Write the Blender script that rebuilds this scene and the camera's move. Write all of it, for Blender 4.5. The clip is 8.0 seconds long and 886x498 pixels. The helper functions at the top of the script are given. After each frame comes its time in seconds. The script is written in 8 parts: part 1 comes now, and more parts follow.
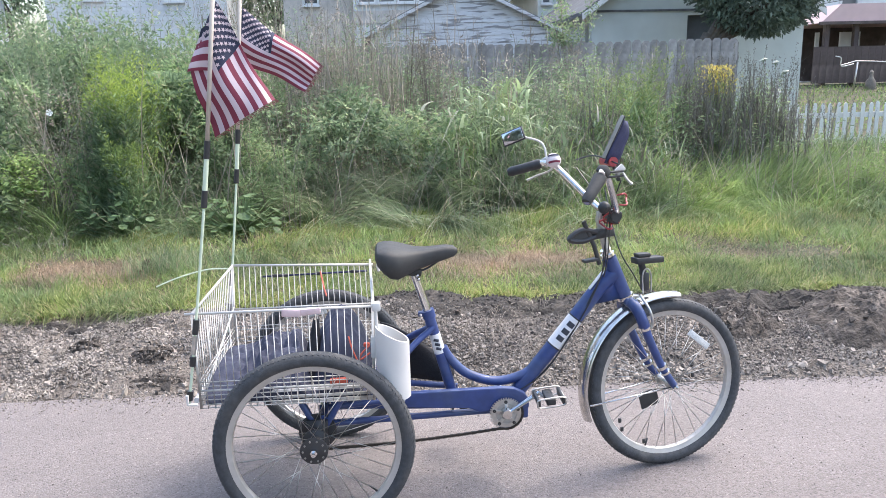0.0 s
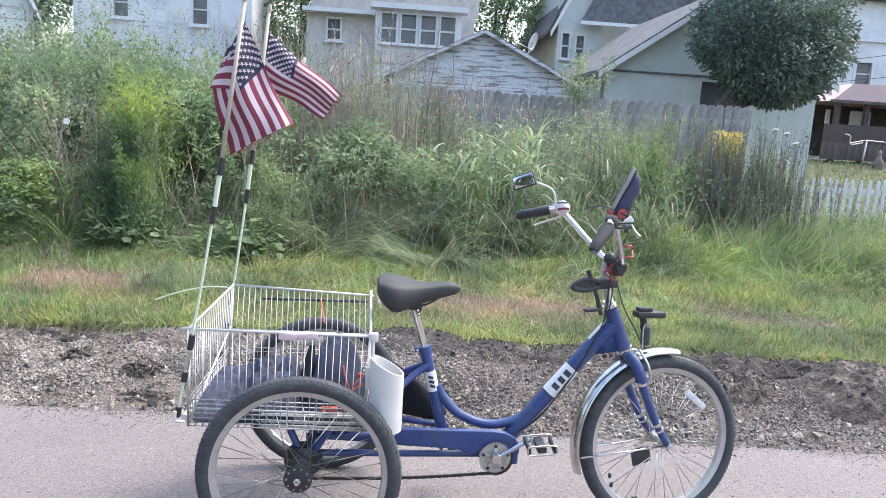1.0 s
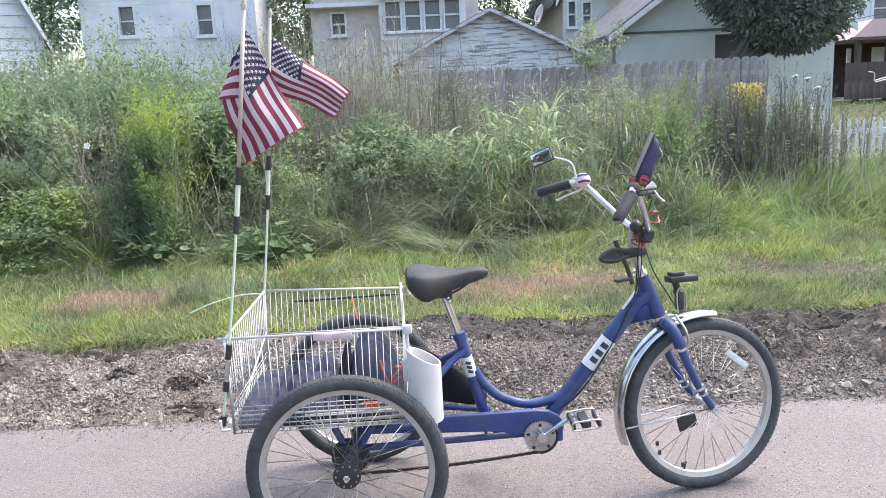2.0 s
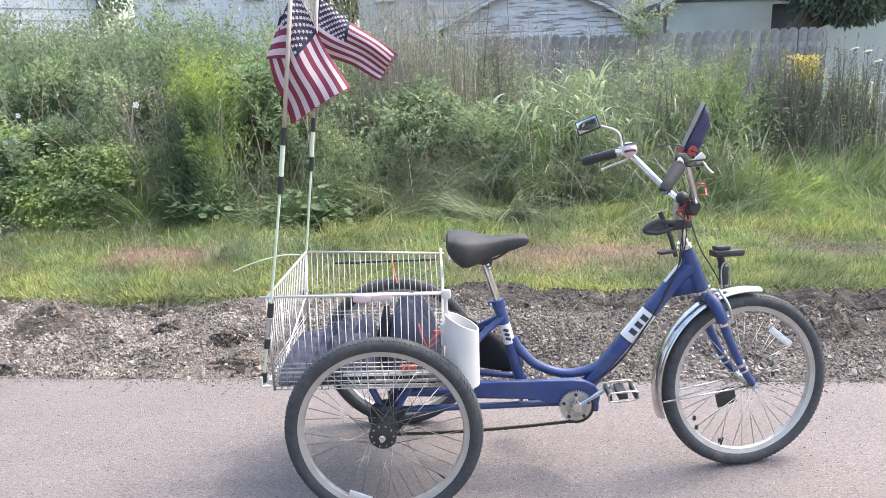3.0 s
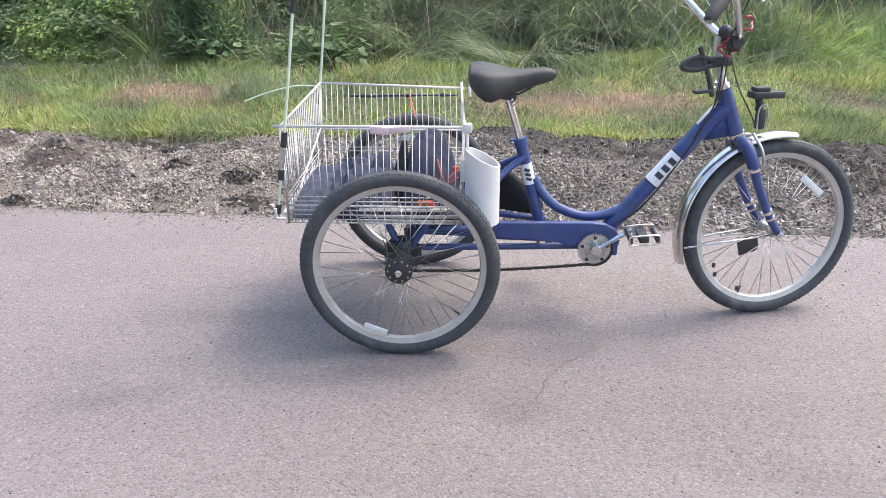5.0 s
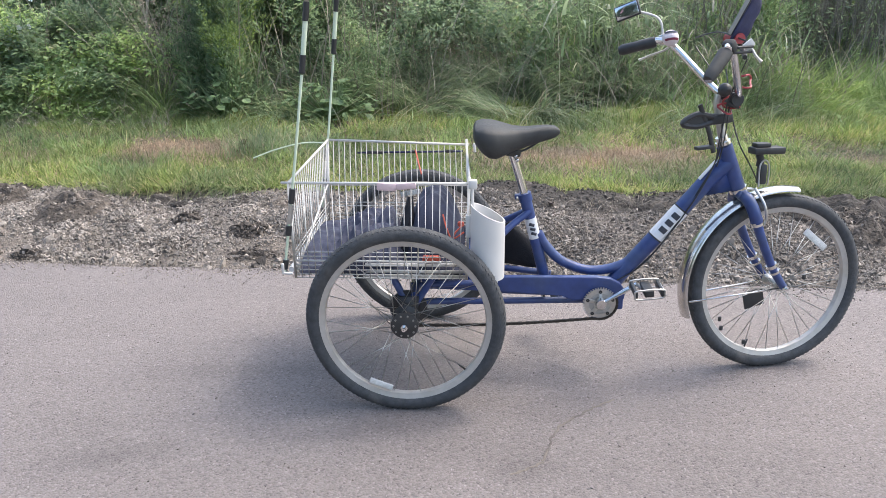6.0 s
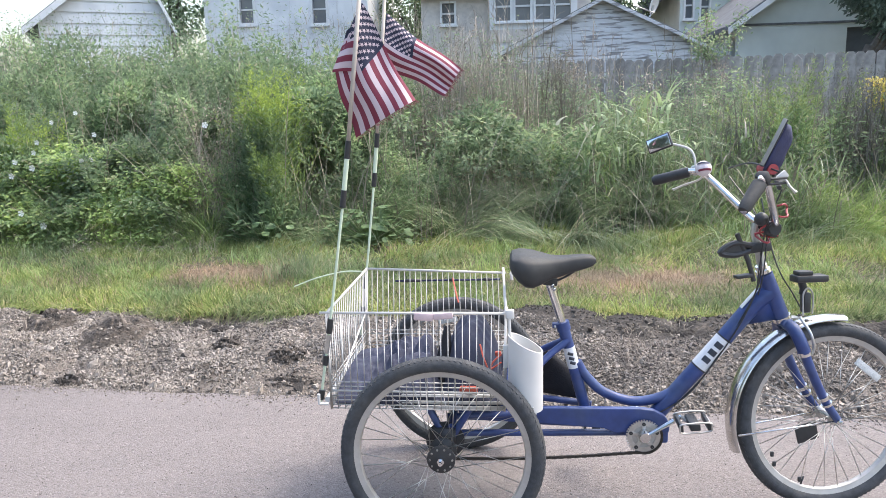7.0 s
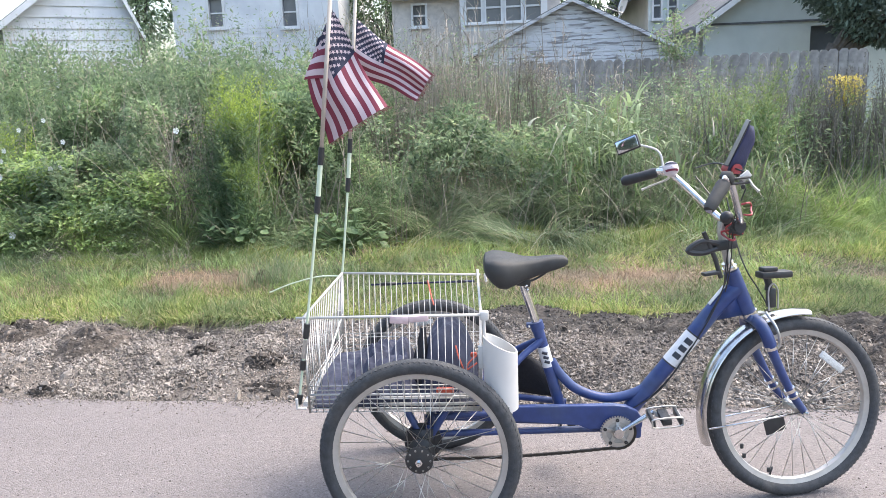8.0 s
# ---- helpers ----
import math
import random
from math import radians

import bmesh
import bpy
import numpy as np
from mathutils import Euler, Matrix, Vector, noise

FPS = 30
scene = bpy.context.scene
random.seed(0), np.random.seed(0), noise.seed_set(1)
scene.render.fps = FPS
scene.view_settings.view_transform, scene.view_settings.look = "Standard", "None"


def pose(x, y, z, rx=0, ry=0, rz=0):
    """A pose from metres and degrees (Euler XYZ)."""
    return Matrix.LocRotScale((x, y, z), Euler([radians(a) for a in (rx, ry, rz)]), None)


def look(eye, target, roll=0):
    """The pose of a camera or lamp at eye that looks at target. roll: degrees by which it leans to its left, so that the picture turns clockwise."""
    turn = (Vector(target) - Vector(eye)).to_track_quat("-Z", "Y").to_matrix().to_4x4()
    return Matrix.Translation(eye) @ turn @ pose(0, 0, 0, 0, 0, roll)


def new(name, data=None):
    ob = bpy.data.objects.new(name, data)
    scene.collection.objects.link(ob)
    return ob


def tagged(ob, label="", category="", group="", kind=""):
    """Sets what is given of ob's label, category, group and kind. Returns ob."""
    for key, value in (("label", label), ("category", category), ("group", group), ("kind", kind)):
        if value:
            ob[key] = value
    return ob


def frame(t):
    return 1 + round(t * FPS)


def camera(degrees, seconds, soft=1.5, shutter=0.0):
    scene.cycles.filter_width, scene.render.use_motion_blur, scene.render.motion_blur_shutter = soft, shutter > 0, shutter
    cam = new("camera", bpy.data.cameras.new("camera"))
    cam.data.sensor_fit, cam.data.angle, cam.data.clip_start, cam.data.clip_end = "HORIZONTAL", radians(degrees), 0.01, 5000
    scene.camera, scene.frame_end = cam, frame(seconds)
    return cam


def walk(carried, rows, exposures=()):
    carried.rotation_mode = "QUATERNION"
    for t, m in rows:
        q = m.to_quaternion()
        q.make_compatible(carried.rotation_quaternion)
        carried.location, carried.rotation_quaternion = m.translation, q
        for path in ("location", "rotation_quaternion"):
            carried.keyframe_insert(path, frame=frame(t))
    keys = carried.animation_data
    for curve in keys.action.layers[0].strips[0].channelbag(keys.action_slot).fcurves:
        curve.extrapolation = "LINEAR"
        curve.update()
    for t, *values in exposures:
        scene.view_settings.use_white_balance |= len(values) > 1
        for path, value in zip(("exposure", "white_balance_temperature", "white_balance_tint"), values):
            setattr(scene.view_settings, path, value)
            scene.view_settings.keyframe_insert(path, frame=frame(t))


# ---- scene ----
cam = camera(62.0, 8.0, 0.8)
PATH = [
    (0, (0.258, -2.411, 1.374), (0.395, -0.466, 0.93), -1.4),
    (0.2, (0.258, -2.416, 1.379), (0.391, -0.469, 0.94), -1.3),
    (0.5, (0.254, -2.42, 1.371), (0.386, -0.463, 0.978), 0.2),
    (0.7, (0.257, -2.424, 1.369), (0.389, -0.459, 1.019), 2.2),
    (1, (0.246, -2.411, 1.354), (0.381, -0.443, 1.023), 3.5),
    (1.2, (0.244, -2.422, 1.362), (0.37, -0.457, 1.014), 1.0),
    (2.3, (0.261, -2.403, 1.361), (0.318, -0.44, 0.983), -2.9),
    (2.5, (0.259, -2.404, 1.353), (0.271, -0.441, 0.967), -2.0),
    (2.7, (0.276, -2.396, 1.357), (0.212, -0.439, 0.948), -2.6),
    (3, (0.252, -2.404, 1.352), (0.201, -0.457, 0.899), -1.7),
    (3.3, (0.253, -2.395, 1.355), (0.275, -0.456, 0.865), -1.0),
    (3.5, (0.252, -2.394, 1.345), (0.305, -0.47, 0.803), -0.5),
    (3.7, (0.265, -2.384, 1.341), (0.314, -0.476, 0.744), -0.5),
    (4, (0.25, -2.373, 1.298), (0.285, -0.497, 0.603), -0.6),
    (4.2, (0.24, -2.367, 1.294), (0.253, -0.507, 0.558), 0.1),
    (4.5, (0.234, -2.347, 1.278), (0.181, -0.516, 0.474), -0.7),
    (4.7, (0.23, -2.342, 1.272), (0.157, -0.524, 0.44), -0.7),
    (5.8, (0.216, -2.354, 1.276), (0.126, -0.499, 0.532), -0.0),
    (6, (0.223, -2.353, 1.289), (0.124, -0.481, 0.592), -0.6),
    (6.2, (0.217, -2.345, 1.292), (0.115, -0.437, 0.701), 2.8),
    (6.3, (0.214, -2.349, 1.289), (0.109, -0.428, 0.745), 3.5),
    (6.5, (0.229, -2.341, 1.295), (0.077, -0.413, 0.789), 2.5),
    (6.7, (0.225, -2.337, 1.304), (0.043, -0.399, 0.846), -0.4),
    (7, (0.23, -2.348, 1.319), (0.025, -0.396, 0.935), -1.5),
    (7.2, (0.235, -2.361, 1.325), (0.035, -0.407, 0.949), -1.9),
    (7.5, (0.238, -2.359, 1.324), (0.051, -0.402, 0.956), -2.5),
    (7.7, (0.242, -2.351, 1.315), (0.053, -0.394, 0.95), -2.7),
    (8, (0.237, -2.376, 1.331), (0.098, -0.418, 0.948), -2.2),
]
walk(cam, [(t, look(eye, target, roll)) for t, eye, target, roll in PATH],
     [(0, 1.60, 6140, 10), (1.0, 1.60, 6060, 10), (2.5, 1.66, 6320, 10), (4.0, 1.69, 6370, 11), (4.7, 1.61, 6300, 11), (5.8, 1.33, 6230, 8), (6.2, 1.33, 6250, 8), (7.0, 1.54, 6270, 9), (8.0, 1.63, 6270, 9)])

# ---- light ----
SUN_TO = Vector((0.54, 0.30, 1.0)).normalized()
world = bpy.data.worlds.new("world")
scene.world = world
world.use_nodes = True
wn = world.node_tree.nodes
sky = wn.new("ShaderNodeTexSky")
sky.sky_type = "NISHITA"
sky.sun_disc = False
sky.sun_elevation = math.asin(SUN_TO.z)
sky.sun_rotation = math.atan2(SUN_TO.x, SUN_TO.y)
sky.air_density, sky.dust_density, sky.ozone_density = 1.3, 5.0, 1.0
wn["Background"].inputs["Strength"].default_value = 0.168
world.node_tree.links.new(sky.outputs[0], wn["Background"].inputs["Color"])
sun = new("sun", bpy.data.lights.new("sun", "SUN"))
sun.data.energy, sun.data.angle, sun.data.color = 0.37, radians(5), (1.0, 0.96, 0.90)
sun.matrix_world = look(SUN_TO * 40, (0, 0, 0))


# ---- materials ----
def material(name, colour, rough=0.6, metal=0.0, vary=0.15, scale=8.0, bump=0.0, bump_scale=60.0, second=None, second_scale=2.0,
             second_at=(0.45, 0.65), coat=0.0, island=0.0, per_object=0.0,
             stretch=None):
    """A surface with fine grain, a second colour in larger patches, and relief."""
    m = bpy.data.materials.new(name)
    m.use_nodes = True
    nt, n = m.node_tree, m.node_tree.nodes
    b = n["Principled BSDF"]
    b.inputs["Roughness"].default_value, b.inputs["Metallic"].default_value = rough, metal
    b.inputs["Coat Weight"].default_value = coat
    co = n.new("ShaderNodeTexCoord")
    place = co.outputs["Object"]
    if stretch:
        mp = n.new("ShaderNodeMapping")
        mp.inputs["Scale"].default_value = stretch
        nt.links.new(place, mp.inputs["Vector"])
        place = mp.outputs[0]

    def noise_at(s, detail=5.0):
        t = n.new("ShaderNodeTexNoise")
        t.inputs["Scale"].default_value, t.inputs["Detail"].default_value = s, detail
        nt.links.new(place, t.inputs["Vector"])
        return t.outputs["Fac"]

    def mix(kind, fac, a, c):
        x = n.new("ShaderNodeMix")
        x.data_type, x.blend_type = "RGBA", kind
        for sock, val in ((x.inputs[0], fac), (x.inputs[6], a), (x.inputs[7], c)):
            if isinstance(val, (int, float)):
                sock.default_value = val
            elif isinstance(val, tuple):
                sock.default_value = (*val, 1)
            else:
                nt.links.new(val, sock)
        return x.outputs[2]

    def ramp(fac, lo, hi, a, c):
        x = n.new("ShaderNodeMapRange")
        nt.links.new(fac, x.inputs[0])
        for k, val in enumerate((lo, hi, a, c)):
            x.inputs[k + 1].default_value = val
        return x.outputs[0]

    col = colour
    if second:
        col = mix("MIX", ramp(noise_at(second_scale), second_at[0], second_at[1], 0, 1), colour, second)
    g = ramp(noise_at(scale), 0.3, 0.7, 1 - vary, 1 + vary)
    if island or per_object:
        src = n.new("ShaderNodeNewGeometry" if island else "ShaderNodeObjectInfo")
        amount = island or per_object
        g2 = ramp(src.outputs["Random Per Island" if island else "Random"], 0, 1, 1 - amount, 1 + amount)
        mm = n.new("ShaderNodeMath")
        mm.operation = "MULTIPLY"
        nt.links.new(g, mm.inputs[0])
        nt.links.new(g2, mm.inputs[1])
        g = mm.outputs[0]
    hsv = n.new("ShaderNodeHueSaturation")
    nt.links.new(g, hsv.inputs["Value"])
    if isinstance(col, tuple):
        hsv.inputs["Color"].default_value = (*col, 1)
    else:
        nt.links.new(col, hsv.inputs["Color"])
    nt.links.new(hsv.outputs[0], b.inputs["Base Color"])
    if bump:
        bm = n.new("ShaderNodeBump")
        bm.inputs["Strength"].default_value = bump
        bm.inputs["Distance"].default_value = 0.01
        nt.links.new(noise_at(bump_scale, 3.0), bm.inputs["Height"])
        nt.links.new(bm.outputs[0], b.inputs["Normal"])
    return m


def leaf_material(name, dark, light, dry=None, dry_share=0.1, glow=0.35, vivid=1.0):
    """Leaves: a colour of its own for each leaf, some light coming through."""
    m = bpy.data.materials.new(name)
    m.use_nodes = True
    nt, n = m.node_tree, m.node_tree.nodes
    b = n["Principled BSDF"]
    b.inputs["Roughness"].default_value = 0.55
    geo = n.new("ShaderNodeNewGeometry")
    cr = n.new("ShaderNodeValToRGB")
    cr.color_ramp.elements[0].color = (*dark, 1)
    cr.color_ramp.elements[1].color = (*light, 1)
    if dry:
        e = cr.color_ramp.elements.new(1 - dry_share)
        e.color = (*light, 1)
        cr.color_ramp.elements[2].color = (*dry, 1)
        cr.color_ramp.elements[2].position = min(1.0, 1 - dry_share * 0.6)
    nt.links.new(geo.outputs["Random Per Island"], cr.inputs[0])
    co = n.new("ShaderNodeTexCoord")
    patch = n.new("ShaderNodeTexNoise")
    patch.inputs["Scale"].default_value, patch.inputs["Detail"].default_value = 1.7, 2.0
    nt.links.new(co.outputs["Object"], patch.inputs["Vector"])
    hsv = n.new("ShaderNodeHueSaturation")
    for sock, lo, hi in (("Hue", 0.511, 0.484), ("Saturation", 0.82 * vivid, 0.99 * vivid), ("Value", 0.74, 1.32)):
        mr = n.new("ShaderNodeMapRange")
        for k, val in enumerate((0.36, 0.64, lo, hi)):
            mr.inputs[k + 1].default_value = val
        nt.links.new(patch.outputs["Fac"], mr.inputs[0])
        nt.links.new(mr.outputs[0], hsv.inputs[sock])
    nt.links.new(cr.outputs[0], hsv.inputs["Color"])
    tr = n.new("ShaderNodeBsdfTranslucent")
    mx = n.new("ShaderNodeMixShader")
    mx.inputs[0].default_value = glow
    nt.links.new(hsv.outputs[0], b.inputs["Base Color"])
    nt.links.new(hsv.outputs[0], tr.inputs["Color"])
    nt.links.new(b.outputs[0], mx.inputs[1])
    nt.links.new(tr.outputs[0], mx.inputs[2])
    nt.links.new(mx.outputs[0], n["Material Output"].inputs[0])
    return m


M_BLUE = material("blue_paint", (0.030, 0.054, 0.178), 0.42, 0.0, 0.16, 30, 0.03, 200, (0.045, 0.07, 0.17), 9, coat=0.15)
M_CHROME = material("chrome", (0.72, 0.72, 0.72), 0.16, 1.0, 0.08, 40, 0.02, 120, (0.5, 0.48, 0.46), 14, (0.5, 0.75))
M_FENDER = material("polished_alloy_fender", (0.66, 0.64, 0.61), 0.19, 0.9, 0.1, 30, 0.03, 90, (0.5, 0.47, 0.44), 8)
M_STEEL = material("brushed_alloy", (0.52, 0.51, 0.49), 0.38, 0.9, 0.1, 60, 0.03, 200)
M_DISC = material("pale_worn_metal", (0.46, 0.45, 0.43), 0.5, 0.35, 0.2, 40, 0.05, 120, (0.36, 0.35, 0.33), 20)
M_RIM = material("alloy_rim", (0.5, 0.48, 0.455), 0.5, 0.5, 0.08, 40, 0.02, 150, (0.45, 0.42, 0.38), 12)
M_RUBBER = material("tyre_rubber", (0.050, 0.053, 0.058), 0.75, 0, 0.25, 60, 0.25, 260, (0.085, 0.081, 0.076), 7, (0.5, 0.7))
M_BLACK = material("black_plastic", (0.03, 0.03, 0.031), 0.45, 0, 0.2, 40, 0.05, 150)
M_SADDLE = material("black_saddle_vinyl", (0.036, 0.036, 0.035), 0.62, 0, 0.15, 30, 0.25, 420)
M_GRIP = material("grey_rubber_grip", (0.036, 0.036, 0.035), 0.65, 0, 0.2, 60, 0.06, 200)
M_WHITEWIRE = material("white_coated_wire", (0.60, 0.577, 0.545), 0.45, 0, 0.06, 30, 0.0, 60, (0.5, 0.48, 0.44), 12, (0.6, 0.75))
M_PVC = material("white_pvc", (0.63, 0.612, 0.59), 0.35, 0, 0.03, 12, 0.01, 80, (0.54, 0.522, 0.5), 6, (0.55, 0.8))
M_DECAL = material("white_decal", (0.72, 0.72, 0.73), 0.35, 0, 0.06, 60)
M_INK = material("dark_decal_ink", (0.04, 0.045, 0.06), 0.4)
M_BAG = material("slate_blue_fabric", (0.042, 0.047, 0.080), 0.85, 0, 0.3, 9, 0.15, 160, (0.023, 0.026, 0.044), 9)
M_STRAP = material("black_webbing", (0.014, 0.014, 0.018), 0.8, 0, 0.2, 90, 0.3, 300)
M_ORANGE = material("orange_cord", (0.45, 0.085, 0.05), 0.6, 0, 0.2, 60)
M_REDCORD = material("red_cord", (0.34, 0.05, 0.055), 0.45, 0, 0.2, 60)
M_FLAGRED = material("flag_red_cloth", (0.19, 0.030, 0.055), 0.8, 0, 0.12, 20, 0.15, 600)
M_FLAGWHITE = material("flag_white_cloth", (0.57, 0.47, 0.505), 0.8, 0, 0.06, 20, 0.15, 600)
M_FLAGBLUE = material("flag_navy_cloth", (0.024, 0.029, 0.058), 0.8, 0, 0.12, 20, 0.15, 600)
M_WOODPOLE = material("pale_wooden_stick", (0.48, 0.42, 0.36), 0.6, 0, 0.12, 40, 0.1, 90)
M_ROD = material("white_fibreglass_rod", (0.62, 0.70, 0.53), 0.4, 0, 0.04, 20)
# pane colour lightened in place of the sky's reflection
M_GLASS = material("sky_tinted_window_glass", (0.15, 0.155, 0.165), 0.06, 0, 0.2, 1.5)
M_MIRROR = material("mirror_glass", (0.55, 0.58, 0.62), 0.03, 1.0, 0.02, 10)
M_REFLECT = material("clear_reflector", (0.66, 0.66, 0.64), 0.2, 0, 0.12, 90, 0.4, 300)
M_PINK = material("cloudy_pink_plastic", (0.66, 0.50, 0.51), 0.3, 0, 0.08, 60)
M_NAVY = material("navy_cover_fabric", (0.022, 0.026, 0.075), 0.7, 0, 0.25, 30, 0.2, 200)
M_BELL = material("bell_enamel", (0.68, 0.60, 0.61), 0.3, 0, 0.05, 20)
M_WHITEWALL = material("white_painted_siding", (0.74, 0.745, 0.75), 0.6, 0, 0.06, 3, 0.05, 20, (0.62, 0.63, 0.65), 1.2)
M_PEEL = material("peeling_white_clapboard", (0.58, 0.59, 0.61), 0.75, 0, 0.12, 14, 0.3, 30, (0.25, 0.245, 0.25), 5.5, (0.535, 0.585), per_object=0.06, stretch=(0.4, 1, 3.6))
M_CREAM = material("weathered_cream_siding", (0.57, 0.52, 0.47), 0.8, 0, 0.1, 9, 0.2, 25, (0.47, 0.43, 0.395), 5.5, (0.48, 0.66))
M_TRIM = material("off_white_trim", (0.68, 0.68, 0.67), 0.6, 0, 0.06, 6)
M_SAGE = material("pale_sage_siding", (0.57, 0.61, 0.58), 0.7, 0, 0.05, 3, 0.04, 20, (0.52, 0.56, 0.53), 0.8)
M_SHINGLE = material("grey_shingle", (0.14, 0.145, 0.152), 0.97, 0, 0.3, 9, 0.4, 40, (0.105, 0.108, 0.112), 2)
M_PINKROOF = material("faded_pink_canopy", (0.62, 0.44, 0.42), 0.6, 0, 0.06, 3)
M_BROWN = material("dark_brown_boards", (0.075, 0.055, 0.05), 0.8, 0, 0.25, 6, 0.2, 30, (0.11, 0.085, 0.075), 2, per_object=0.1)
M_SLATE = material("dark_slate_door_paint", (0.085, 0.095, 0.11), 0.7, 0, 0.15, 6, 0.1, 30, (0.11, 0.12, 0.13), 2)
M_FENCE = material("weathered_grey_fence_wood", (0.32, 0.302, 0.292), 0.9, 0, 0.2, 12, 0.3, 50, (0.21, 0.20, 0.20), 3.5, per_object=0.22)
M_PICKET = material("white_picket_paint", (0.66, 0.65, 0.625), 0.6, 0, 0.06, 10, 0.05, 40, (0.6, 0.6, 0.58), 6, (0.55, 0.75))
M_STONE = material("limestone_gravel", (0.285, 0.25, 0.215), 0.95, 0, 0.2, 40, 0.3, 160, (0.19, 0.166, 0.143), 5, island=0.36)
M_MUDSTONE = material("muddy_gravel", (0.17, 0.145, 0.122), 0.95, 0, 0.25, 40, 0.3, 160, (0.11, 0.096, 0.085), 5, island=0.4)
M_CHIP = material("pale_road_chip", (0.245, 0.22, 0.213), 0.9, 0, 0.2, 40, 0, 60, island=0.45)
M_CLOD = material("dark_dirt_clods", (0.088, 0.075, 0.064), 0.95, 0, 0.3, 30, 0.5, 120, island=0.4)
M_BERM = material("gravelly_dirt", (0.15, 0.127, 0.107), 0.95, 0, 0.5, 75, 1.0, 110, (0.07, 0.058, 0.048), 3.2, (0.5, 0.66))
M_CUT = material("dark_cut_soil", (0.068, 0.056, 0.046), 0.95, 0, 0.5, 45, 1.0, 80, (0.17, 0.142, 0.118), 11, (0.5, 0.66))
# moist soil, its colour darkened further for the shade under the turf overhang
M_TOPSOIL = material("shaded_moist_topsoil", (0.040, 0.034, 0.029), 0.95, 0, 0.5, 45, 1.0, 80, (0.085, 0.072, 0.06), 11, (0.52, 0.68))
# soil kept dark so that gaps between blades read as shade
M_SOIL = material("shade_dark_grassy_soil", (0.06, 0.062, 0.032), 0.95, 0, 0.4, 18, 0.6, 60, (0.105, 0.078, 0.048), 1.3, (0.5, 0.68))
M_EARTH = material("dry_brown_earth", (0.15, 0.108, 0.075), 0.95, 0, 0.5, 45, 1.0, 60, (0.07, 0.05, 0.037), 14, (0.45, 0.6))
M_BARK = material("grey_brown_bark", (0.1, 0.085, 0.07), 0.9, 0, 0.25, 20, 0.5, 50)
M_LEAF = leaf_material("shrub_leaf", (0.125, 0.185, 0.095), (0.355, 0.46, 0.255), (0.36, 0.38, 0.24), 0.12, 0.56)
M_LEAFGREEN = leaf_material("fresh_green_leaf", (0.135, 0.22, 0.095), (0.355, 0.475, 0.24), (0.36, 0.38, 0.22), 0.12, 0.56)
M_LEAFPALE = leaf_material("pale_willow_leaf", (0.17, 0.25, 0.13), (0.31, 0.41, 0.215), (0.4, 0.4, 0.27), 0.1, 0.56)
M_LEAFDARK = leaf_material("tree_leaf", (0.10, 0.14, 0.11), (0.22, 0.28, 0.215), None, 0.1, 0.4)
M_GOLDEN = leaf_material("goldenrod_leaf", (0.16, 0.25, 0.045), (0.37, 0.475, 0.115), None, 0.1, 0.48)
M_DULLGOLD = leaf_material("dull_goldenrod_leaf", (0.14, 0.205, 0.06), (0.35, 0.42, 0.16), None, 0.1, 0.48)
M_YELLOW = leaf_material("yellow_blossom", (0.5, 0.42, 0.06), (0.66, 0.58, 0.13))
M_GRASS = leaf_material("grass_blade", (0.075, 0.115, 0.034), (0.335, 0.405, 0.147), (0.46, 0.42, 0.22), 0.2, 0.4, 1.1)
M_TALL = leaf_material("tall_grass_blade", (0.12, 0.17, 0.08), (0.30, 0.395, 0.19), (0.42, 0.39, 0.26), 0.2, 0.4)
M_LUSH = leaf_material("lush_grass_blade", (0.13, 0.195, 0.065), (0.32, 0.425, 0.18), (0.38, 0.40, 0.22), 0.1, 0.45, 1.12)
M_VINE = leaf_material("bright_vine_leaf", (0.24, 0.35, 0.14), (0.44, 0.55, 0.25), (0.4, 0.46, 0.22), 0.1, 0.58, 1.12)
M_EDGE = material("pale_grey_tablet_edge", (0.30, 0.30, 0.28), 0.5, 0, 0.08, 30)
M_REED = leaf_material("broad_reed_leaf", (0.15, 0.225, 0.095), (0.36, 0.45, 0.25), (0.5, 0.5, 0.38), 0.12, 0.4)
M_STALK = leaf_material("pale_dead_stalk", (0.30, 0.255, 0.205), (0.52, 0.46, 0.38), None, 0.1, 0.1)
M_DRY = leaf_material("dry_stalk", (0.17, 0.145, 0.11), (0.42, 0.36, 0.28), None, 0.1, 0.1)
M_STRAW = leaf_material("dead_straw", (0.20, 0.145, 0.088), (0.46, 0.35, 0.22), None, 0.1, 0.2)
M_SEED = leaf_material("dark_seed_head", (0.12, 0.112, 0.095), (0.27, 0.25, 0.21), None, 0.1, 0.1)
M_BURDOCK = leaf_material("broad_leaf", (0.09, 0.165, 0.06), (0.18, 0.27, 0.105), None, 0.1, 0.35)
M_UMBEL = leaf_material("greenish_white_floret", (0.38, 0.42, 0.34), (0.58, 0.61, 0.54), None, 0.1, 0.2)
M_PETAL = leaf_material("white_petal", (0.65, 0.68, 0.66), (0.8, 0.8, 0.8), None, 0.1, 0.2)


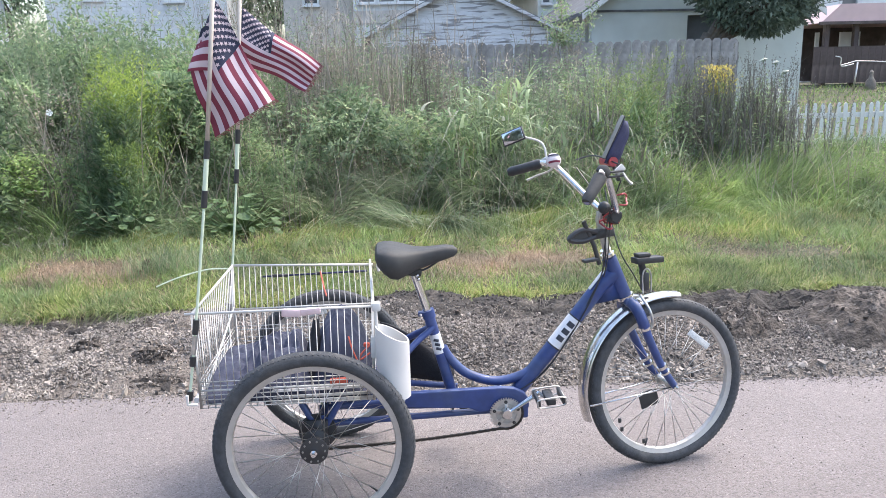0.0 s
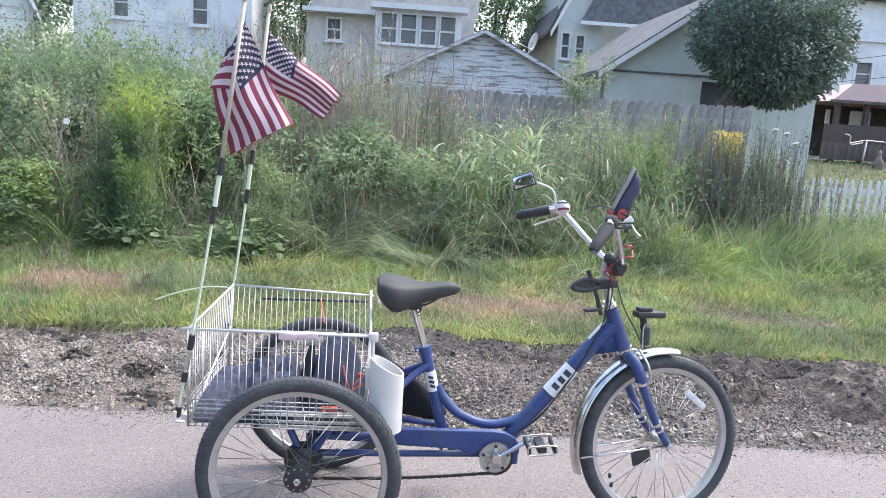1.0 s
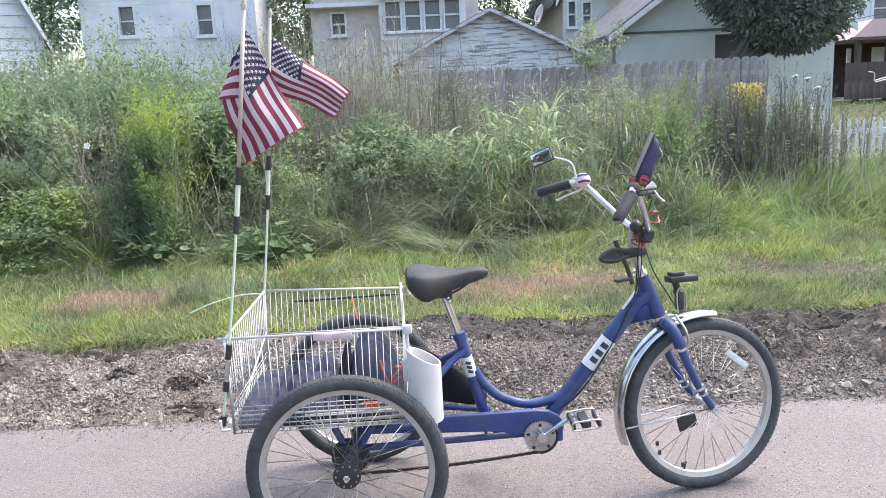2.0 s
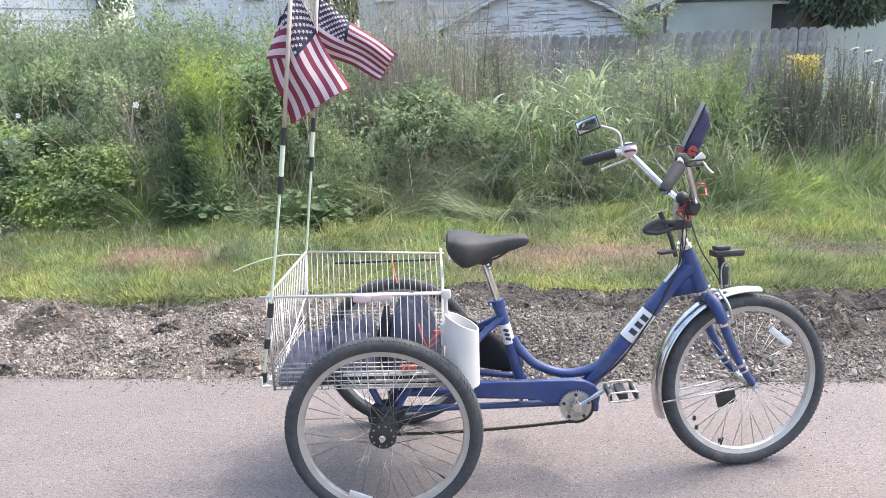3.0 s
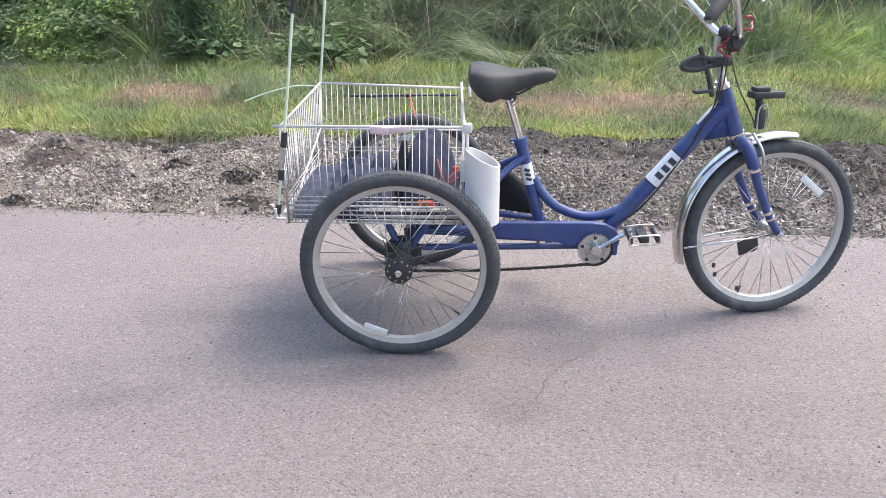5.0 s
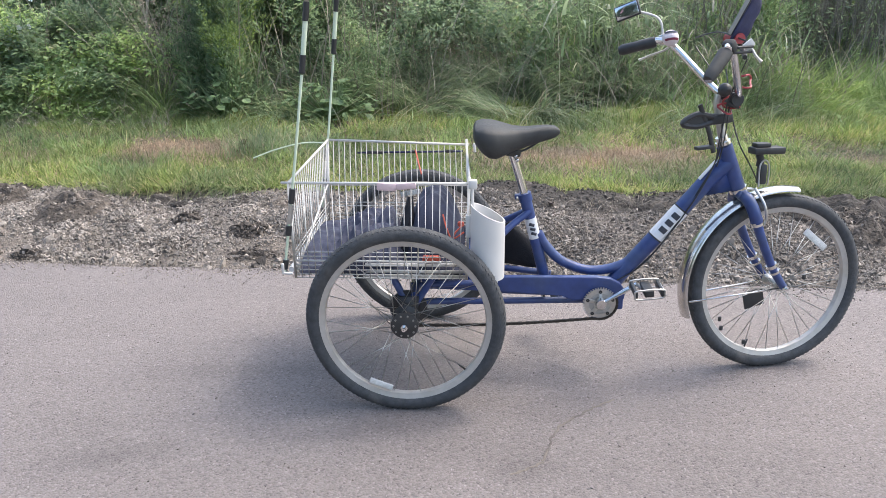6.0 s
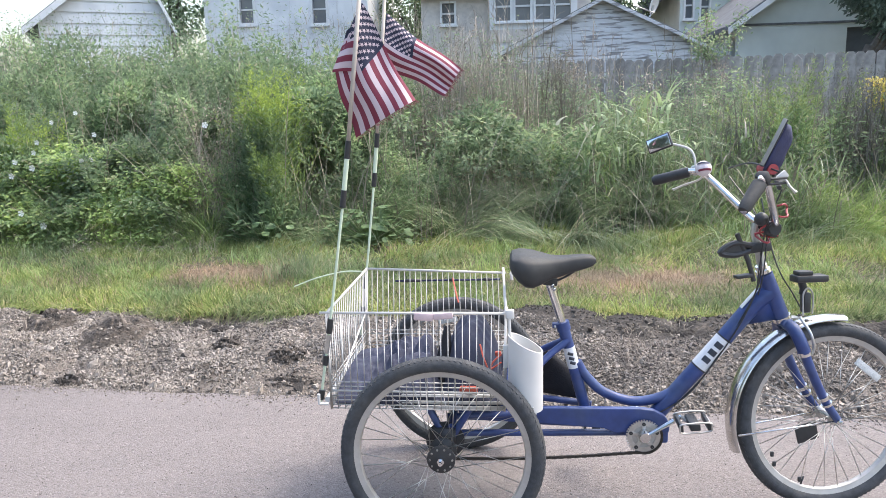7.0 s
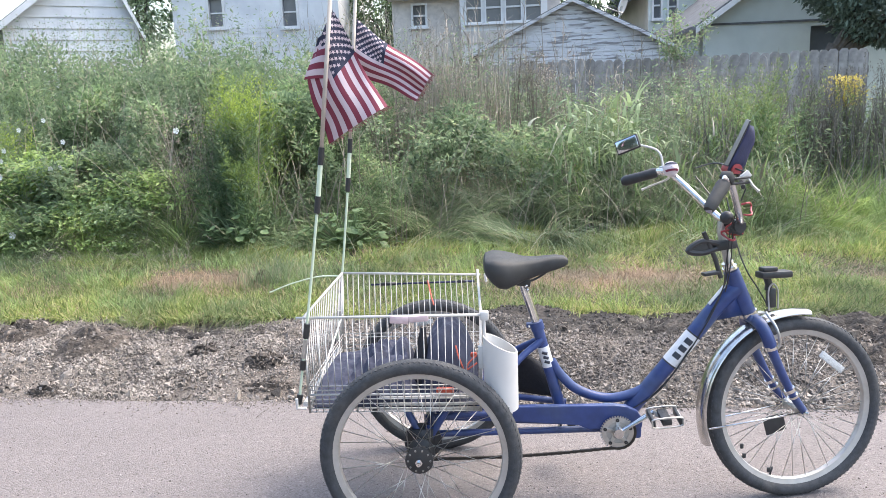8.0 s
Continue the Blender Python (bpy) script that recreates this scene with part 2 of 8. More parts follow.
def road_material():
    """Worn chip seal: pale stones of several tints in a grey binder, darker patches and stains."""
    m = material("chip_seal", (0.190, 0.169, 0.160), 0.92, 0, 0.10, 1.4, 0, 1, (0.152, 0.135, 0.128), 0.9, (0.42, 0.66), stretch=(0.35, 1, 1))
    nt, n = m.node_tree, m.node_tree.nodes
    b = n["Principled BSDF"]
    old = b.inputs["Base Color"].links[0].from_socket
    co = n.new("ShaderNodeTexCoord")
    vo = n.new("ShaderNodeTexVoronoi")
    vo.inputs["Scale"].default_value = 165
    nt.links.new(co.outputs["Object"], vo.inputs["Vector"])
    cr = n.new("ShaderNodeValToRGB")
    cr.color_ramp.elements[0].color = (0.83, 0.805, 0.80, 1)
    cr.color_ramp.elements[1].color = (1.19, 1.18, 1.185, 1)
    sep = n.new("ShaderNodeSeparateColor")
    nt.links.new(vo.outputs["Color"], sep.inputs[0])
    nt.links.new(sep.outputs[0], cr.inputs[0])
    mx = n.new("ShaderNodeMix")
    mx.data_type, mx.blend_type = "RGBA", "MULTIPLY"
    mx.inputs[0].default_value = 0.9
    nt.links.new(old, mx.inputs[6])
    nt.links.new(cr.outputs[0], mx.inputs[7])
    nt.links.new(mx.outputs[2], b.inputs["Base Color"])
    for sock, lo, hi, gain in ((1, 0.90, 0.93, 1.26), (2, 0.10, 0.07, 0.76)):
        mr = n.new("ShaderNodeMapRange")
        for k, val in enumerate((lo, hi, 1.0, gain)):
            mr.inputs[k + 1].default_value = val
        nt.links.new(sep.outputs[sock], mr.inputs[0])
        chip = n.new("ShaderNodeMix")
        chip.data_type, chip.blend_type = "RGBA", "MULTIPLY"
        chip.inputs[0].default_value = 1.0
        nt.links.new(mx.outputs[2], chip.inputs[6])
        nt.links.new(mr.outputs[0], chip.inputs[7])
        mx = chip
    pits = n.new("ShaderNodeTexNoise")
    pits.inputs["Scale"].default_value, pits.inputs["Detail"].default_value = 95, 2.0
    nt.links.new(co.outputs["Object"], pits.inputs["Vector"])
    rp = n.new("ShaderNodeMapRange")
    for k, val in enumerate((0.62, 0.72, 1.02, 0.80)):
        rp.inputs[k + 1].default_value = val
    nt.links.new(pits.outputs["Fac"], rp.inputs[0])
    dk = n.new("ShaderNodeMix")
    dk.data_type, dk.blend_type = "RGBA", "MULTIPLY"
    dk.inputs[0].default_value = 1.0
    nt.links.new(mx.outputs[2], dk.inputs[6])
    nt.links.new(rp.outputs[0], dk.inputs[7])
    worn = n.new("ShaderNodeTexNoise")
    worn.inputs["Scale"].default_value, worn.inputs["Detail"].default_value = 7.0, 4.0
    nt.links.new(co.outputs["Object"], worn.inputs["Vector"])
    for at, turn, wide in (((-0.82, -0.62, 0), 0.3, (0.24, 0.06, 1)), ((-0.55, -0.12, 0), 0.1, (0.5, 0.07, 1)), ((0.36, -0.64, 0), 0.5, (0.12, 0.08, 1)), ((1.1, -0.9, 0), -0.2, (0.4, 0.1, 1))):
        mp = n.new("ShaderNodeMapping")
        mp.vector_type = "TEXTURE"
        mp.inputs["Location"].default_value, mp.inputs["Rotation"].default_value, mp.inputs["Scale"].default_value = at, (0, 0, turn), wide
        nt.links.new(co.outputs["Object"], mp.inputs["Vector"])
        far = n.new("ShaderNodeVectorMath")
        far.operation = "LENGTH"
        nt.links.new(mp.outputs[0], far.inputs[0])
        rim = n.new("ShaderNodeMath")
        nt.links.new(far.outputs["Value"], rim.inputs[0])
        nt.links.new(worn.outputs["Fac"], rim.inputs[1])
        st = n.new("ShaderNodeMapRange")
        for k, val in enumerate((0.7, 1.6, 0.86, 1.0)):
            st.inputs[k + 1].default_value = val
        nt.links.new(rim.outputs[0], st.inputs[0])
        stain = n.new("ShaderNodeMix")
        stain.data_type, stain.blend_type = "RGBA", "MULTIPLY"
        stain.inputs[0].default_value = 1.0
        nt.links.new(dk.outputs[2], stain.inputs[6])
        nt.links.new(st.outputs[0], stain.inputs[7])
        dk = stain
    nt.links.new(dk.outputs[2], b.inputs["Base Color"])
    bp = n.new("ShaderNodeBump")
    bp.inputs["Strength"].default_value, bp.inputs["Distance"].default_value = 0.5, 0.005
    bp.invert = True
    nt.links.new(vo.outputs["Distance"], bp.inputs["Height"])
    nt.links.new(bp.outputs[0], b.inputs["Normal"])
    return m


M_ROAD = road_material()


# ---- shape tools ----
class Shape:
    """Vertices and faces, gathered piece by piece."""

    def __init__(self):
        self.v, self.f = [], []

    def add(self, verts, faces):
        k = len(self.v)
        self.v += [tuple(p) for p in verts]
        self.f += [tuple(i + k for i in face) for face in faces]
        return self

    def tube(self, pts, r, n=10, closed=False, flat=1.0):
        pts = [Vector(p) for p in pts]
        rs = list(r) if isinstance(r, (list, tuple)) else [r] * len(pts)
        side, verts, faces = None, [], []
        for i, p in enumerate(pts):
            a = pts[i - 1] if (i or closed) else p
            c = pts[(i + 1) % len(pts)] if (i + 1 < len(pts) or closed) else p
            d = (c - a).normalized()
            if side is None:
                side = d.cross(Vector((0, 0, 1)) if abs(d.z) < 0.9 else Vector((0, 1, 0))).normalized()
            side = (side - d * side.dot(d)).normalized()
            up = side.cross(d)
            for k in range(n):
                a2 = 2 * math.pi * k / n
                verts.append(p + rs[i] * (math.cos(a2) * side + math.sin(a2) * flat * up))
        rings = len(pts)
        for i in range(rings if closed else rings - 1):
            j = (i + 1) % rings
            for k in range(n):
                k2 = (k + 1) % n
                faces.append((i * n + k, i * n + k2, j * n + k2, j * n + k))
        if not closed:
            faces += [tuple(range(n))[::-1], tuple((rings - 1) * n + k for k in range(n))]
        return self.add(verts, faces)

    def lathe(self, profile, n=48, closed=True, start=0.0, stop=2 * math.pi):
        """Turns (radius, y) round the y axis; angle 0 is +x, a quarter turn is +z."""
        whole = abs(stop - start - 2 * math.pi) < 1e-6
        verts, faces, m = [], [], len(profile)
        steps = n if whole else n + 1
        for i in range(steps):
            a = start + (stop - start) * i / n
            verts += [(r * math.cos(a), y, r * math.sin(a)) for r, y in profile]
        for i in range(n):
            j = (i + 1) % steps
            for k in range(m if closed else m - 1):
                k2 = (k + 1) % m
                faces.append((i * m + k, j * m + k, j * m + k2, i * m + k2))
        if not whole and closed:
            faces += [tuple(range(m)), tuple((steps - 1) * m + k for k in range(m))[::-1]]
        return self.add(verts, faces)

    def box(self, centre, size, m=None, bevel=0.0):
        bm = bmesh.new()
        bmesh.ops.create_cube(bm, size=1)
        bmesh.ops.scale(bm, vec=size, verts=bm.verts)
        if bevel:
            bmesh.ops.bevel(bm, geom=bm.edges[:], offset=bevel, segments=2, affect="EDGES", profile=0.5)
        mm = Matrix.Translation(centre) @ (m or Matrix())
        bm.verts.index_update()
        self.add([mm @ v.co for v in bm.verts], [[v.index for v in f.verts] for f in bm.faces])
        bm.free()
        return self

    def prism(self, outline, y0, y1):
        """An outline of (x, z) between two y."""
        n = len(outline)
        self.add([(x, y0, z) for x, z in outline] + [(x, y1, z) for x, z in outline],
                 [tuple(range(n)), tuple(range(n, 2 * n))[::-1]] + [(i, n + i, n + (i + 1) % n, (i + 1) % n) for i in range(n)])
        return self

    def grid(self, rows):
        """Rows of points, all of one length, joined into a sheet."""
        w = len(rows[0])
        return self.add([p for row in rows for p in row],
                        [(i * w + j, i * w + j + 1, (i + 1) * w + j + 1, (i + 1) * w + j) for i in range(len(rows) - 1) for j in range(w - 1)])


def bend(pts, n=6):
    """A smooth line through pts."""
    pts = [Vector(p) for p in pts]
    pts = [2 * pts[0] - pts[1]] + pts + [2 * pts[-1] - pts[-2]]
    out = []
    for i in range(1, len(pts) - 2):
        p0, p1, p2, p3 = pts[i - 1 : i + 3]
        for k in range(n):
            t = k / n
            out.append(0.5 * (2 * p1 + (p2 - p0) * t + (2 * p0 - 5 * p1 + 4 * p2 - p3) * t * t + (3 * p1 - p0 - 3 * p2 + p3) * t ** 3))
    return out + [pts[-2]]


def mesh_of(name, shape, mats, smooth=True):
    me = bpy.data.meshes.new(name)
    me.from_pydata(shape.v, [], shape.f)
    for mt in mats if isinstance(mats, (list, tuple)) else [mats]:
        me.materials.append(mt)
    bm = bmesh.new()
    bm.from_mesh(me)
    bmesh.ops.recalc_face_normals(bm, faces=bm.faces)
    if smooth:
        for e in bm.edges:
            if len(e.link_faces) == 2 and e.calc_face_angle(0) > radians(42):
                e.smooth = False
    bm.to_mesh(me)
    bm.free()
    me.polygons.foreach_set("use_smooth", [smooth] * len(me.polygons))
    return me


def part(name, shape, mats, parent=None, label="", m=None, smooth=True):
    me = shape if isinstance(shape, bpy.types.Mesh) else mesh_of(name, shape, mats, smooth)
    ob = new(name, me)
    ob.parent = parent
    if m is not None:
        ob.matrix_basis = m
    if label:
        ob["label"] = label
    return ob


def thing(name, label, category, group="", kind="", at=(0, 0, 0)):
    ob = new(name)
    ob.location = at
    ob.empty_display_size = 0.1
    return tagged(ob, label, category, group, kind)


def np_object(name, chunks, mats, label, category, kind="stuff", parent=None):
    """One mesh from chunks of (vertices, faces of one width, material index)."""
    vs, loops, starts, idx = [], [], [], []
    k = ls = 0
    for v, f, mi in chunks:
        vs.append(v)
        loops.append((f + k).ravel())
        starts.append(ls + np.arange(len(f)) * f.shape[1])
        idx.append(np.full(len(f), mi))
        k += len(v)
        ls += f.size
    vs, loops, starts, idx = (np.concatenate(a) for a in (vs, loops, starts, idx))
    me = bpy.data.meshes.new(name)
    me.vertices.add(len(vs))
    me.vertices.foreach_set("co", vs.astype(np.float32).ravel())
    me.loops.add(len(loops))
    me.loops.foreach_set("vertex_index", loops.astype(np.int32))
    me.polygons.add(len(starts))
    me.polygons.foreach_set("loop_start", starts.astype(np.int32))
    me.polygons.foreach_set("material_index", idx.astype(np.int32))
    for mt in mats:
        me.materials.append(mt)
    me.update(calc_edges=True)
    me.polygons.foreach_set("use_smooth", [False] * len(me.polygons))
    ob = new(name, me)
    if parent is not None:
        ob.parent = parent
        if label:
            ob["label"] = label
        return ob
    return tagged(ob, label, category, "", kind)


RNG = np.random.default_rng(7)


def unit(a):
    return a / np.maximum(np.linalg.norm(a, axis=1, keepdims=True), 1e-6)


def leaves(p, d, length, width, mi=0, face=None):
    """Leaves at p, pointing along d, each a folded diamond with a bent tip; face: the way their upper sides turn, more or less."""
    n = len(p)
    d = unit(d)
    side = unit(np.cross(d, RNG.normal(size=(n, 3)) if face is None else np.array(face) + RNG.normal(0, 0.4, (n, 3))))
    nor = np.cross(side, d)
    length, width = np.broadcast_to(length, n)[:, None], np.broadcast_to(width, n)[:, None]
    mid = p + d * length * 0.45
    tip = p + d * length - nor * length * 0.12
    lift = nor * width * 0.25
    v = np.stack([p, mid + side * width * 0.5 + lift, tip, mid - side * width * 0.5 + lift], 1).reshape(-1, 3)
    return v, np.arange(4 * n).reshape(-1, 4), mi


def blades(p, h, width, lean, mi=0, segs=3):
    """Blades or stems from p, h tall, bending over by lean (x, y) at the tip; each a tapering ribbon."""
    n = len(p)
    h, width = np.broadcast_to(h, n)[:, None], np.broadcast_to(width, n)[:, None]
    a = RNG.uniform(0, np.pi, n)
    side = np.stack([np.cos(a), np.sin(a), np.zeros(n)], 1)
    far = np.concatenate([lean, np.zeros((n, 1))], 1)
    cut = np.linalg.norm(lean, axis=1, keepdims=True)
    rows = []
    for i in range(segs + 1):
        s = i / segs
        c = p + far * s ** 1.8
        c[:, 2:] += h * s - np.maximum(0, cut - 0.55 * h) * 0.6 * s ** 3
        w = width * (1 - 0.85 * s ** 1.5) * 0.5
        rows += [c - side * w, c + side * w]
    v = np.stack(rows, 1)
    m = 2 * (segs + 1)
    f = np.stack([np.stack([np.arange(n) * m + 2 * i, np.arange(n) * m + 2 * i + 1, np.arange(n) * m + 2 * i + 3, np.arange(n) * m + 2 * i + 2], 1)
                  for i in range(segs)], 1)
    return v.reshape(-1, 3), f.reshape(-1, 4), mi


# ---- ground ----
def edge_y(x):
    """Where the road ends, at x."""
    return 0.765 - 0.058 * x


def turf_edge(x):
    """How far from the road the torn turf begins, at x."""
    return 0.94 - 0.12 * smooth_step(-0.2, -1.4, x)


def smooth_step(a, b, x):
    t = np.clip((x - a) / (b - a), 0, 1)
    return t * t * (3 - 2 * t)


def ground_z(x, y):
    d = y - (0.765 - 0.058 * np.clip(x, -60, 60))
    far = np.clip(y - 8.5, 0, 9) * 0.095
    return -0.06 + 0.16 * smooth_step(0.85, 1.12, d) + 0.03 * smooth_step(1.2, 3.5, d) + far


def axis_points(lo, hi, fine, reach):
    near = np.arange(lo, hi + 1e-6, fine)
    steps = np.geomspace(fine, reach, 26)
    return np.concatenate([lo - np.cumsum(steps)[::-1], near, hi + np.cumsum(steps)])


def build_ground():
    xs, ys = axis_points(-9, 10, 0.25, 900), axis_points(-1, 10, 0.2, 900)
    gx, gy = np.meshgrid(xs, ys)
    gz = ground_z(gx, gy)
    near = (np.abs(gx) < 12) & (gy > 1.5) & (gy < 12)
    gz += near * 0.02 * np.sin(gx * 2.3 + gy) * np.sin(gy * 2.9 - gx)
    v = np.stack([gx, gy, gz], 2).reshape(-1, 3)
    w, h = len(xs), len(ys)
    i = (np.arange(h - 1)[:, None] * w + np.arange(w - 1)[None]).ravel()
    f = np.stack([i, i + 1, i + w + 1, i + w], 1)
    ob = np_object("ground", [(v, f, 0)], [M_SOIL], "grassy soil verge rising gently to back yards", "ground", "structure")
    ob.data.polygons.foreach_set("use_smooth", [True] * len(ob.data.polygons))


def build_road():
    s = Shape()
    xs = [-400, -60, -20, -8, -4, -2, 0, 2, 4, 8, 20, 60, 400]
    for x0, x1 in zip(xs, xs[1:]):
        n = 1 if x1 - x0 > 5 else 14
        for i in range(n):
            a, c = x0 + (x1 - x0) * i / n, x0 + (x1 - x0) * (i + 1) / n

            def e(x):
                wob = 0.035 * noise.noise((x * 1.7, 3.1, 0)) + 0.02 * noise.noise((x * 7, 1.2, 0)) if abs(x) < 9 else 0
                return edge_y(max(-60, min(60, x))) + wob
            s.add([(a, -6.2, 0), (c, -6.2, 0), (c, e(c), 0), (a, e(a), 0), (a, -6.2, -0.1), (c, -6.2, -0.1), (c, e(c) + 0.03, -0.1), (a, e(a) + 0.03, -0.1)],
                  [(0, 1, 2, 3), (3, 2, 6, 7), (1, 0, 4, 5)])
    tagged(part("road", s, M_ROAD, smooth=False), "pale worn chip-seal asphalt road with ragged edge", "road", "", "structure")


def berm_height(x, y):
    """The gravel ridge between the road and the grass."""
    d = y - (0.765 - 0.058 * x)
    top = 0.115 + 0.03 * np.sin(x * 1.9 + 0.6) + 0.018 * np.sin(x * 5.3)
    top = top - 0.035 * smooth_step(-1.2, -2.1, x)
    body = smooth_step(-0.02, 0.5, d) * top + 0.02 * smooth_step(0.5, 0.85, d) - smooth_step(0.92, 1.25, d) * 0.10
    return body


def build_berm():
    xs, ds = np.arange(-7, 9.01, 0.03), np.arange(-0.05, 1.36, 0.025)
    gx, gd = np.meshgrid(xs, ds)
    ragged = np.array([0.045 * noise.noise((x * 3.1, 0.2, 4.0)) + 0.025 * noise.noise((x * 11, 0.2, 4.0)) for x in xs])[None, :]
    gy = 0.765 - 0.058 * gx + gd + ragged * (1 - smooth_step(0.0, 0.35, gd))
    rough = np.array([noise.fractal((x * 5, y * 5, 0), 1.0, 2.0, 5) for x, y in zip(gx.ravel(), gy.ravel())]).reshape(gx.shape)
    gz = berm_height(gx, gy) + 0.03 * rough * smooth_step(0.0, 0.25, gd) + 0.002 - 0.02 * (1 - smooth_step(-0.05, 0.03, gd))
    v = np.stack([gx, gy, gz], 2).reshape(-1, 3)
    w = len(xs)
    i = (np.arange(len(ds) - 1)[:, None] * w + np.arange(w - 1)[None]).ravel()
    f = np.stack([i, i + 1, i + w + 1, i + w], 1)
    c = v[f].mean(1)
    edge = np.array([0.12 * noise.noise((x * 2.7, 1.0, 3.0)) + 0.07 * noise.noise((x * 9, y * 9, 5.0)) for x, y, z in c])
    # faces below the turf take the soil colour that includes the overhang's shade
    dark = (c[:, 1] - edge_y(c[:, 0]) + edge > 0.6) & (c[:, 0] + edge > 0.05)
    np_object("gravel_berm", [(v, f[~dark], 0), (np.zeros((0, 3)), f[dark] - len(v), 1)], [M_BERM, M_TOPSOIL],
              "ridge of loose gravel and dug dirt along the road", "gravel bank", "structure")
    return xs, ds, gz


ICO_V, ICO_F = None, None
OCT_V = np.array([(0.5, 0, 0), (-0.5, 0, 0), (0, 0.5, 0), (0, -0.5, 0), (0, 0, 0.5), (0, 0, -0.5)])
OCT_F = np.array([(0, 2, 4), (2, 1, 4), (1, 3, 4), (3, 0, 4), (2, 0, 5), (1, 2, 5), (3, 1, 5), (0, 3, 5)])


def rocks(p, size, mi=0, small=False):
    """Angular stones at p."""
    global ICO_V, ICO_F
    if ICO_V is None:
        bm = bmesh.new()
        bmesh.ops.create_icosphere(bm, subdivisions=1, radius=0.5)
        ICO_V = np.array([v.co[:] for v in bm.verts])
        bm.verts.index_update()
        ICO_F = np.array([[v.index for v in f.verts] for f in bm.faces])
        bm.free()
    n = len(p)
    base_v, base_f = (OCT_V, OCT_F) if small else (ICO_V, ICO_F)
    v = base_v[None] * RNG.uniform(0.55, 1.3, (n, len(base_v), 1))
    v = v + RNG.normal(0, 0.09, v.shape)
    v = v * RNG.uniform(0.45, 1.3, (n, 1, 3)) * np.broadcast_to(size, n)[:, None, None]
    q = unit(RNG.normal(size=(n, 4)))
    w, x, y, z = q.T
    r = np.stack([1 - 2 * (y * y + z * z), 2 * (x * y - z * w), 2 * (x * z + y * w), 2 * (x * y + z * w), 1 - 2 * (x * x + z * z), 2 * (y * z - x * w),
                  2 * (x * z - y * w), 2 * (y * z + x * w), 1 - 2 * (x * x + y * y)], 1).reshape(n, 3, 3)
    v = np.einsum("nij,nkj->nki", r, v) + p[:, None]
    f = base_f[None] + (np.arange(n) * len(base_v))[:, None, None]
    return v.reshape(-1, 3), f.reshape(-1, 3), mi


# dug heaps: x, how far from the road, half width, half depth, height
HEAPS = ((-2.02, 0.56, 0.24, 0.27, 0.05), (-2.54, 0.70, 0.19, 0.22, 0.055), (-1.33, 0.48, 0.10, 0.09, 0.03), (-0.97, 0.34, 0.13, 0.08, 0.02), (-2.0, 0.06, 0.12, 0.06, 0.02), (-0.86, 0.12, 0.2, 0.07, 0.018), (2.75, 0.5, 0.38, 0.36, 0.095), (2.08, 0.56, 0.24, 0.22, 0.085), (1.55, 0.66, 0.25, 0.13, 0.04))


def off_soil(p, d):
    """Where gravel lies: not on the dug heaps, and thinly over the dark band below the turf."""
    share = np.ones(len(p))
    for cx, d0, rx, ry, hh in HEAPS:
        share = np.minimum(share, 0.12 + 0.88 * smooth_step(0.6, 1.1, np.hypot((p[:, 0] - cx) / rx, (d - d0) / ry)))
    wave = np.array([noise.noise((x * 2.7, 1.0, 3.0)) for x in p[:, 0]])
    band = smooth_step(0.0, 0.4, p[:, 0]) * smooth_step(0.56, 0.68, d + 0.1 * wave)
    return RNG.uniform(size=len(p)) < share * (1 - 0.88 * band)


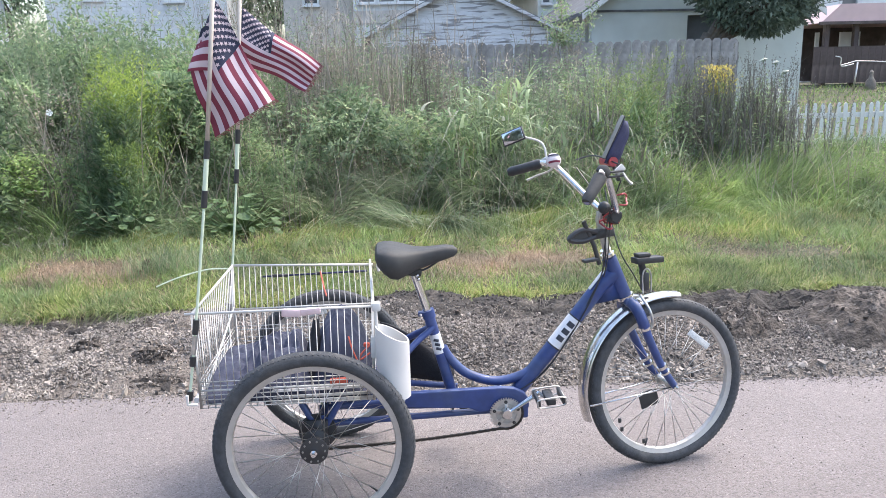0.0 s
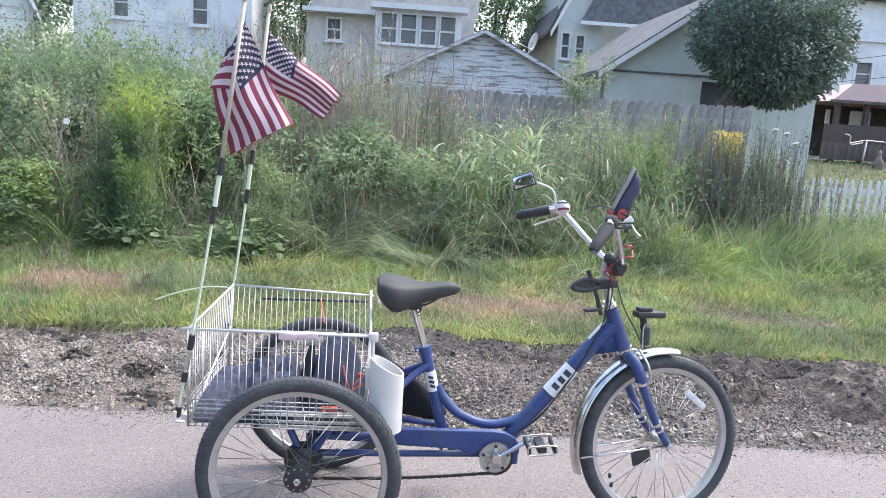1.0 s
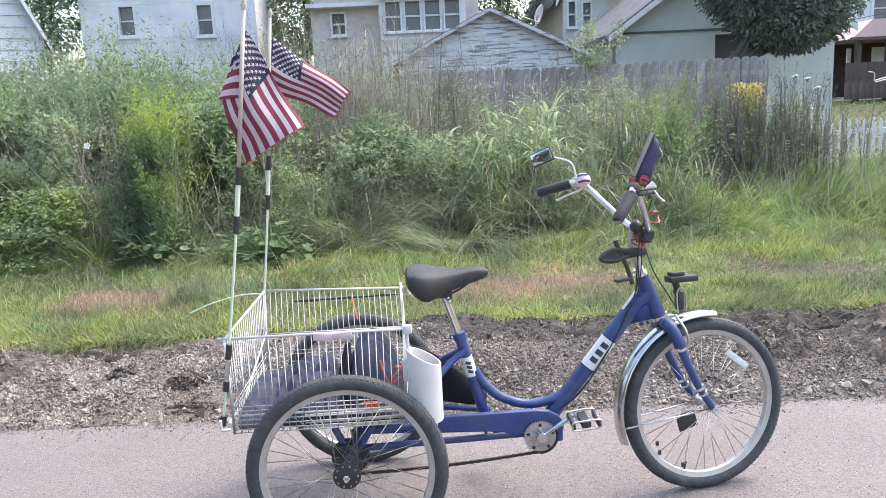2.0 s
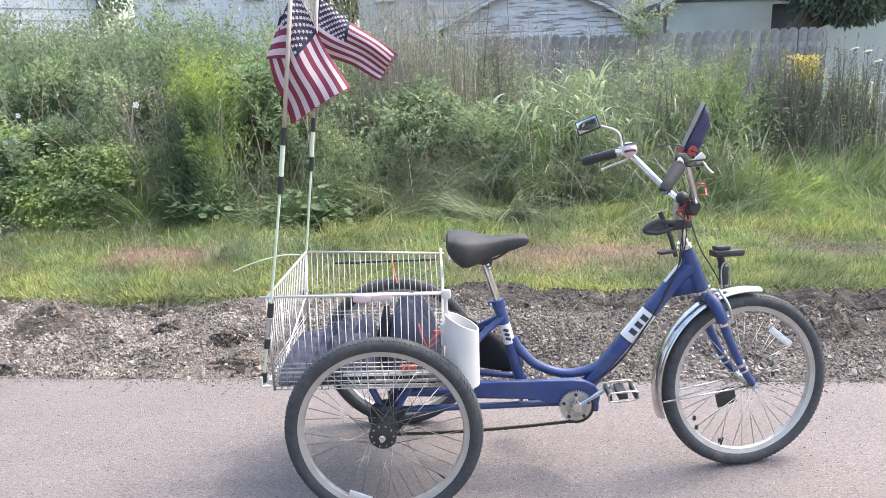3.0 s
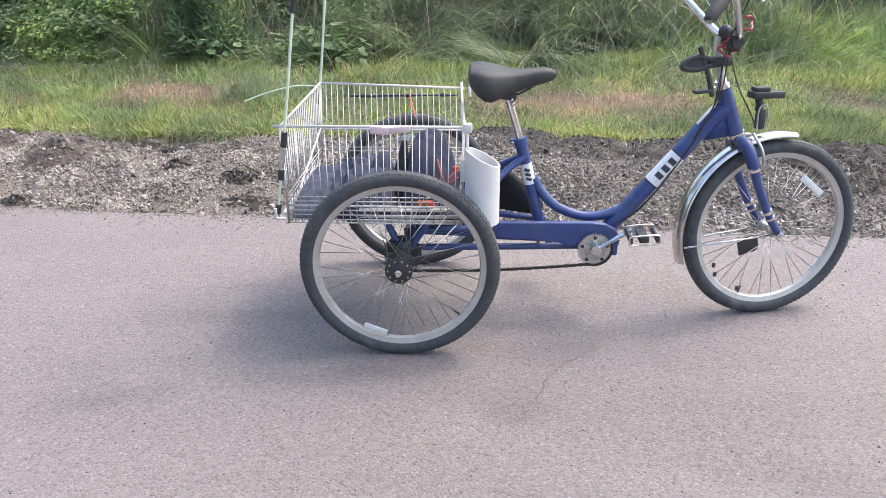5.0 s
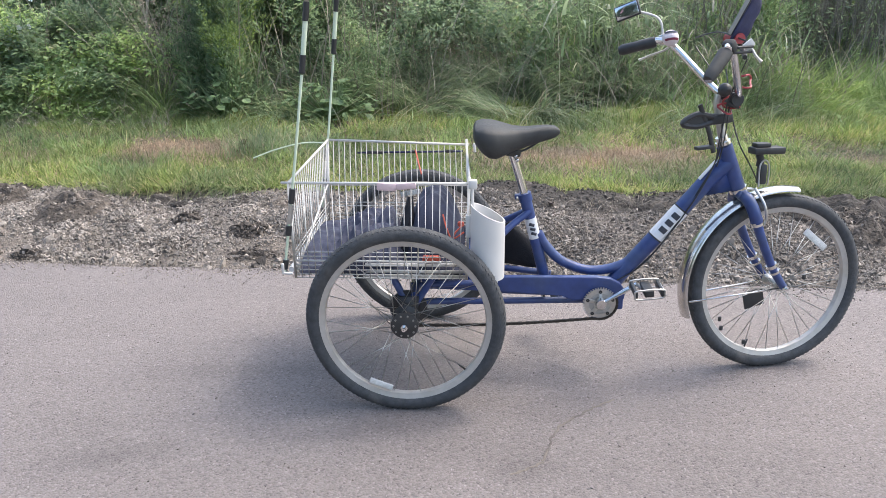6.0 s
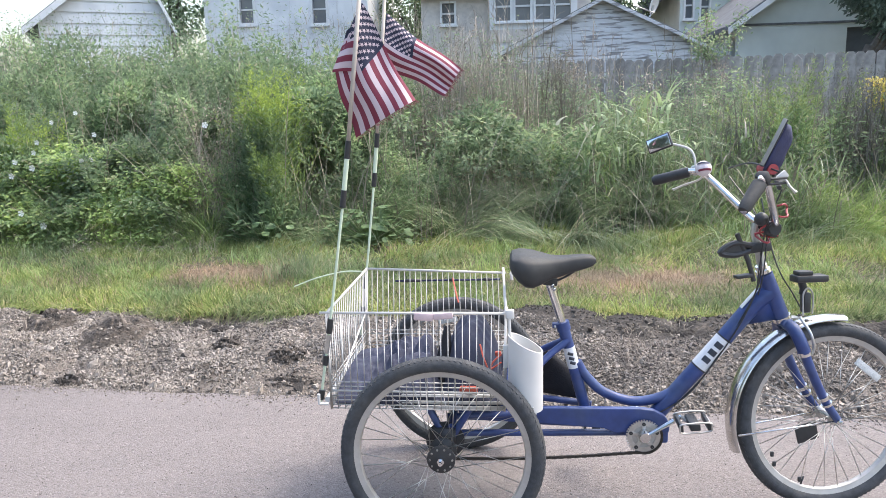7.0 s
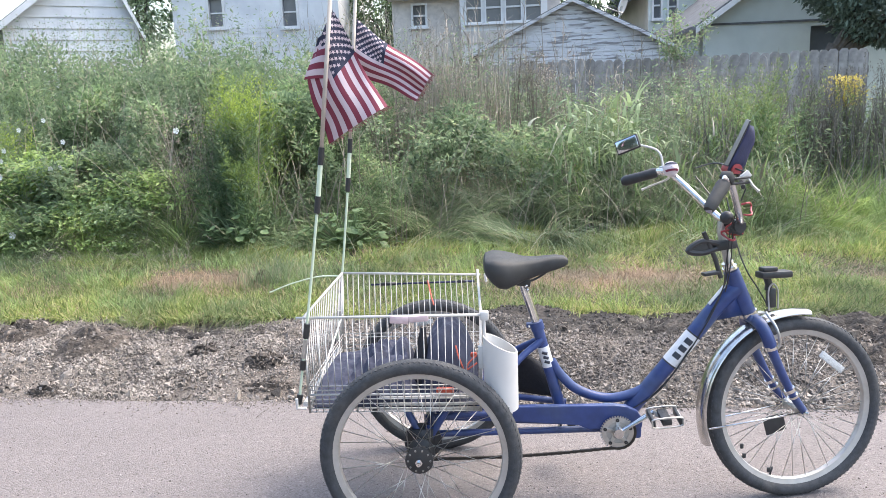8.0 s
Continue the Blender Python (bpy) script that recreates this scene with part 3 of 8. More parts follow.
def build_stones(berm):
    xs, ds, gz = berm

    def put(n, x0, x1, d):
        x = RNG.uniform(x0, x1, n)
        fi = np.clip((x - xs[0]) / (xs[1] - xs[0]), 0, len(xs) - 1.001)
        fj = np.clip((d - ds[0]) / (ds[1] - ds[0]), 0, len(ds) - 1.001)
        i, j = fi.astype(int), fj.astype(int)
        a, b = fi - i, fj - j
        z = (gz[j, i] * (1 - a) + gz[j, i + 1] * a) * (1 - b) + (gz[j + 1, i] * (1 - a) + gz[j + 1, i + 1] * a) * b
        return np.stack([x, 0.765 - 0.058 * x + d, z], 1)
    n = 90000
    d = np.clip(RNG.beta(1.4, 1.6, n), 0.0, 1) * 0.86
    p = put(n, -4.6, 5.6, d)
    patch = np.array([noise.noise((x * 1.6, y * 2.6, 5.0)) + 0.5 * noise.noise((x * 5, y * 6, 2.0)) for x, y, z in p])
    keep = ((patch > -0.32) | (RNG.uniform(size=n) < 0.3))
    p, d = p[keep], d[keep]
    p[:, 2] += 0.002
    size = RNG.lognormal(math.log(0.0128), 0.36, len(p)) * (1.0 + 0.6 * (d < 0.14) * RNG.uniform(size=len(d)))
    x2 = put(34000, 0.0, 3.4, RNG.beta(1.5, 1.4, 34000) * 0.8)
    p, d, size = np.concatenate([p, x2]), np.concatenate([d, x2[:, 1] - edge_y(x2[:, 0])]), np.concatenate([size, RNG.uniform(0.006, 0.014, 34000)])
    m = 7000
    loose = np.stack([RNG.uniform(-4.5, 5.5, m), np.zeros(m), np.full(m, 0.002)], 1)
    drift = 0.4 + 0.9 * np.clip(np.array([noise.noise((x * 2.3, 0.4, 9.0)) for x in loose[:, 0]]) + 0.35, 0, 1)
    loose[:, 1] = 0.775 - 0.058 * loose[:, 0] - RNG.exponential(0.05, m) * drift
    lie = off_soil(p, d)
    p, d, size = p[lie], d[lie], size[lie]
    k = len(p) // 9
    muddy = RNG.uniform(size=len(p)) < 0.12 + 0.55 * smooth_step(0.1, 0.8, p[:, 0]) * smooth_step(0.08, 0.3, d)
    fine = np.arange(len(p)) >= k
    np_object("gravel", [rocks(p[w], np.clip(size[w], 0.007, 0.03), mi, True) for w, mi in ((fine & ~muddy, 0), (fine & muddy, 1))]
              + [rocks(p[w], np.clip(size[w] * 1.25, 0.012, 0.042), mi) for w, mi in ((~fine & ~muddy, 0), (~fine & muddy, 1))] + [rocks(loose, RNG.uniform(0.004, 0.012, m), 0, True)],
              [M_STONE, M_MUDSTONE], "loose pale limestone gravel heaped along the road edge", "gravel")
    big = put(60, -4, 5, RNG.uniform(0.0, 0.2, 60))
    np_object("rocks", [rocks(big, RNG.uniform(0.03, 0.06, 60))], [M_STONE], "larger flat stones at the foot of the bank", "rocks")
    m = 9000
    d2 = np.where(RNG.uniform(size=m) < 0.5, RNG.normal(0.9, 0.1, m), RNG.uniform(0.05, 0.95, m))
    p2 = put(m, -5, 6, np.clip(d2, 0.03, 1.25))
    patch2 = np.array([noise.noise((x * 1.6, y * 2.6, 5.0)) for x, y, z in p2])
    keep2 = ((patch2 < 0.05 + 0.2 * (p2[:, 0] > 0.2)) | (d2 > 0.85)) & (RNG.uniform(size=m) < np.where(p2[:, 0] < -0.2, 0.45, 1.0))
    p2 = p2[keep2]
    p2[:, 2] += 0.004
    np_object("dirt_clods", [rocks(p2, np.clip(RNG.lognormal(math.log(0.0095), 0.5, len(p2)), 0.004, 0.022))], [M_CLOD], "dark crumbly soil clods along the turf edge", "dirt")


def build_soil_bank():
    """Dark cut soil where the turf was torn back, and two dug heaps on the gravel."""
    xs, ts = np.arange(-6.5, 8.01, 0.022), np.linspace(0, 1, 22)
    rows = []
    for t in ts:
        row = []
        for x in xs:
            wob = 0.10 * noise.noise((x * 1.3, 0.3, 8.0)) + 0.05 * noise.noise((x * 4.1, 0.7, 8.0))
            wide = 0.17 + 0.16 * noise.noise((x * 1.6, 5.0, 1.0)) + 0.30 * float(smooth_step(-0.3, 0.5, x))
            d = turf_edge(x) + 0.01 + wob - 0.03 - wide / 2 * (1 + 0.25 * float(smooth_step(0.0, 0.7, x))) + wide * t
            y = edge_y(x) + d
            h = math.sin(math.pi * min(1, t * 1.1) ** 0.8) if t < 0.9 else 0.25
            left = float(smooth_step(0.1, -0.4, x))
            z = 0.088 - 0.012 * left + (0.045 - 0.022 * left + 0.012 * float(smooth_step(0.5, 1.6, x))) * max(0, h) * (1 + 0.8 * noise.noise((x * 3, 2.0, 3.0))) + (0.034 + 0.016 * float(smooth_step(0.0, 0.7, x))) * noise.fractal((x * 10, y * 10, 2.0), 1.0, 2.1, 5)
            row.append((x, y, z if 0 < t < 1 else 0.05))
        rows.append(row)
    ob = part("soil_bank", Shape().grid(rows), M_TOPSOIL, smooth=False)
    tagged(ob, "dark torn soil bank below the turf edge", "soil bank", "", "structure")
    spots = []
    for cx, d0, rx, ry, hh in HEAPS:
        cy = edge_y(cx) + d0
        grid = []
        for a in np.linspace(-1, 1, 48):
            row = []
            for b in np.linspace(-1, 1, 44):
                r = math.hypot(a, b)
                base = float(berm_height(np.array(cx + a * rx), np.array(cy + b * ry)))
                row.append((cx + a * rx, cy + b * ry, base - 0.03 + (hh + 0.03) * max(0, 1 - r * r) ** 0.7 * (1 + 0.5 * noise.fractal((a * 3.4 + cx, b * 3.4, 1.0), 1.1, 2.2, 5))))
                if r < 0.9:
                    spots.append(row[-1])
            grid.append(row)
        heap = part("soil_mound", Shape().grid(grid), M_CUT, smooth=False)
        tagged(heap, "small heap of dark dug soil on the gravel", "soil mound", "dug soil heaps")
    pick = np.array(spots)[RNG.integers(0, len(spots), 2600)] + RNG.normal(0, 0.006, (2600, 3))
    np_object("soil_crumbs", [rocks(pick[:1700], RNG.lognormal(math.log(0.013), 0.5, 1700), 0, True), rocks(pick[1700:], RNG.lognormal(math.log(0.013), 0.4, 900), 1, True)], [M_CLOD, M_STONE],
              "crumbled dark soil and stones on the dug heaps", "dirt")


def build_turf_scraps():
    """Torn roots and dead turf lying on the gravel."""
    n, k = 34, 55
    c = np.stack([RNG.uniform(-4.2, 5.0, n), np.zeros(n), np.zeros(n)], 1)
    d = RNG.uniform(0.25, 0.95, n)
    c[:, 1] = 0.765 - 0.058 * c[:, 0] + d
    c[:, 2] = berm_height(c[:, 0], c[:, 1]) + 0.012
    p = np.repeat(c, k, 0) + RNG.normal(0, 1, (n * k, 3)) * np.array((0.09, 0.05, 0.012))
    np_object("turf_scraps", [blades(p, RNG.uniform(0.01, 0.05, n * k), 0.004, RNG.normal(0, 0.05, (n * k, 2)), 0, 3)], [M_DRY], "torn dry roots and turf scraps on the gravel", "turf scraps")


def build_road_chips():
    """Loose stone chips lying on the worn surface."""
    n = 15000
    p = np.stack([RNG.uniform(-2.6, 2.9, n), RNG.uniform(-1.75, 0.72, n), np.full(n, 0.0008)], 1)
    p = p[p[:, 1] < 0.72 - 0.058 * p[:, 0]]
    size = np.clip(RNG.lognormal(math.log(0.0036), 0.35, len(p)), 0.0022, 0.009)
    k = len(p) * 3 // 4
    np_object("road_chips", [rocks(p[:k], size[:k], 0, True), rocks(p[k:], size[k:], 1, True)], [M_CHIP, M_CLOD], "loose pale stone chips scattered on the road", "stone chips")


def build_crack():
    """A hairline crack wandering over the road."""
    way = bend([(0.66, -0.27, 0), (0.579, -0.329, 0), (0.47, -0.432, 0), (0.42, -0.56, 0), (0.397, -0.612, 0), (0.315, -0.665, 0)], 14)
    rows = []
    for k, q in enumerate(way):
        w = 0.0016 + 0.0022 * abs(noise.noise((k * 0.31, 2.0, 0))) + 0.001
        sx, sy = 0.010 * noise.noise((k * 0.45, 7.0, 0)), 0.006 * noise.noise((k * 0.6, 3.0, 0))
        rows.append([(q[0] + sx - w, q[1] + sy + w, 0.0012), (q[0] + sx, q[1] + sy, 0.0022), (q[0] + sx + w, q[1] + sy - w, 0.0012)])
    tagged(part("road_crack", Shape().grid(rows), M_MUDSTONE, smooth=False), "thin dark crack filled with grit in the road", "crack", "", "structure")


build_soil_bank()
build_turf_scraps()
build_ground()
build_road()
build_stones(build_berm())
build_road_chips()
build_crack()


# ---- tricycle ----
trike = thing("tricycle", "blue adult tricycle with white wire basket parked on the road", "tricycle")
HEAD = Vector((1.003, 0, 0.757))
STEER = Matrix.Translation(HEAD) @ Matrix.Rotation(radians(12), 4, Vector((-0.40, 0, 0.915))) @ Matrix.Translation(-HEAD)


BARS = Matrix.Translation(HEAD) @ Matrix.Rotation(radians(8.5), 4, Vector((-0.40, 0, 0.915))) @ Matrix.Translation(-HEAD)


def ring(r, hw, n=12):
    return [(r[0] + r[1] * math.cos(2 * math.pi * k / n), hw * math.sin(2 * math.pi * k / n)) for k in range(n)]


TYRE = mesh_of("tyre", Shape().lathe(ring((0.2815, 0.0235), 0.0245, 14), 72), M_RUBBER)
_rim = [(0.2680, 0.0135), (0.2650, 0.0150), (0.2585, 0.0125), (0.2470, 0.0100), (0.2440, 0.0040), (0.2440, -0.0040), (0.2470, -0.0100), (0.2585, -0.0125),
        (0.2650, -0.0150), (0.2680, -0.0135)]
RIM = mesh_of("rim", Shape().lathe(_rim, 72), M_RIM)
_tread = Shape()
for k in range(112):
    a = 2 * math.pi * k / 112
    for sgn in (-1, 1):
        mm = Matrix.Rotation(-a, 4, "Y") @ Matrix.Translation((0.3003, sgn * 0.0085, 0)) @ Matrix.Rotation(sgn * 0.34, 4, "Z") @ Matrix.Rotation(sgn * 0.6, 4, "X")
        _tread.box((0, 0, 0), (0.0055, 0.0185, 0.0080), None)
        _tread.v[-8:] = [tuple(mm @ Vector(p)) for p in _tread.v[-8:]]
TREAD = mesh_of("tread", _tread, M_RUBBER, False)


def build_wheel(m, hub_r, hub_w, hub_mat, label, valve_angle=60):
    """A spoked wheel in the xz plane about its axle; m sets it on the machine."""
    hub = Shape().lathe([(0.001, -hub_w), (hub_r * 0.55, -hub_w), (hub_r, -hub_w + 0.004), (hub_r, -hub_w + 0.012), (hub_r * 0.6, -hub_w + 0.02),
                         (hub_r * 0.6, hub_w - 0.02), (hub_r, hub_w - 0.012), (hub_r, hub_w - 0.004), (hub_r * 0.55, hub_w), (0.001, hub_w)], 24, False)
    wheel = part("wheel", hub, hub_mat, trike, label, m)
    part("tyre", TYRE, None, wheel)
    part("tread", TREAD, None, wheel)
    part("rim", RIM, None, wheel)
    spoke = mesh_of("spoke", Shape().tube([(0, 0, 0), (1, 0, 0)], 0.00125, 5), M_STEEL)
    for k in range(36):
        sgn = 1 if k % 2 else -1
        a = 2 * math.pi * k / 36
        b = a + (1 if (k // 2) % 2 else -1) * 0.9
        p = Vector((hub_r * 0.85 * math.cos(b), sgn * (hub_w - 0.008), hub_r * 0.85 * math.sin(b)))
        q = Vector((0.246 * math.cos(a), sgn * 0.003, 0.246 * math.sin(a)))
        d = q - p
        rot = d.to_track_quat("X", "Z").to_matrix().to_4x4()
        part("spoke", spoke, None, wheel, "", Matrix.Translation(p) @ rot @ Matrix.Diagonal((d.length, 1, 1, 1)))
    va = radians(valve_angle)
    part("valve", Shape().tube([(0.246 * math.cos(va), 0, 0.246 * math.sin(va)), (0.215 * math.cos(va), 0, 0.215 * math.sin(va))], 0.003, 8), M_BLACK, wheel)
    return wheel


def wheel_reflector(wheel, angle, r, size, mat, name="reflector", label="clear plastic spoke reflector", y=-0.02, tilt=0):
    a = radians(angle)
    m = Matrix.Translation((r * math.cos(a), y, r * math.sin(a))) @ Matrix.Rotation(-a + math.pi / 2 + radians(tilt), 4, "Y")
    part(name, Shape().box((0, 0, 0), size, None, min(size) * 0.3), mat, wheel, label, m)


near = build_wheel(Matrix.Translation((0, -0.335, 0.302)), 0.042, 0.036, M_BLACK, "", -42)
wheel_reflector(near, 249, 0.222, (0.075, 0.008, 0.018), M_REFLECT)
far = build_wheel(Matrix.Translation((0, 0.335, 0.302)), 0.036, 0.036, M_BLACK, "")
wheel_reflector(far, 100, 0.222, (0.075, 0.008, 0.018), M_REFLECT)
front = build_wheel(STEER @ Matrix.Translation((1.22, 0, 0.302)), 0.02, 0.042, M_STEEL, "", 250)
wheel_reflector(front, 51, 0.190, (0.10, 0.008, 0.024), M_REFLECT)
wheel_reflector(front, 214, 0.09, (0.06, 0.006, 0.072), M_BLACK, "spoke_tag", "black square plate among the spokes", -0.01, 20)
for ang, rad in ((212, 0.222), (220, 0.235), (246, 0.228), (8, 0.105), (38, 0.20)):
    wheel_reflector(front, ang, rad, (0.017, 0.008, 0.011), M_BLACK, "spoke_clip", "small black clip", -0.008, ang)
for w, side in ((near, -1), (far, 1)):
    nut = Shape().lathe([(0.001, 0), (0.011, 0), (0.011, 0.012), (0.0065, 0.012), (0.0065, 0.026), (0.001, 0.026)], 6, False)
    part("axle_nut", nut, M_CHROME, w, "chrome axle nut", Matrix.Translation((0, side * 0.036, 0)) @ Matrix.Rotation(0 if side > 0 else math.pi, 4, "Z"))
    bolt = mesh_of("bolt", Shape().lathe([(0.001, 0), (0.0032, 0), (0.0026, 0.004), (0.001, 0.004)], 8, False), M_STEEL)
    for k in range(10):
        a = 2 * math.pi * k / 10
        part("bolt", bolt, None, w, "", Matrix.Translation((0.033 * math.cos(a), side * 0.0335, 0.033 * math.sin(a))) @ Matrix.Rotation(0 if side > 0 else math.pi, 4, "Z"))


# frame
main = part("main_tube", Shape().tube(bend([(0.655, 0, 0.265), (0.70, 0, 0.325), (0.85, 0, 0.515), (0.965, 0, 0.665), (1.02, 0, 0.715)]), 0.027, 16), M_BLUE, trike)
part("head_gusset", Shape().prism([(0.935, 0.66), (1.005, 0.745), (1.05, 0.65), (1.035, 0.625), (0.955, 0.61)], -0.012, 0.012), M_BLUE, trike)
part("head_tube", Shape().tube([(0.997, 0, 0.772), (1.056, 0, 0.632)], 0.025, 18), M_BLUE, trike)
part("curved_tube", Shape().tube(bend([(0.418, 0, 0.475), (0.445, 0, 0.43), (0.505, 0, 0.372), (0.603, 0, 0.34), (0.705, 0, 0.362), (0.77, 0, 0.42)], 8), 0.0165, 12), M_BLUE, trike)
seat_tube = part("seat_tube", Shape().tube([(0.370, 0, 0.605), (0.452, 0, 0.29)], 0.019, 14), M_BLUE, trike)
part("seat_clamp", Shape().tube([(0.3685, 0, 0.612), (0.376, 0, 0.585)], 0.0225, 14).box((0.347, 0, 0.6), (0.02, 0.022, 0.016), None, 0.003), M_BLUE, trike)
part("clamp_bolt", Shape().tube([(0.345, -0.022, 0.6), (0.345, 0.022, 0.6)], 0.004, 8), M_STEEL, trike)
for sgn in (-1, 1):
    part("seat_stay", Shape().tube(bend([(0.388, sgn * 0.012, 0.552), (0.33, sgn * 0.04, 0.515), (0.22, sgn * 0.12, 0.44), (0.06, sgn * 0.2, 0.40)]), 0.0115, 10), M_BLUE, trike)
    part("lower_stay", Shape().tube([(0.64, sgn * 0.022, 0.242), (0.30, sgn * 0.045, 0.243), (0.02, sgn * 0.10, 0.262)], 0.0115, 10), M_BLUE, trike)
    part("upper_stay", Shape().tube([(0.47, sgn * 0.03, 0.315), (0.22, sgn * 0.08, 0.325), (0.0, sgn * 0.16, 0.345)], 0.011, 10), M_BLUE, trike)
    for dx in (-0.055, 0.085):
        part("rear_strut", Shape().tube([(0.008, sgn * 0.235, 0.290), (dx, sgn * 0.225, 0.415)], 0.0115, 10), M_BLUE, trike)
    part("bearing_plate", Shape().prism([(-0.03, 0.27), (0.03, 0.27), (0.034, 0.345), (-0.034, 0.345)], sgn * 0.245 - 0.006, sgn * 0.245 + 0.006), M_BLACK, trike,
         "black axle bearing plate")
    part("basket_rail", Shape().tube([(-0.33, sgn * 0.2, 0.408), (0.2, sgn * 0.2, 0.405)], 0.009, 8), M_BLUE, trike)
part("rear_axle", Shape().tube([(0, -0.33, 0.302), (0, 0.33, 0.302)], 0.0095, 12), M_STEEL, trike, "steel rear axle")
part("cross_tube", Shape().tube([(0.02, -0.24, 0.345), (0.02, 0.24, 0.345)], 0.012, 10), M_BLUE, trike)
part("cross_tube", Shape().tube([(0.19, -0.2, 0.405), (0.19, 0.2, 0.405)], 0.009, 10), M_BLUE, trike)
part("bottom_bracket", Shape().lathe([(0.001, -0.05), (0.026, -0.05), (0.026, 0.05), (0.001, 0.05)], 18, False), M_BLUE, trike, "", Matrix.Translation((0.628, 0, 0.268)))

# bands and marks on the tubes
u = (Vector((0.90, 0, 0.58)) - Vector((0.80, 0, 0.4517))).normalized()


def on_main(s):
    return Vector((0.848, 0, 0.5125)) + u * s


band = part("maker_band", Shape().tube([on_main(-0.062), on_main(0.058)], 0.0279, 20), M_DECAL, main, "white maker's band with dark mark")
side_m = Matrix.Rotation(-math.atan2(u.z, u.x), 4, "Y")


def mark(s, h, ds, dh, name="maker_mark"):
    """A raised plate of ink on the near side of the main tube, along s and across h."""
    rows = []
    for a in np.linspace(h - dh / 2, h + dh / 2, 6):
        ang = a / 0.0283
        rows.append([on_main(s + k * ds / 2) + Matrix.Rotation(0, 4, "X") @ (Vector((-u.z, 0, u.x)) * 0.0284 * math.sin(ang) + Vector((0, -1, 0)) * 0.0284 * math.cos(ang)) for k in (-1, 1)])
    part(name, Shape().grid(rows), M_INK, band, "dark plain mark")


for s0 in (-0.028, 0.002, 0.032):
    mark(s0, 0.008, 0.019, 0.026)
part("band_edge", Shape().tube([on_main(-0.067), on_main(-0.062)], 0.0280, 20), M_BLACK, main)
part("band_edge", Shape().tube([on_main(0.058), on_main(0.063)], 0.0280, 20), M_BLACK, main)
part("top_decal", Shape().box(on_main(0.208) + Vector((-0.024, -0.006, 0.016)), (0.075, 0.022, 0.003), side_m, 0.001), M_DECAL, main, "small white strip decal")
v = (Vector((0.370, 0, 0.605)) - Vector((0.452, 0, 0.29))).normalized()
c0 = Vector((0.3995, 0, 0.4925))
sleeve = part("seat_tube_band", Shape().tube([c0 - v * 0.036, c0 + v * 0.036], 0.0198, 18), M_DECAL, seat_tube, "white sticker band")
for k in range(3):
    part("band_mark", Shape().box(c0 + v * (0.016 - 0.016 * k) + Vector((0.0, -0.0195, 0)), (0.018, 0.0015, 0.010), Matrix.Rotation(0.25, 4, "Y")), M_INK, sleeve)

# drive
guard = [(0.03, 0.300), (0.03, 0.345), (0.615, 0.348), (0.655, 0.343), (0.69, 0.325), (0.708, 0.298), (0.706, 0.27), (0.69, 0.262), (0.66, 0.28), (0.60, 0.268), (0.535, 0.262), (0.50, 0.278), (0.3, 0.292)]
gm = mesh_of("chain_guard", Shape().prism(guard, -0.082, -0.060), M_BLUE, False)
cg = part("chain_guard", gm, None, trike, "long blue chain guard")
bv = cg.modifiers.new("edge", "BEVEL")
bv.width, bv.segments = 0.004, 2
part("guard_end", Shape().box((0.692, -0.03, 0.250), (0.036, 0.05, 0.066), None, 0.008), M_BLUE, trike)
ringm = Shape().lathe([(0.037, -0.0015), (0.052, -0.0015), (0.052, 0.0015), (0.037, 0.0015)], 44)
ringm.lathe([(0.010, -0.002), (0.021, -0.002), (0.021, 0.002), (0.010, 0.002)], 24)
for k in range(5):
    a = radians(72 * k + 20)
    ringm.box((0.033 * math.cos(a), 0, 0.033 * math.sin(a)), (0.032, 0.004, 0.013), Matrix.Rotation(-a, 4, "Y"), 0.001)
cogs = Shape()
for k in range(40):
    a = 2 * math.pi * k / 40
    cogs.box((0.0545 * math.cos(a), 0, 0.0545 * math.sin(a)), (0.006, 0.0028, 0.0045), Matrix.Rotation(-a, 4, "Y"))
ch = part("chainring", ringm, M_STEEL, trike, "dull silver chainring", Matrix.Translation((0.625, -0.092, 0.258)))
part("teeth", cogs, M_STEEL, ch, smooth=False)
part("guard_disc", Shape().lathe([(0.001, 0.002), (0.048, 0.002), (0.049, 0.004), (0.048, 0.006), (0.001, 0.006)], 40, False), M_DISC, ch, "pale worn metal disc")
for k in range(5):
    a = radians(72 * k + 20)
    part("chainring_bolt", Shape().lathe([(0.001, -0.004), (0.006, -0.004), (0.006, 0.0), (0.001, 0.0)], 10, False), M_BLACK, ch, "",
         Matrix.Translation((0.043 * math.cos(a), -0.001, 0.043 * math.sin(a))))
M_CHAIN = material("greasy_chain", (0.05, 0.045, 0.04), 0.5, 0.6, 0.3, 90)


def chain_run(a, b):
    links = Shape()
    a, b = Vector(a), Vector(b)
    n = int((b - a).length / 0.0127)
    rot = (b - a).to_track_quat("X", "Z").to_matrix().to_4x4()
    for i in range(n):
        sag = Vector((0, 0, -0.008 * math.sin(math.pi * i / n)))
        links.box(a.lerp(b, (i + 0.5) / n) + sag, (0.0145, 0.005 if i % 2 else 0.008, 0.008 if i % 2 else 0.0085), rot)
    part("chain", links, M_CHAIN, trike, "dark greasy roller chain", smooth=False)


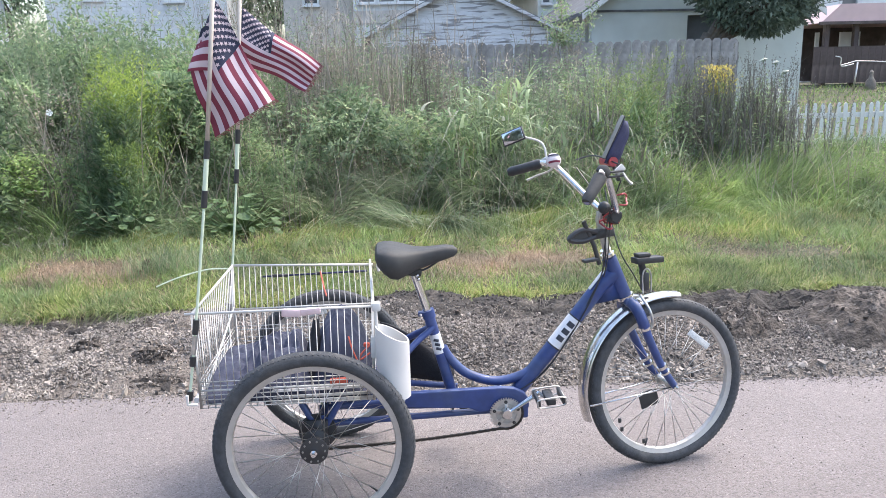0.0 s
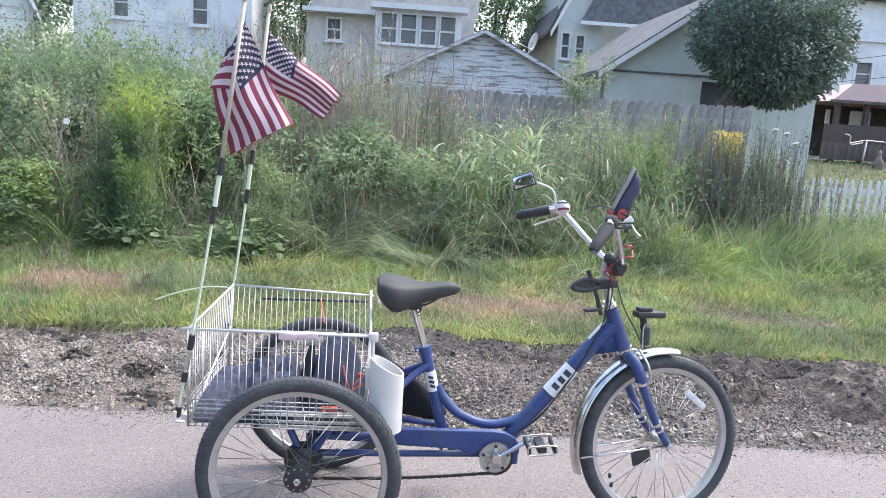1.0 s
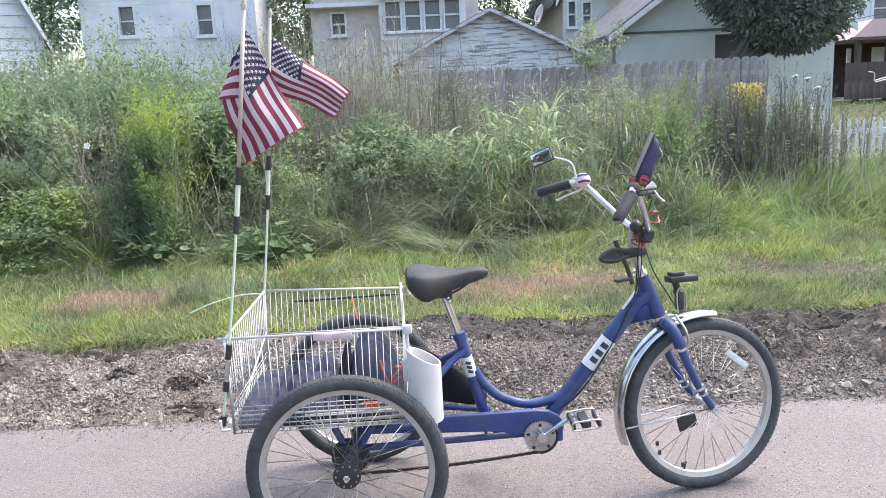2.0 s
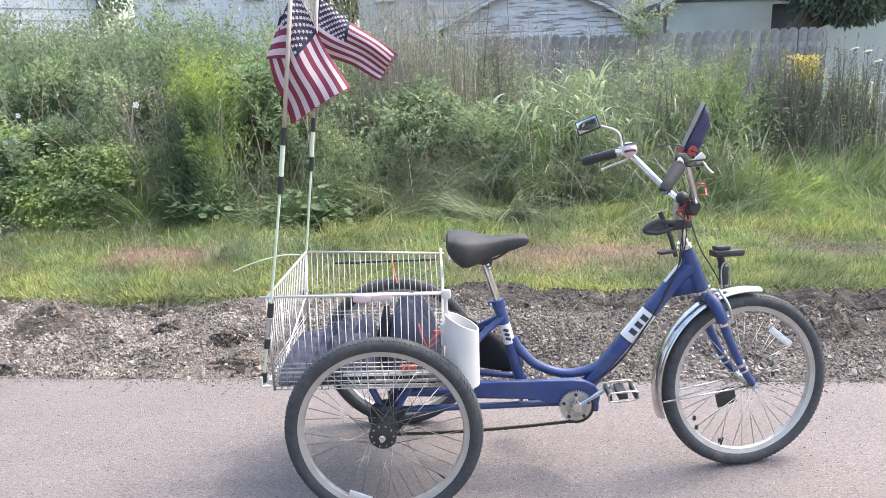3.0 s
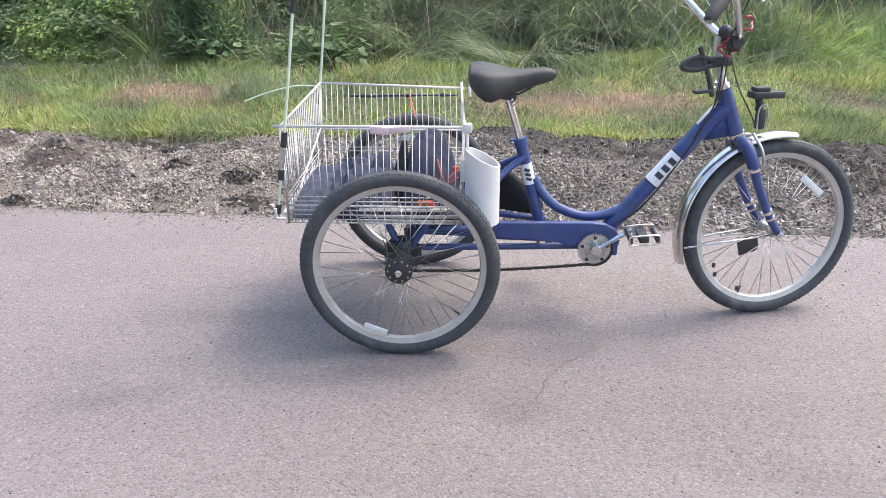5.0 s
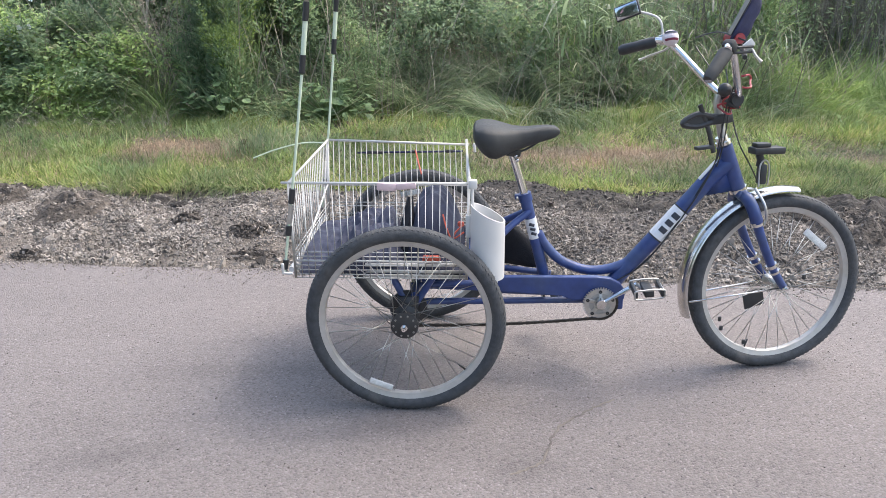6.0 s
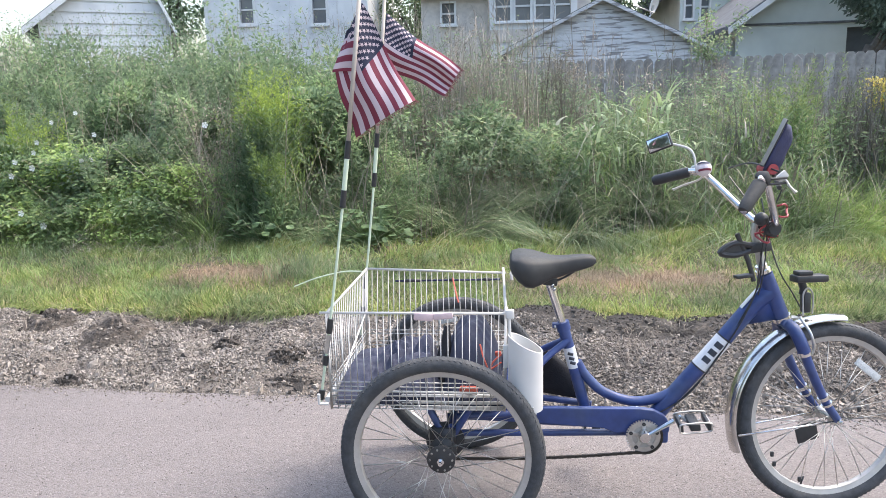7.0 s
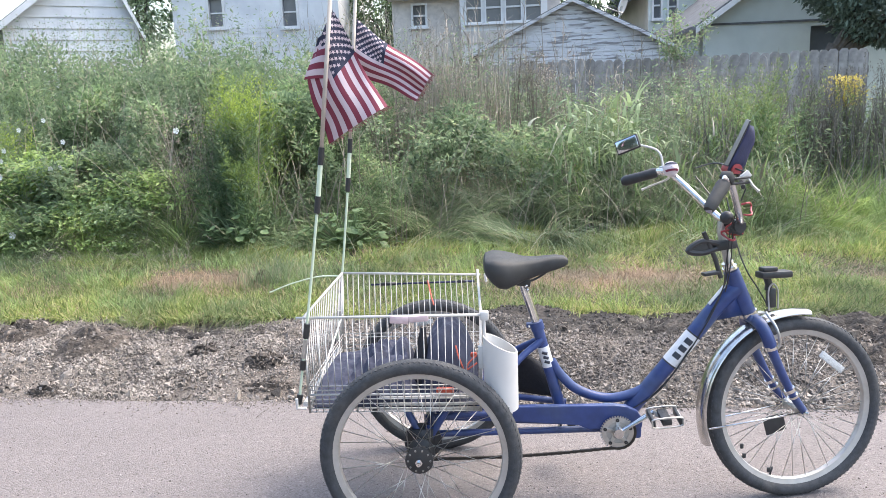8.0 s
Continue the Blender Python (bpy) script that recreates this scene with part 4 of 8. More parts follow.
chain_run((0.612, -0.092, 0.2035), (0.02, -0.235, 0.240))
wrap = Shape()
for k in range(14):
    a = radians(-98 + 10 * k)
    wrap.box((0.625 + 0.056 * math.cos(a), -0.092, 0.258 + 0.056 * math.sin(a)), (0.0085, 0.008 if k % 2 else 0.005, 0.0125), Matrix.Rotation(-a, 4, "Y"))
part("chain_wrap", wrap, M_CHAIN, trike, "chain running round the chainring", smooth=False)
chain_run((0.62, -0.050, 0.312), (0.18, -0.056, 0.330))
part("sprocket", Shape().lathe([(0.012, -0.002), (0.060, -0.002), (0.060, 0.002), (0.012, 0.002)], 36), M_BLACK, trike, "black drive sprocket", Matrix.Translation((0, -0.235, 0.302)))


def build_crank(sgn, tip, pedal_at):
    a = Vector((0.625, sgn * 0.108, 0.266))
    tip = Vector(tip)
    arm = part("crank_arm", Shape().tube([a, a.lerp(tip, 0.3), tip], [0.013, 0.0095, 0.011], 10, flat=0.75), M_CHROME, trike, "polished crank arm")
    part("crank_boss", Shape().lathe([(0.001, -0.014), (0.016, -0.014), (0.019, 0.0), (0.019, 0.016), (0.001, 0.016)], 18, False), M_CHROME, arm, "", Matrix.Translation(a))
    p = Vector(pedal_at)
    part("pedal_axle", Shape().tube([tip, p + Vector((0, sgn * 0.04, 0))], 0.006, 8), M_STEEL, arm)
    body = Shape().box((0, 0, 0), (0.03, 0.085, 0.022), None, 0.004)
    for dx in (-0.04, 0.04):
        body.box((dx, 0, 0), (0.010, 0.088, 0.024), None, 0.003)
    pm = Matrix.Translation(p) @ Matrix.Rotation(radians(-6), 4, "Y")
    pedal = part("pedal", body, M_BLACK, trike, "black pedal with silver cage", pm)
    for dy in (-0.044, 0.044):
        part("cage", Shape().tube(bend([(-0.046, dy, 0.0), (-0.038, dy, 0.014), (0.038, dy, 0.014), (0.046, dy, 0), (0.038, dy, -0.014), (-0.038, dy, -0.014), (-0.046, dy, 0)], 4), 0.003, 6), M_STEEL, pedal)
    part("pedal_reflector", Shape().box((0.046, 0, 0), (0.004, 0.05, 0.014), None, 0.001), M_REFLECT, pedal)


build_crank(-1, (0.735, -0.118, 0.340), (0.752, -0.185, 0.352))
build_crank(1, (0.515, 0.118, 0.192), (0.50, 0.185, 0.180))
part("kickstand", Shape().tube([(0.52, 0.03, 0.235), (0.55, 0.05, 0.222), (0.585, 0.055, 0.218)], 0.006, 8), M_STEEL, trike)

# black flap behind the seat tube
flap = Shape()
rows = []
for i in range(9):
    s = i / 8
    rows.append([(0.20 + 0.02 * math.sin(3 * t) + 0.245 * s, 0.12 - 0.04 * s + 0.015 * math.sin(5 * s + 3 * t), 0.32 + t * (0.215 - 0.16 * s ** 1.6)) for t in np.linspace(0, 1, 7)])
flap.grid(rows)
fl = part("splash_flap", flap, M_STRAP, trike, "black flexible flap behind the seat tube")
sd = fl.modifiers.new("thick", "SOLIDIFY")
sd.thickness = 0.006

# saddle and post
part("seat_post", Shape().tube([(0.325, 0, 0.75), (0.372, 0, 0.60)], 0.0135, 14), M_CHROME, trike, "chrome seat post")
sections = []
PROFILE = ((0.200, 0.050, 0.832, 0.80), (0.207, 0.085, 0.843, 0.783), (0.228, 0.106, 0.848, 0.757), (0.250, 0.112, 0.847, 0.740), (0.273, 0.108, 0.844, 0.736), (0.30, 0.090, 0.838, 0.746),
           (0.33, 0.062, 0.832, 0.758), (0.365, 0.046, 0.831, 0.768), (0.40, 0.038, 0.834, 0.780), (0.435, 0.033, 0.837, 0.790), (0.462, 0.027, 0.834, 0.799), (0.475, 0.014, 0.824, 0.810))
for x, w, zt, zb in PROFILE:
    row = []
    for k in range(20):
        a = 2 * math.pi * k / 20
        cy, sz = math.cos(a), math.sin(a)
        z = zt - (1 - max(0, sz) ** 0.5) * (zt - zb) * 0.45 if sz > 0 else zt - (zt - zb) * (0.45 + 0.55 * (-sz) ** 0.6)
        groove = -0.004 * math.exp(-(cy / 0.25) ** 2) if sz > 0 else 0
        row.append((x, w * math.copysign(abs(cy) ** 0.7, cy), z + groove))
    sections.append(row + [row[0]])
saddle = Shape().grid(sections)
saddle.f += [tuple(range(20)), tuple(range(len(PROFILE) * 21 - 21, len(PROFILE) * 21 - 1))[::-1]]
sad = part("saddle", saddle, M_SADDLE, trike, "wide black vinyl saddle")
for sgn in (-1, 1):
    part("saddle_rail", Shape().tube(bend([(0.25, sgn * 0.05, 0.785), (0.30, sgn * 0.024, 0.758), (0.36, sgn * 0.022, 0.76), (0.43, sgn * 0.012, 0.80)]), 0.0036, 8), M_BLACK, sad)
part("seat_post_clamp", Shape().box((0.328, 0, 0.752), (0.05, 0.055, 0.026), Matrix.Rotation(0.15, 4, "Y"), 0.006).box((0.322, 0, 0.775), (0.055, 0.05, 0.012), None, 0.003), M_BLACK, trike)
for k in range(2):
    part("clamp_nut", Shape().tube([(0.337 + 0.004 * k, -0.03, 0.742 - 0.013 * k), (0.337 + 0.004 * k, -0.018, 0.742 - 0.013 * k)], 0.006, 8), M_CHROME, trike)

# fork, fender and front fittings, turned with the bars
fork = part("fork_crown", Shape().box((1.062, 0, 0.612), (0.042, 0.07, 0.026), Matrix.Rotation(radians(24), 4, "Y"), 0.009), M_BLUE, trike, "", STEER)
for sgn in (-1, 1):
    leg = bend([(1.064, sgn * 0.016, 0.614), (1.072, sgn * 0.044, 0.600), (1.087, sgn * 0.06, 0.562), (1.115, sgn * 0.06, 0.49), (1.155, sgn * 0.058, 0.405), (1.19, sgn * 0.056, 0.345), (1.221, sgn * 0.056, 0.302)])
    rs = [0.0195 if i < 16 else 0.0168 - 0.00012 * i for i in range(len(leg))]
    part("fork_leg", Shape().tube(leg, rs, 14), M_BLUE, fork)
    for p, q in (((1.098, 0.06, 0.533), (1.103, 0.06, 0.520)), ((1.166, 0.058, 0.385), (1.172, 0.058, 0.375)), ((1.180, 0.057, 0.362), (1.184, 0.057, 0.355))):
        part("fork_band", Shape().tube([(p[0], sgn * p[1], p[2]), (q[0], sgn * q[1], q[2])], 0.0205 if p[0] < 1.15 else 0.0178, 14), M_CHROME, fork, "pale ring")
    part("front_axle_nut", Shape().lathe([(0.001, 0), (0.0095, 0), (0.0095, 0.009), (0.005, 0.009), (0.005, 0.018), (0.001, 0.018)], 8, False), M_CHROME, fork, "",
         Matrix.Translation((1.22, sgn * 0.066, 0.302)) @ Matrix.Rotation(0 if sgn > 0 else math.pi, 4, "Z"))
    part("brake_arm", Shape().tube(bend([(1.095, sgn * 0.05, 0.50), (1.125, sgn * 0.066, 0.53), (1.115, sgn * 0.07, 0.585), (1.10, sgn * 0.03, 0.635)]), 0.0046, 8), M_STEEL, fork, "dull metal brake arm")
    part("fender_stay", Shape().tube([(1.215, sgn * 0.048, 0.296), (0.905, sgn * 0.034, 0.262)], 0.0032, 8), M_CHROME, fork, "chrome fender stay")
for z0, z1, r in ((0.776, 0.786, 0.024), (0.786, 0.800, 0.019), (0.634, 0.622, 0.0290)):
    k = 0.421
    part("headset_ring", Shape().tube([(1.003 - (z0 - 0.757) * k, 0, z0), (1.003 - (z1 - 0.757) * k, 0, z1)], r, 18), M_CHROME, trike, "chrome headset ring", STEER)
fend = Shape()
arc = []
for k in range(12):
    a = math.pi * k / 11
    arc.append((0.318 + 0.014 * math.sin(a), 0.032 * math.cos(a)))
arc += [(r - 0.0022, y * 0.95) for r, y in arc[::-1]]
fender = part("fender", fend.lathe(arc, 40, True, radians(82), radians(198)), M_FENDER, trike, "polished front fender", STEER @ Matrix.Translation((1.215, 0, 0.302)))
part("fender_bracket", Shape().box((1.095, 0, 0.628), (0.03, 0.03, 0.006), None, 0.001).box((1.084, 0, 0.605), (0.006, 0.03, 0.05), None, 0.001), M_STEEL, trike, "", STEER)
part("stem", Shape().tube([(0.998, 0, 0.775), (0.985, 0, 0.81), (0.962, 0, 0.905), (0.968, 0, 0.93)], [0.0135, 0.0135, 0.0135, 0.015], 14), M_STEEL, trike, "dull silver handlebar stem", STEER)
clampm = Shape().tube([(0.965, 0, 0.925), (1.0, 0, 0.925)], 0.016, 14).tube([(1.002, -0.026, 0.925), (1.002, 0.026, 0.925)], 0.019, 16)
part("bar_clamp", clampm, M_BLACK, trike, "black handlebar clamp", STEER)
barpts = [(0.842, -0.285, 1.076), (0.862, -0.25, 1.090), (0.892, -0.215, 1.072), (0.975, -0.10, 0.957), (0.998, -0.05, 0.928), (1.002, 0, 0.924),
          (0.998, 0.05, 0.928), (0.975, 0.10, 0.957), (0.892, 0.215, 1.072), (0.862, 0.25, 1.090), (0.842, 0.285, 1.084)]
bars = part("handlebar", Shape().tube(bend(barpts, 6), 0.0115, 12), M_CHROME, trike, "tall swept chrome handlebar", BARS)
for sgn in (-1, 1):
    tip = Vector((0.782, -0.314, 1.001)) if sgn < 0 else Vector((0.742, 0.325, 1.055))
    root = Vector((0.845, -0.272, 1.070)) if sgn < 0 else Vector((0.852, 0.272, 1.086))
    part("bar_end", Shape().tube([root + Vector((0.02, -sgn * 0.012, 0.006)), tip], 0.0115, 10), M_CHROME, bars)
    d = (tip - root).normalized()
    gp = [root, root + d * 0.01, root + d * 0.07, tip - d * 0.012, tip]
    part("grip", Shape().tube(gp, [0.019, 0.0205, 0.0175, 0.0175, 0.013] if sgn < 0 else [0.0165, 0.0185, 0.0175, 0.0185, 0.013], 16), M_GRIP if sgn < 0 else M_BLACK, bars, "rubber grip")
    part("lever_mount", Shape().box(root - d * 0.022, (0.026, 0.034, 0.036), (d.to_track_quat("X", "Z").to_matrix().to_4x4()), 0.007), M_STEEL if sgn > 0 else M_GRIP, bars)
    if sgn < 0:
        lv = bend([root + Vector((0.045, 0.01, 0.010)), root + Vector((0.072, 0.01, 0.010)), root + Vector((0.084, 0.0, -0.010)), root + Vector((0.098, -0.006, -0.026))], 5)
        for dz in (-0.004, 0.010):
            part("lever_rod", Shape().tube([root + Vector((0.0, 0.0, dz)), root + Vector((0.078, 0.006, dz + 0.004))], 0.0034, 8), M_BLACK, bars)
        part("lever_paddle", Shape().box(root + Vector((0.068, 0.012, 0.018)), (0.03, 0.008, 0.022), Matrix.Rotation(-0.7, 4, "Y"), 0.003), M_WHITEWIRE, bars, "pale lever paddle")
    else:
        lv = bend([root - d * 0.02 + Vector((0.035, 0, -0.012)), root + d * 0.01 + Vector((0.045, 0.004, -0.026)), root + d * 0.05 + Vector((0.04, 0.012, -0.034)), root + d * 0.085 + Vector((0.035, 0.012, -0.042))], 5)
    part("brake_lever", Shape().tube(lv, [0.0052] * (len(lv) - 2) + [0.006, 0.0075], 10, flat=0.7), M_WHITEWIRE, bars, "pale brake lever")

# bell, mirror, tablet holder and clamps on the bars
bell = part("bell", Shape().lathe([(0.001, -0.022), (0.010, -0.021), (0.019, -0.016), (0.0255, -0.006), (0.027, 0.004), (0.026, 0.010), (0.001, 0.010)], 28, False), M_BELL, bars,
            "white bell with red stripes", Matrix.Translation((0.876, 0.205, 1.099)) @ Matrix.Rotation(radians(-24), 4, "X") @ Matrix.Rotation(radians(-12), 4, "Z"))
for zc in (-0.012, 0.013):
    rows = []
    for dz in (-0.0035, 0.0035):
        row = []
        for xx in np.linspace(-1, 1, 13):
            z = zc + dz
            half = math.sqrt(max(0.0, 0.0255 ** 2 - z * z)) * 0.93
            x = xx * half
            rr = math.hypot(x, z) / 0.027
            row.append((x, -0.0235 * math.sqrt(max(0, 1 - rr ** 2.2)) - 0.0012, z))
        rows.append(row)
    part("bell_stripe", Shape().grid(rows), M_FLAGRED if zc < 0.01 else M_FLAGBLUE, bell)
part("bell_base", Shape().tube([(0.872, 0.212, 1.108), (0.878, 0.232, 1.085)], 0.010, 10), M_BLACK, bars)
stalk = part("mirror_arm", Shape().tube(bend([(0.868, 0.258, 1.092), (0.868, 0.262, 1.120), (0.862, 0.268, 1.150), (0.848, 0.285, 1.168), (0.812, 0.31, 1.181), (0.798, 0.315, 1.183)]), 0.0042, 8), M_WHITEWIRE, bars,
             "pale bent mirror arm")
mm = look((0.762, 0.325, 1.187), (0.762 - 0.75, 0.325 - 1.0, 1.187 + 0.09)) @ Matrix.Rotation(radians(-20), 4, "Z")
part("mirror_shell", Shape().box((0, 0, 0.006), (0.088, 0.052, 0.013), None, 0.005), M_BLACK, stalk, "black mirror shell", mm)
part("mirror_face", Shape().box((0, 0, -0.0015), (0.078, 0.043, 0.004), None, 0.001), M_MIRROR, stalk, "small rectangular mirror", mm)
tilt = Matrix.Translation((1.0, -0.03, 1.180)) @ Matrix.Rotation(radians(-26), 4, "Z") @ Matrix.Rotation(radians(24), 4, "Y")
slab = part("tablet_holder", Shape().box((0, 0, 0), (0.014, 0.085, 0.150), None, 0.004), M_BLACK, bars, "black tablet in a tilted holder", tilt)
part("tablet_edge", Shape().box((-0.003, -0.0445, 0.0), (0.012, 0.005, 0.148), None, 0.0015), M_EDGE, slab, "pale grey edge")
cl = Shape()
cl.grid([[(0.008 + 0.042 * s * math.sin(math.pi * (0.10 + 0.70 * t)) * (1 + 0.12 * math.sin(9 * t)), -0.042 + 0.05 * s + 0.006 * math.sin(6 * t), 0.062 - 0.15 * t) for s in np.linspace(0, 1, 6)] for t in np.linspace(0, 1, 10)])
nv = part("navy_cover", cl, M_NAVY, slab, "navy fabric flap hanging behind")
nv.modifiers.new("thick", "SOLIDIFY").thickness = 0.003
part("holder_bracket", Shape().tube(bend([(1.0, -0.01, 1.11), (1.0, -0.03, 1.085), (0.985, -0.09, 1.06), (0.96, -0.15, 1.05)]), 0.007, 8).box((1.0, -0.012, 1.095), (0.04, 0.05, 0.03), None, 0.006), M_BLACK, bars)
part("red_band", Shape().tube([(0.985, -0.06, 1.1), (0.985, 0.02, 1.1)], 0.016, 12), M_REDCORD, bars, "red rubber band")
part("switch_box", Shape().box((0.99, -0.05, 0.918), (0.044, 0.034, 0.044), Matrix.Rotation(0.3, 4, "Y"), 0.007).tube([(0.99, -0.075, 0.922), (0.99, -0.03, 0.922)], 0.019, 12), M_BLACK, bars, "black switch box")
part("dark_knob", Shape().lathe([(0.001, -0.02), (0.012, -0.017), (0.0195, -0.008), (0.021, 0.002), (0.017, 0.012), (0.008, 0.018), (0.001, 0.019)], 18, False), M_BLACK, bars, "black rounded knob on the bars", Matrix.Translation((0.948, -0.07, 0.952)))
for k, (cx, cz, rr) in enumerate(((0.985, 0.915, 0.028), (1.02, 0.975, 0.026), (0.975, 0.895, 0.022))):
    pts = [(cx + rr * math.cos(a * 1.0) * (1 + 0.2 * math.sin(a * 3)), -0.045 + 0.02 * math.sin(2 * a + k), cz + rr * 0.75 * math.sin(a)) for a in np.linspace(0, 5.6 * math.pi, 46)]
    part("red_cord", Shape().tube(pts, 0.0032, 6), M_REDCORD, bars, "red cord looped round the bars")
cage = Shape().tube(bend([(0.955, -0.03, 0.845), (0.90, -0.03, 0.855), (0.855, -0.03, 0.828), (0.90, -0.03, 0.818), (0.95, -0.03, 0.83)], 5), 0.0095, 8)
cage.prism([(0.925, 0.850), (0.90, 0.855), (0.858, 0.831), (0.90, 0.819), (0.925, 0.824)], -0.034, -0.028)
cage.tube([(0.905, -0.035, 0.885), (0.945, -0.03, 0.80), (0.965, -0.03, 0.735)], 0.008, 8, flat=0.6).box((0.985, -0.005, 0.838), (0.075, 0.05, 0.03), Matrix.Rotation(-0.1, 4, "Y"), 0.006)
cage.box((0.93, -0.03, 0.752), (0.05, 0.03, 0.010), Matrix.Rotation(-0.1, 4, "Y"), 0.002)
part("clamp_bracket", cage, M_BLACK, trike, "black open clamp bracket on the stem", STEER @ Matrix.Translation((-0.018, 0, 0.02)))
lamp = Shape().box((1.145, 0.0, 0.752), (0.105, 0.05, 0.022), None, 0.005).box((1.125, 0, 0.770), (0.05, 0.035, 0.014), None, 0.004)
lamp.tube([(1.12, 0, 0.742), (1.128, 0, 0.72), (1.125, 0, 0.70)], 0.012, 10).box((1.135, 0, 0.675), (0.024, 0.03, 0.065), None, 0.006)
part("lamp_bracket", lamp, M_BLACK, trike, "black lamp holder above the fender", STEER)
part("lamp_loop", Shape().tube(bend([(1.122, -0.012, 0.635), (1.120, -0.012, 0.70), (1.135, -0.012, 0.722), (1.152, -0.012, 0.70), (1.152, -0.012, 0.640)]), 0.003, 6), M_STEEL, trike, "", STEER)
for pts, r in (([(1.0, -0.10, 1.05), (0.975, -0.06, 0.93), (0.971, -0.045, 0.845), (0.967, -0.04, 0.784), (0.962, -0.034, 0.717), (0.915, -0.029, 0.60), (0.83, -0.027, 0.455), (0.76, -0.027, 0.365), (0.67, -0.03, 0.305)], 0.0022),
               ([(0.93, 0.2, 1.06), (0.978, 0.05, 0.95), (0.977, -0.02, 0.836), (0.974, -0.03, 0.76), (0.958, -0.026, 0.70), (0.905, -0.024, 0.59), (0.82, -0.024, 0.44), (0.73, -0.024, 0.335)], 0.0022),
               ([(0.985, -0.04, 0.93), (0.984, -0.04, 0.836), (0.979, -0.04, 0.765), (0.972, -0.03, 0.71)], 0.002),
               ([(1.0, 0.08, 1.0), (1.012, 0.0, 0.86), (1.031, -0.04, 0.784), (1.07, -0.04, 0.721), (1.104, -0.035, 0.664)], 0.0024),
               ([(1.0, -0.08, 1.098), (0.955, 0.05, 1.115), (0.92, 0.17, 1.09)], 0.0026)):
    part("cable", Shape().tube(bend(pts, 7), r, 6), M_BLACK, trike, "black control cable")


# basket
X0, X1, YB, ZT, ZB = -0.345, 0.192, 0.264, 0.716, 0.412
F0, F1 = -0.329, 0.173
WIRES = {}


def wire(name, p, q, r, parent, sides=6):
    """A straight round wire from p to q."""
    if r not in WIRES:
        WIRES[r] = mesh_of(name, Shape().tube([(0, 0, 0), (1, 0, 0)], r, sides), M_WHITEWIRE)
    d = Vector(q) - Vector(p)
    return part(name, WIRES[r], None, parent, "", Matrix.Translation(p) @ d.to_track_quat("X", "Z").to_matrix().to_4x4() @ Matrix.Diagonal((d.length, 1, 1, 1)))


def rim_at(u, w):
    """A place on the basket's top: u from rear to front, w from near to far."""
    near_p, far_p = Vector((X0 + (X1 - X0) * u, -YB, ZT)), Vector((F0 + (F1 - F0) * u, YB, ZT + 0.017 * (1 - u)))
    return near_p.lerp(far_p, w)


def floor_at(u, w, z=ZB):
    """A place at height z on the basket's walls."""
    top = rim_at(u, w)
    return top.lerp(Vector((X0 + (X1 - X0) * u * 0.985, -YB + 2 * YB * w, ZB)), (top.z - z) / (top.z - ZB))


basket = part("basket", Shape().tube([rim_at(-0.04, 0), rim_at(1.02, 0)], 0.0042, 8), M_WHITEWIRE, trike, "white coated wire basket")
wire("top_rail", rim_at(-0.01, 1), rim_at(1.02, 1), 0.0042, basket, 8)
for u in (0, 1):
    wire("end_rail", rim_at(u, 0), rim_at(u, 1), 0.0042, basket, 8)
    for w in (0, 1):
        wire("corner_post", rim_at(u, w) + Vector((0, 0, 0.02 * u)), floor_at(u, w), 0.0042, basket, 8)
NX, NY = 25, 22
for i in range(1, NX):
    u = i / NX
    for w in (0, 1):
        wire("upright_wire", rim_at(u, w), floor_at(u, w), 0.0014, basket)
    wire("cross_wire", floor_at(u, 0), floor_at(u, 1), 0.0017, basket)
for j in range(1, NY):
    w = j / NY
    for u in (0, 1):
        wire("upright_wire", rim_at(u, w), floor_at(u, w), 0.0014, basket)
    if j % 2 == 0:
        wire("long_wire", floor_at(0, w) + Vector((0, 0, 0.003)), floor_at(1, w) + Vector((0, 0, 0.003)), 0.0017, basket)
for z in (0.498, 0.484, 0.455, 0.440, 0.425, 0.414):
    for w in (0, 1):
        wire("long_wire", floor_at(0, w, z), floor_at(1, w, z), 0.0017, basket)
    for u in (0, 1):
        wire("cross_wire", floor_at(u, 0, z), floor_at(u, 1, z), 0.0017, basket)
wire("mid_rail", floor_at(0, 1, 0.565), floor_at(1, 1, 0.565), 0.0035, basket, 8)
wire("mid_rail", floor_at(0, 0, 0.470), floor_at(1, 0, 0.468), 0.0035, basket, 8)
wire("mid_rail", floor_at(0, 0, 0.420), floor_at(0, 1, 0.575), 0.0035, basket, 8)
for sgn in (-1, 1):
    part("front_hook", Shape().box((X1 + 0.010, sgn * YB, ZT - 0.002), (0.026, 0.022, 0.028) if sgn < 0 else (0.012, 0.012, 0.014), None, 0.005).tube([(X1 + 0.008, sgn * YB - 0.004, 0.715), (X1 + 0.012, sgn * YB - 0.004, 0.52 if sgn < 0 else 0.69)], 0.005, 8), M_PVC, basket,
         "white plastic corner clip")
part("rail_tag", Shape().box((-0.052, -YB - 0.004, 0.706), (0.058, 0.009, 0.024), Matrix.Rotation(0.06, 4, "Y"), 0.004).box((0.006, -YB - 0.005, 0.709), (0.06, 0.010, 0.02), Matrix.Rotation(-0.08, 4, "Y"), 0.004), M_PINK, basket, "cloudy pinkish plastic tag on the rail")
for z, r in ((0.449, 0.0052), (0.426, 0.0056), (0.409, 0.0072)):
    part("floor_rod", Shape().tube([(-0.13, -YB + 0.02, z), (0.185, -YB + 0.018, z + 0.004)], r, 8), M_WHITEWIRE, basket, "thick white rod along the basket floor")
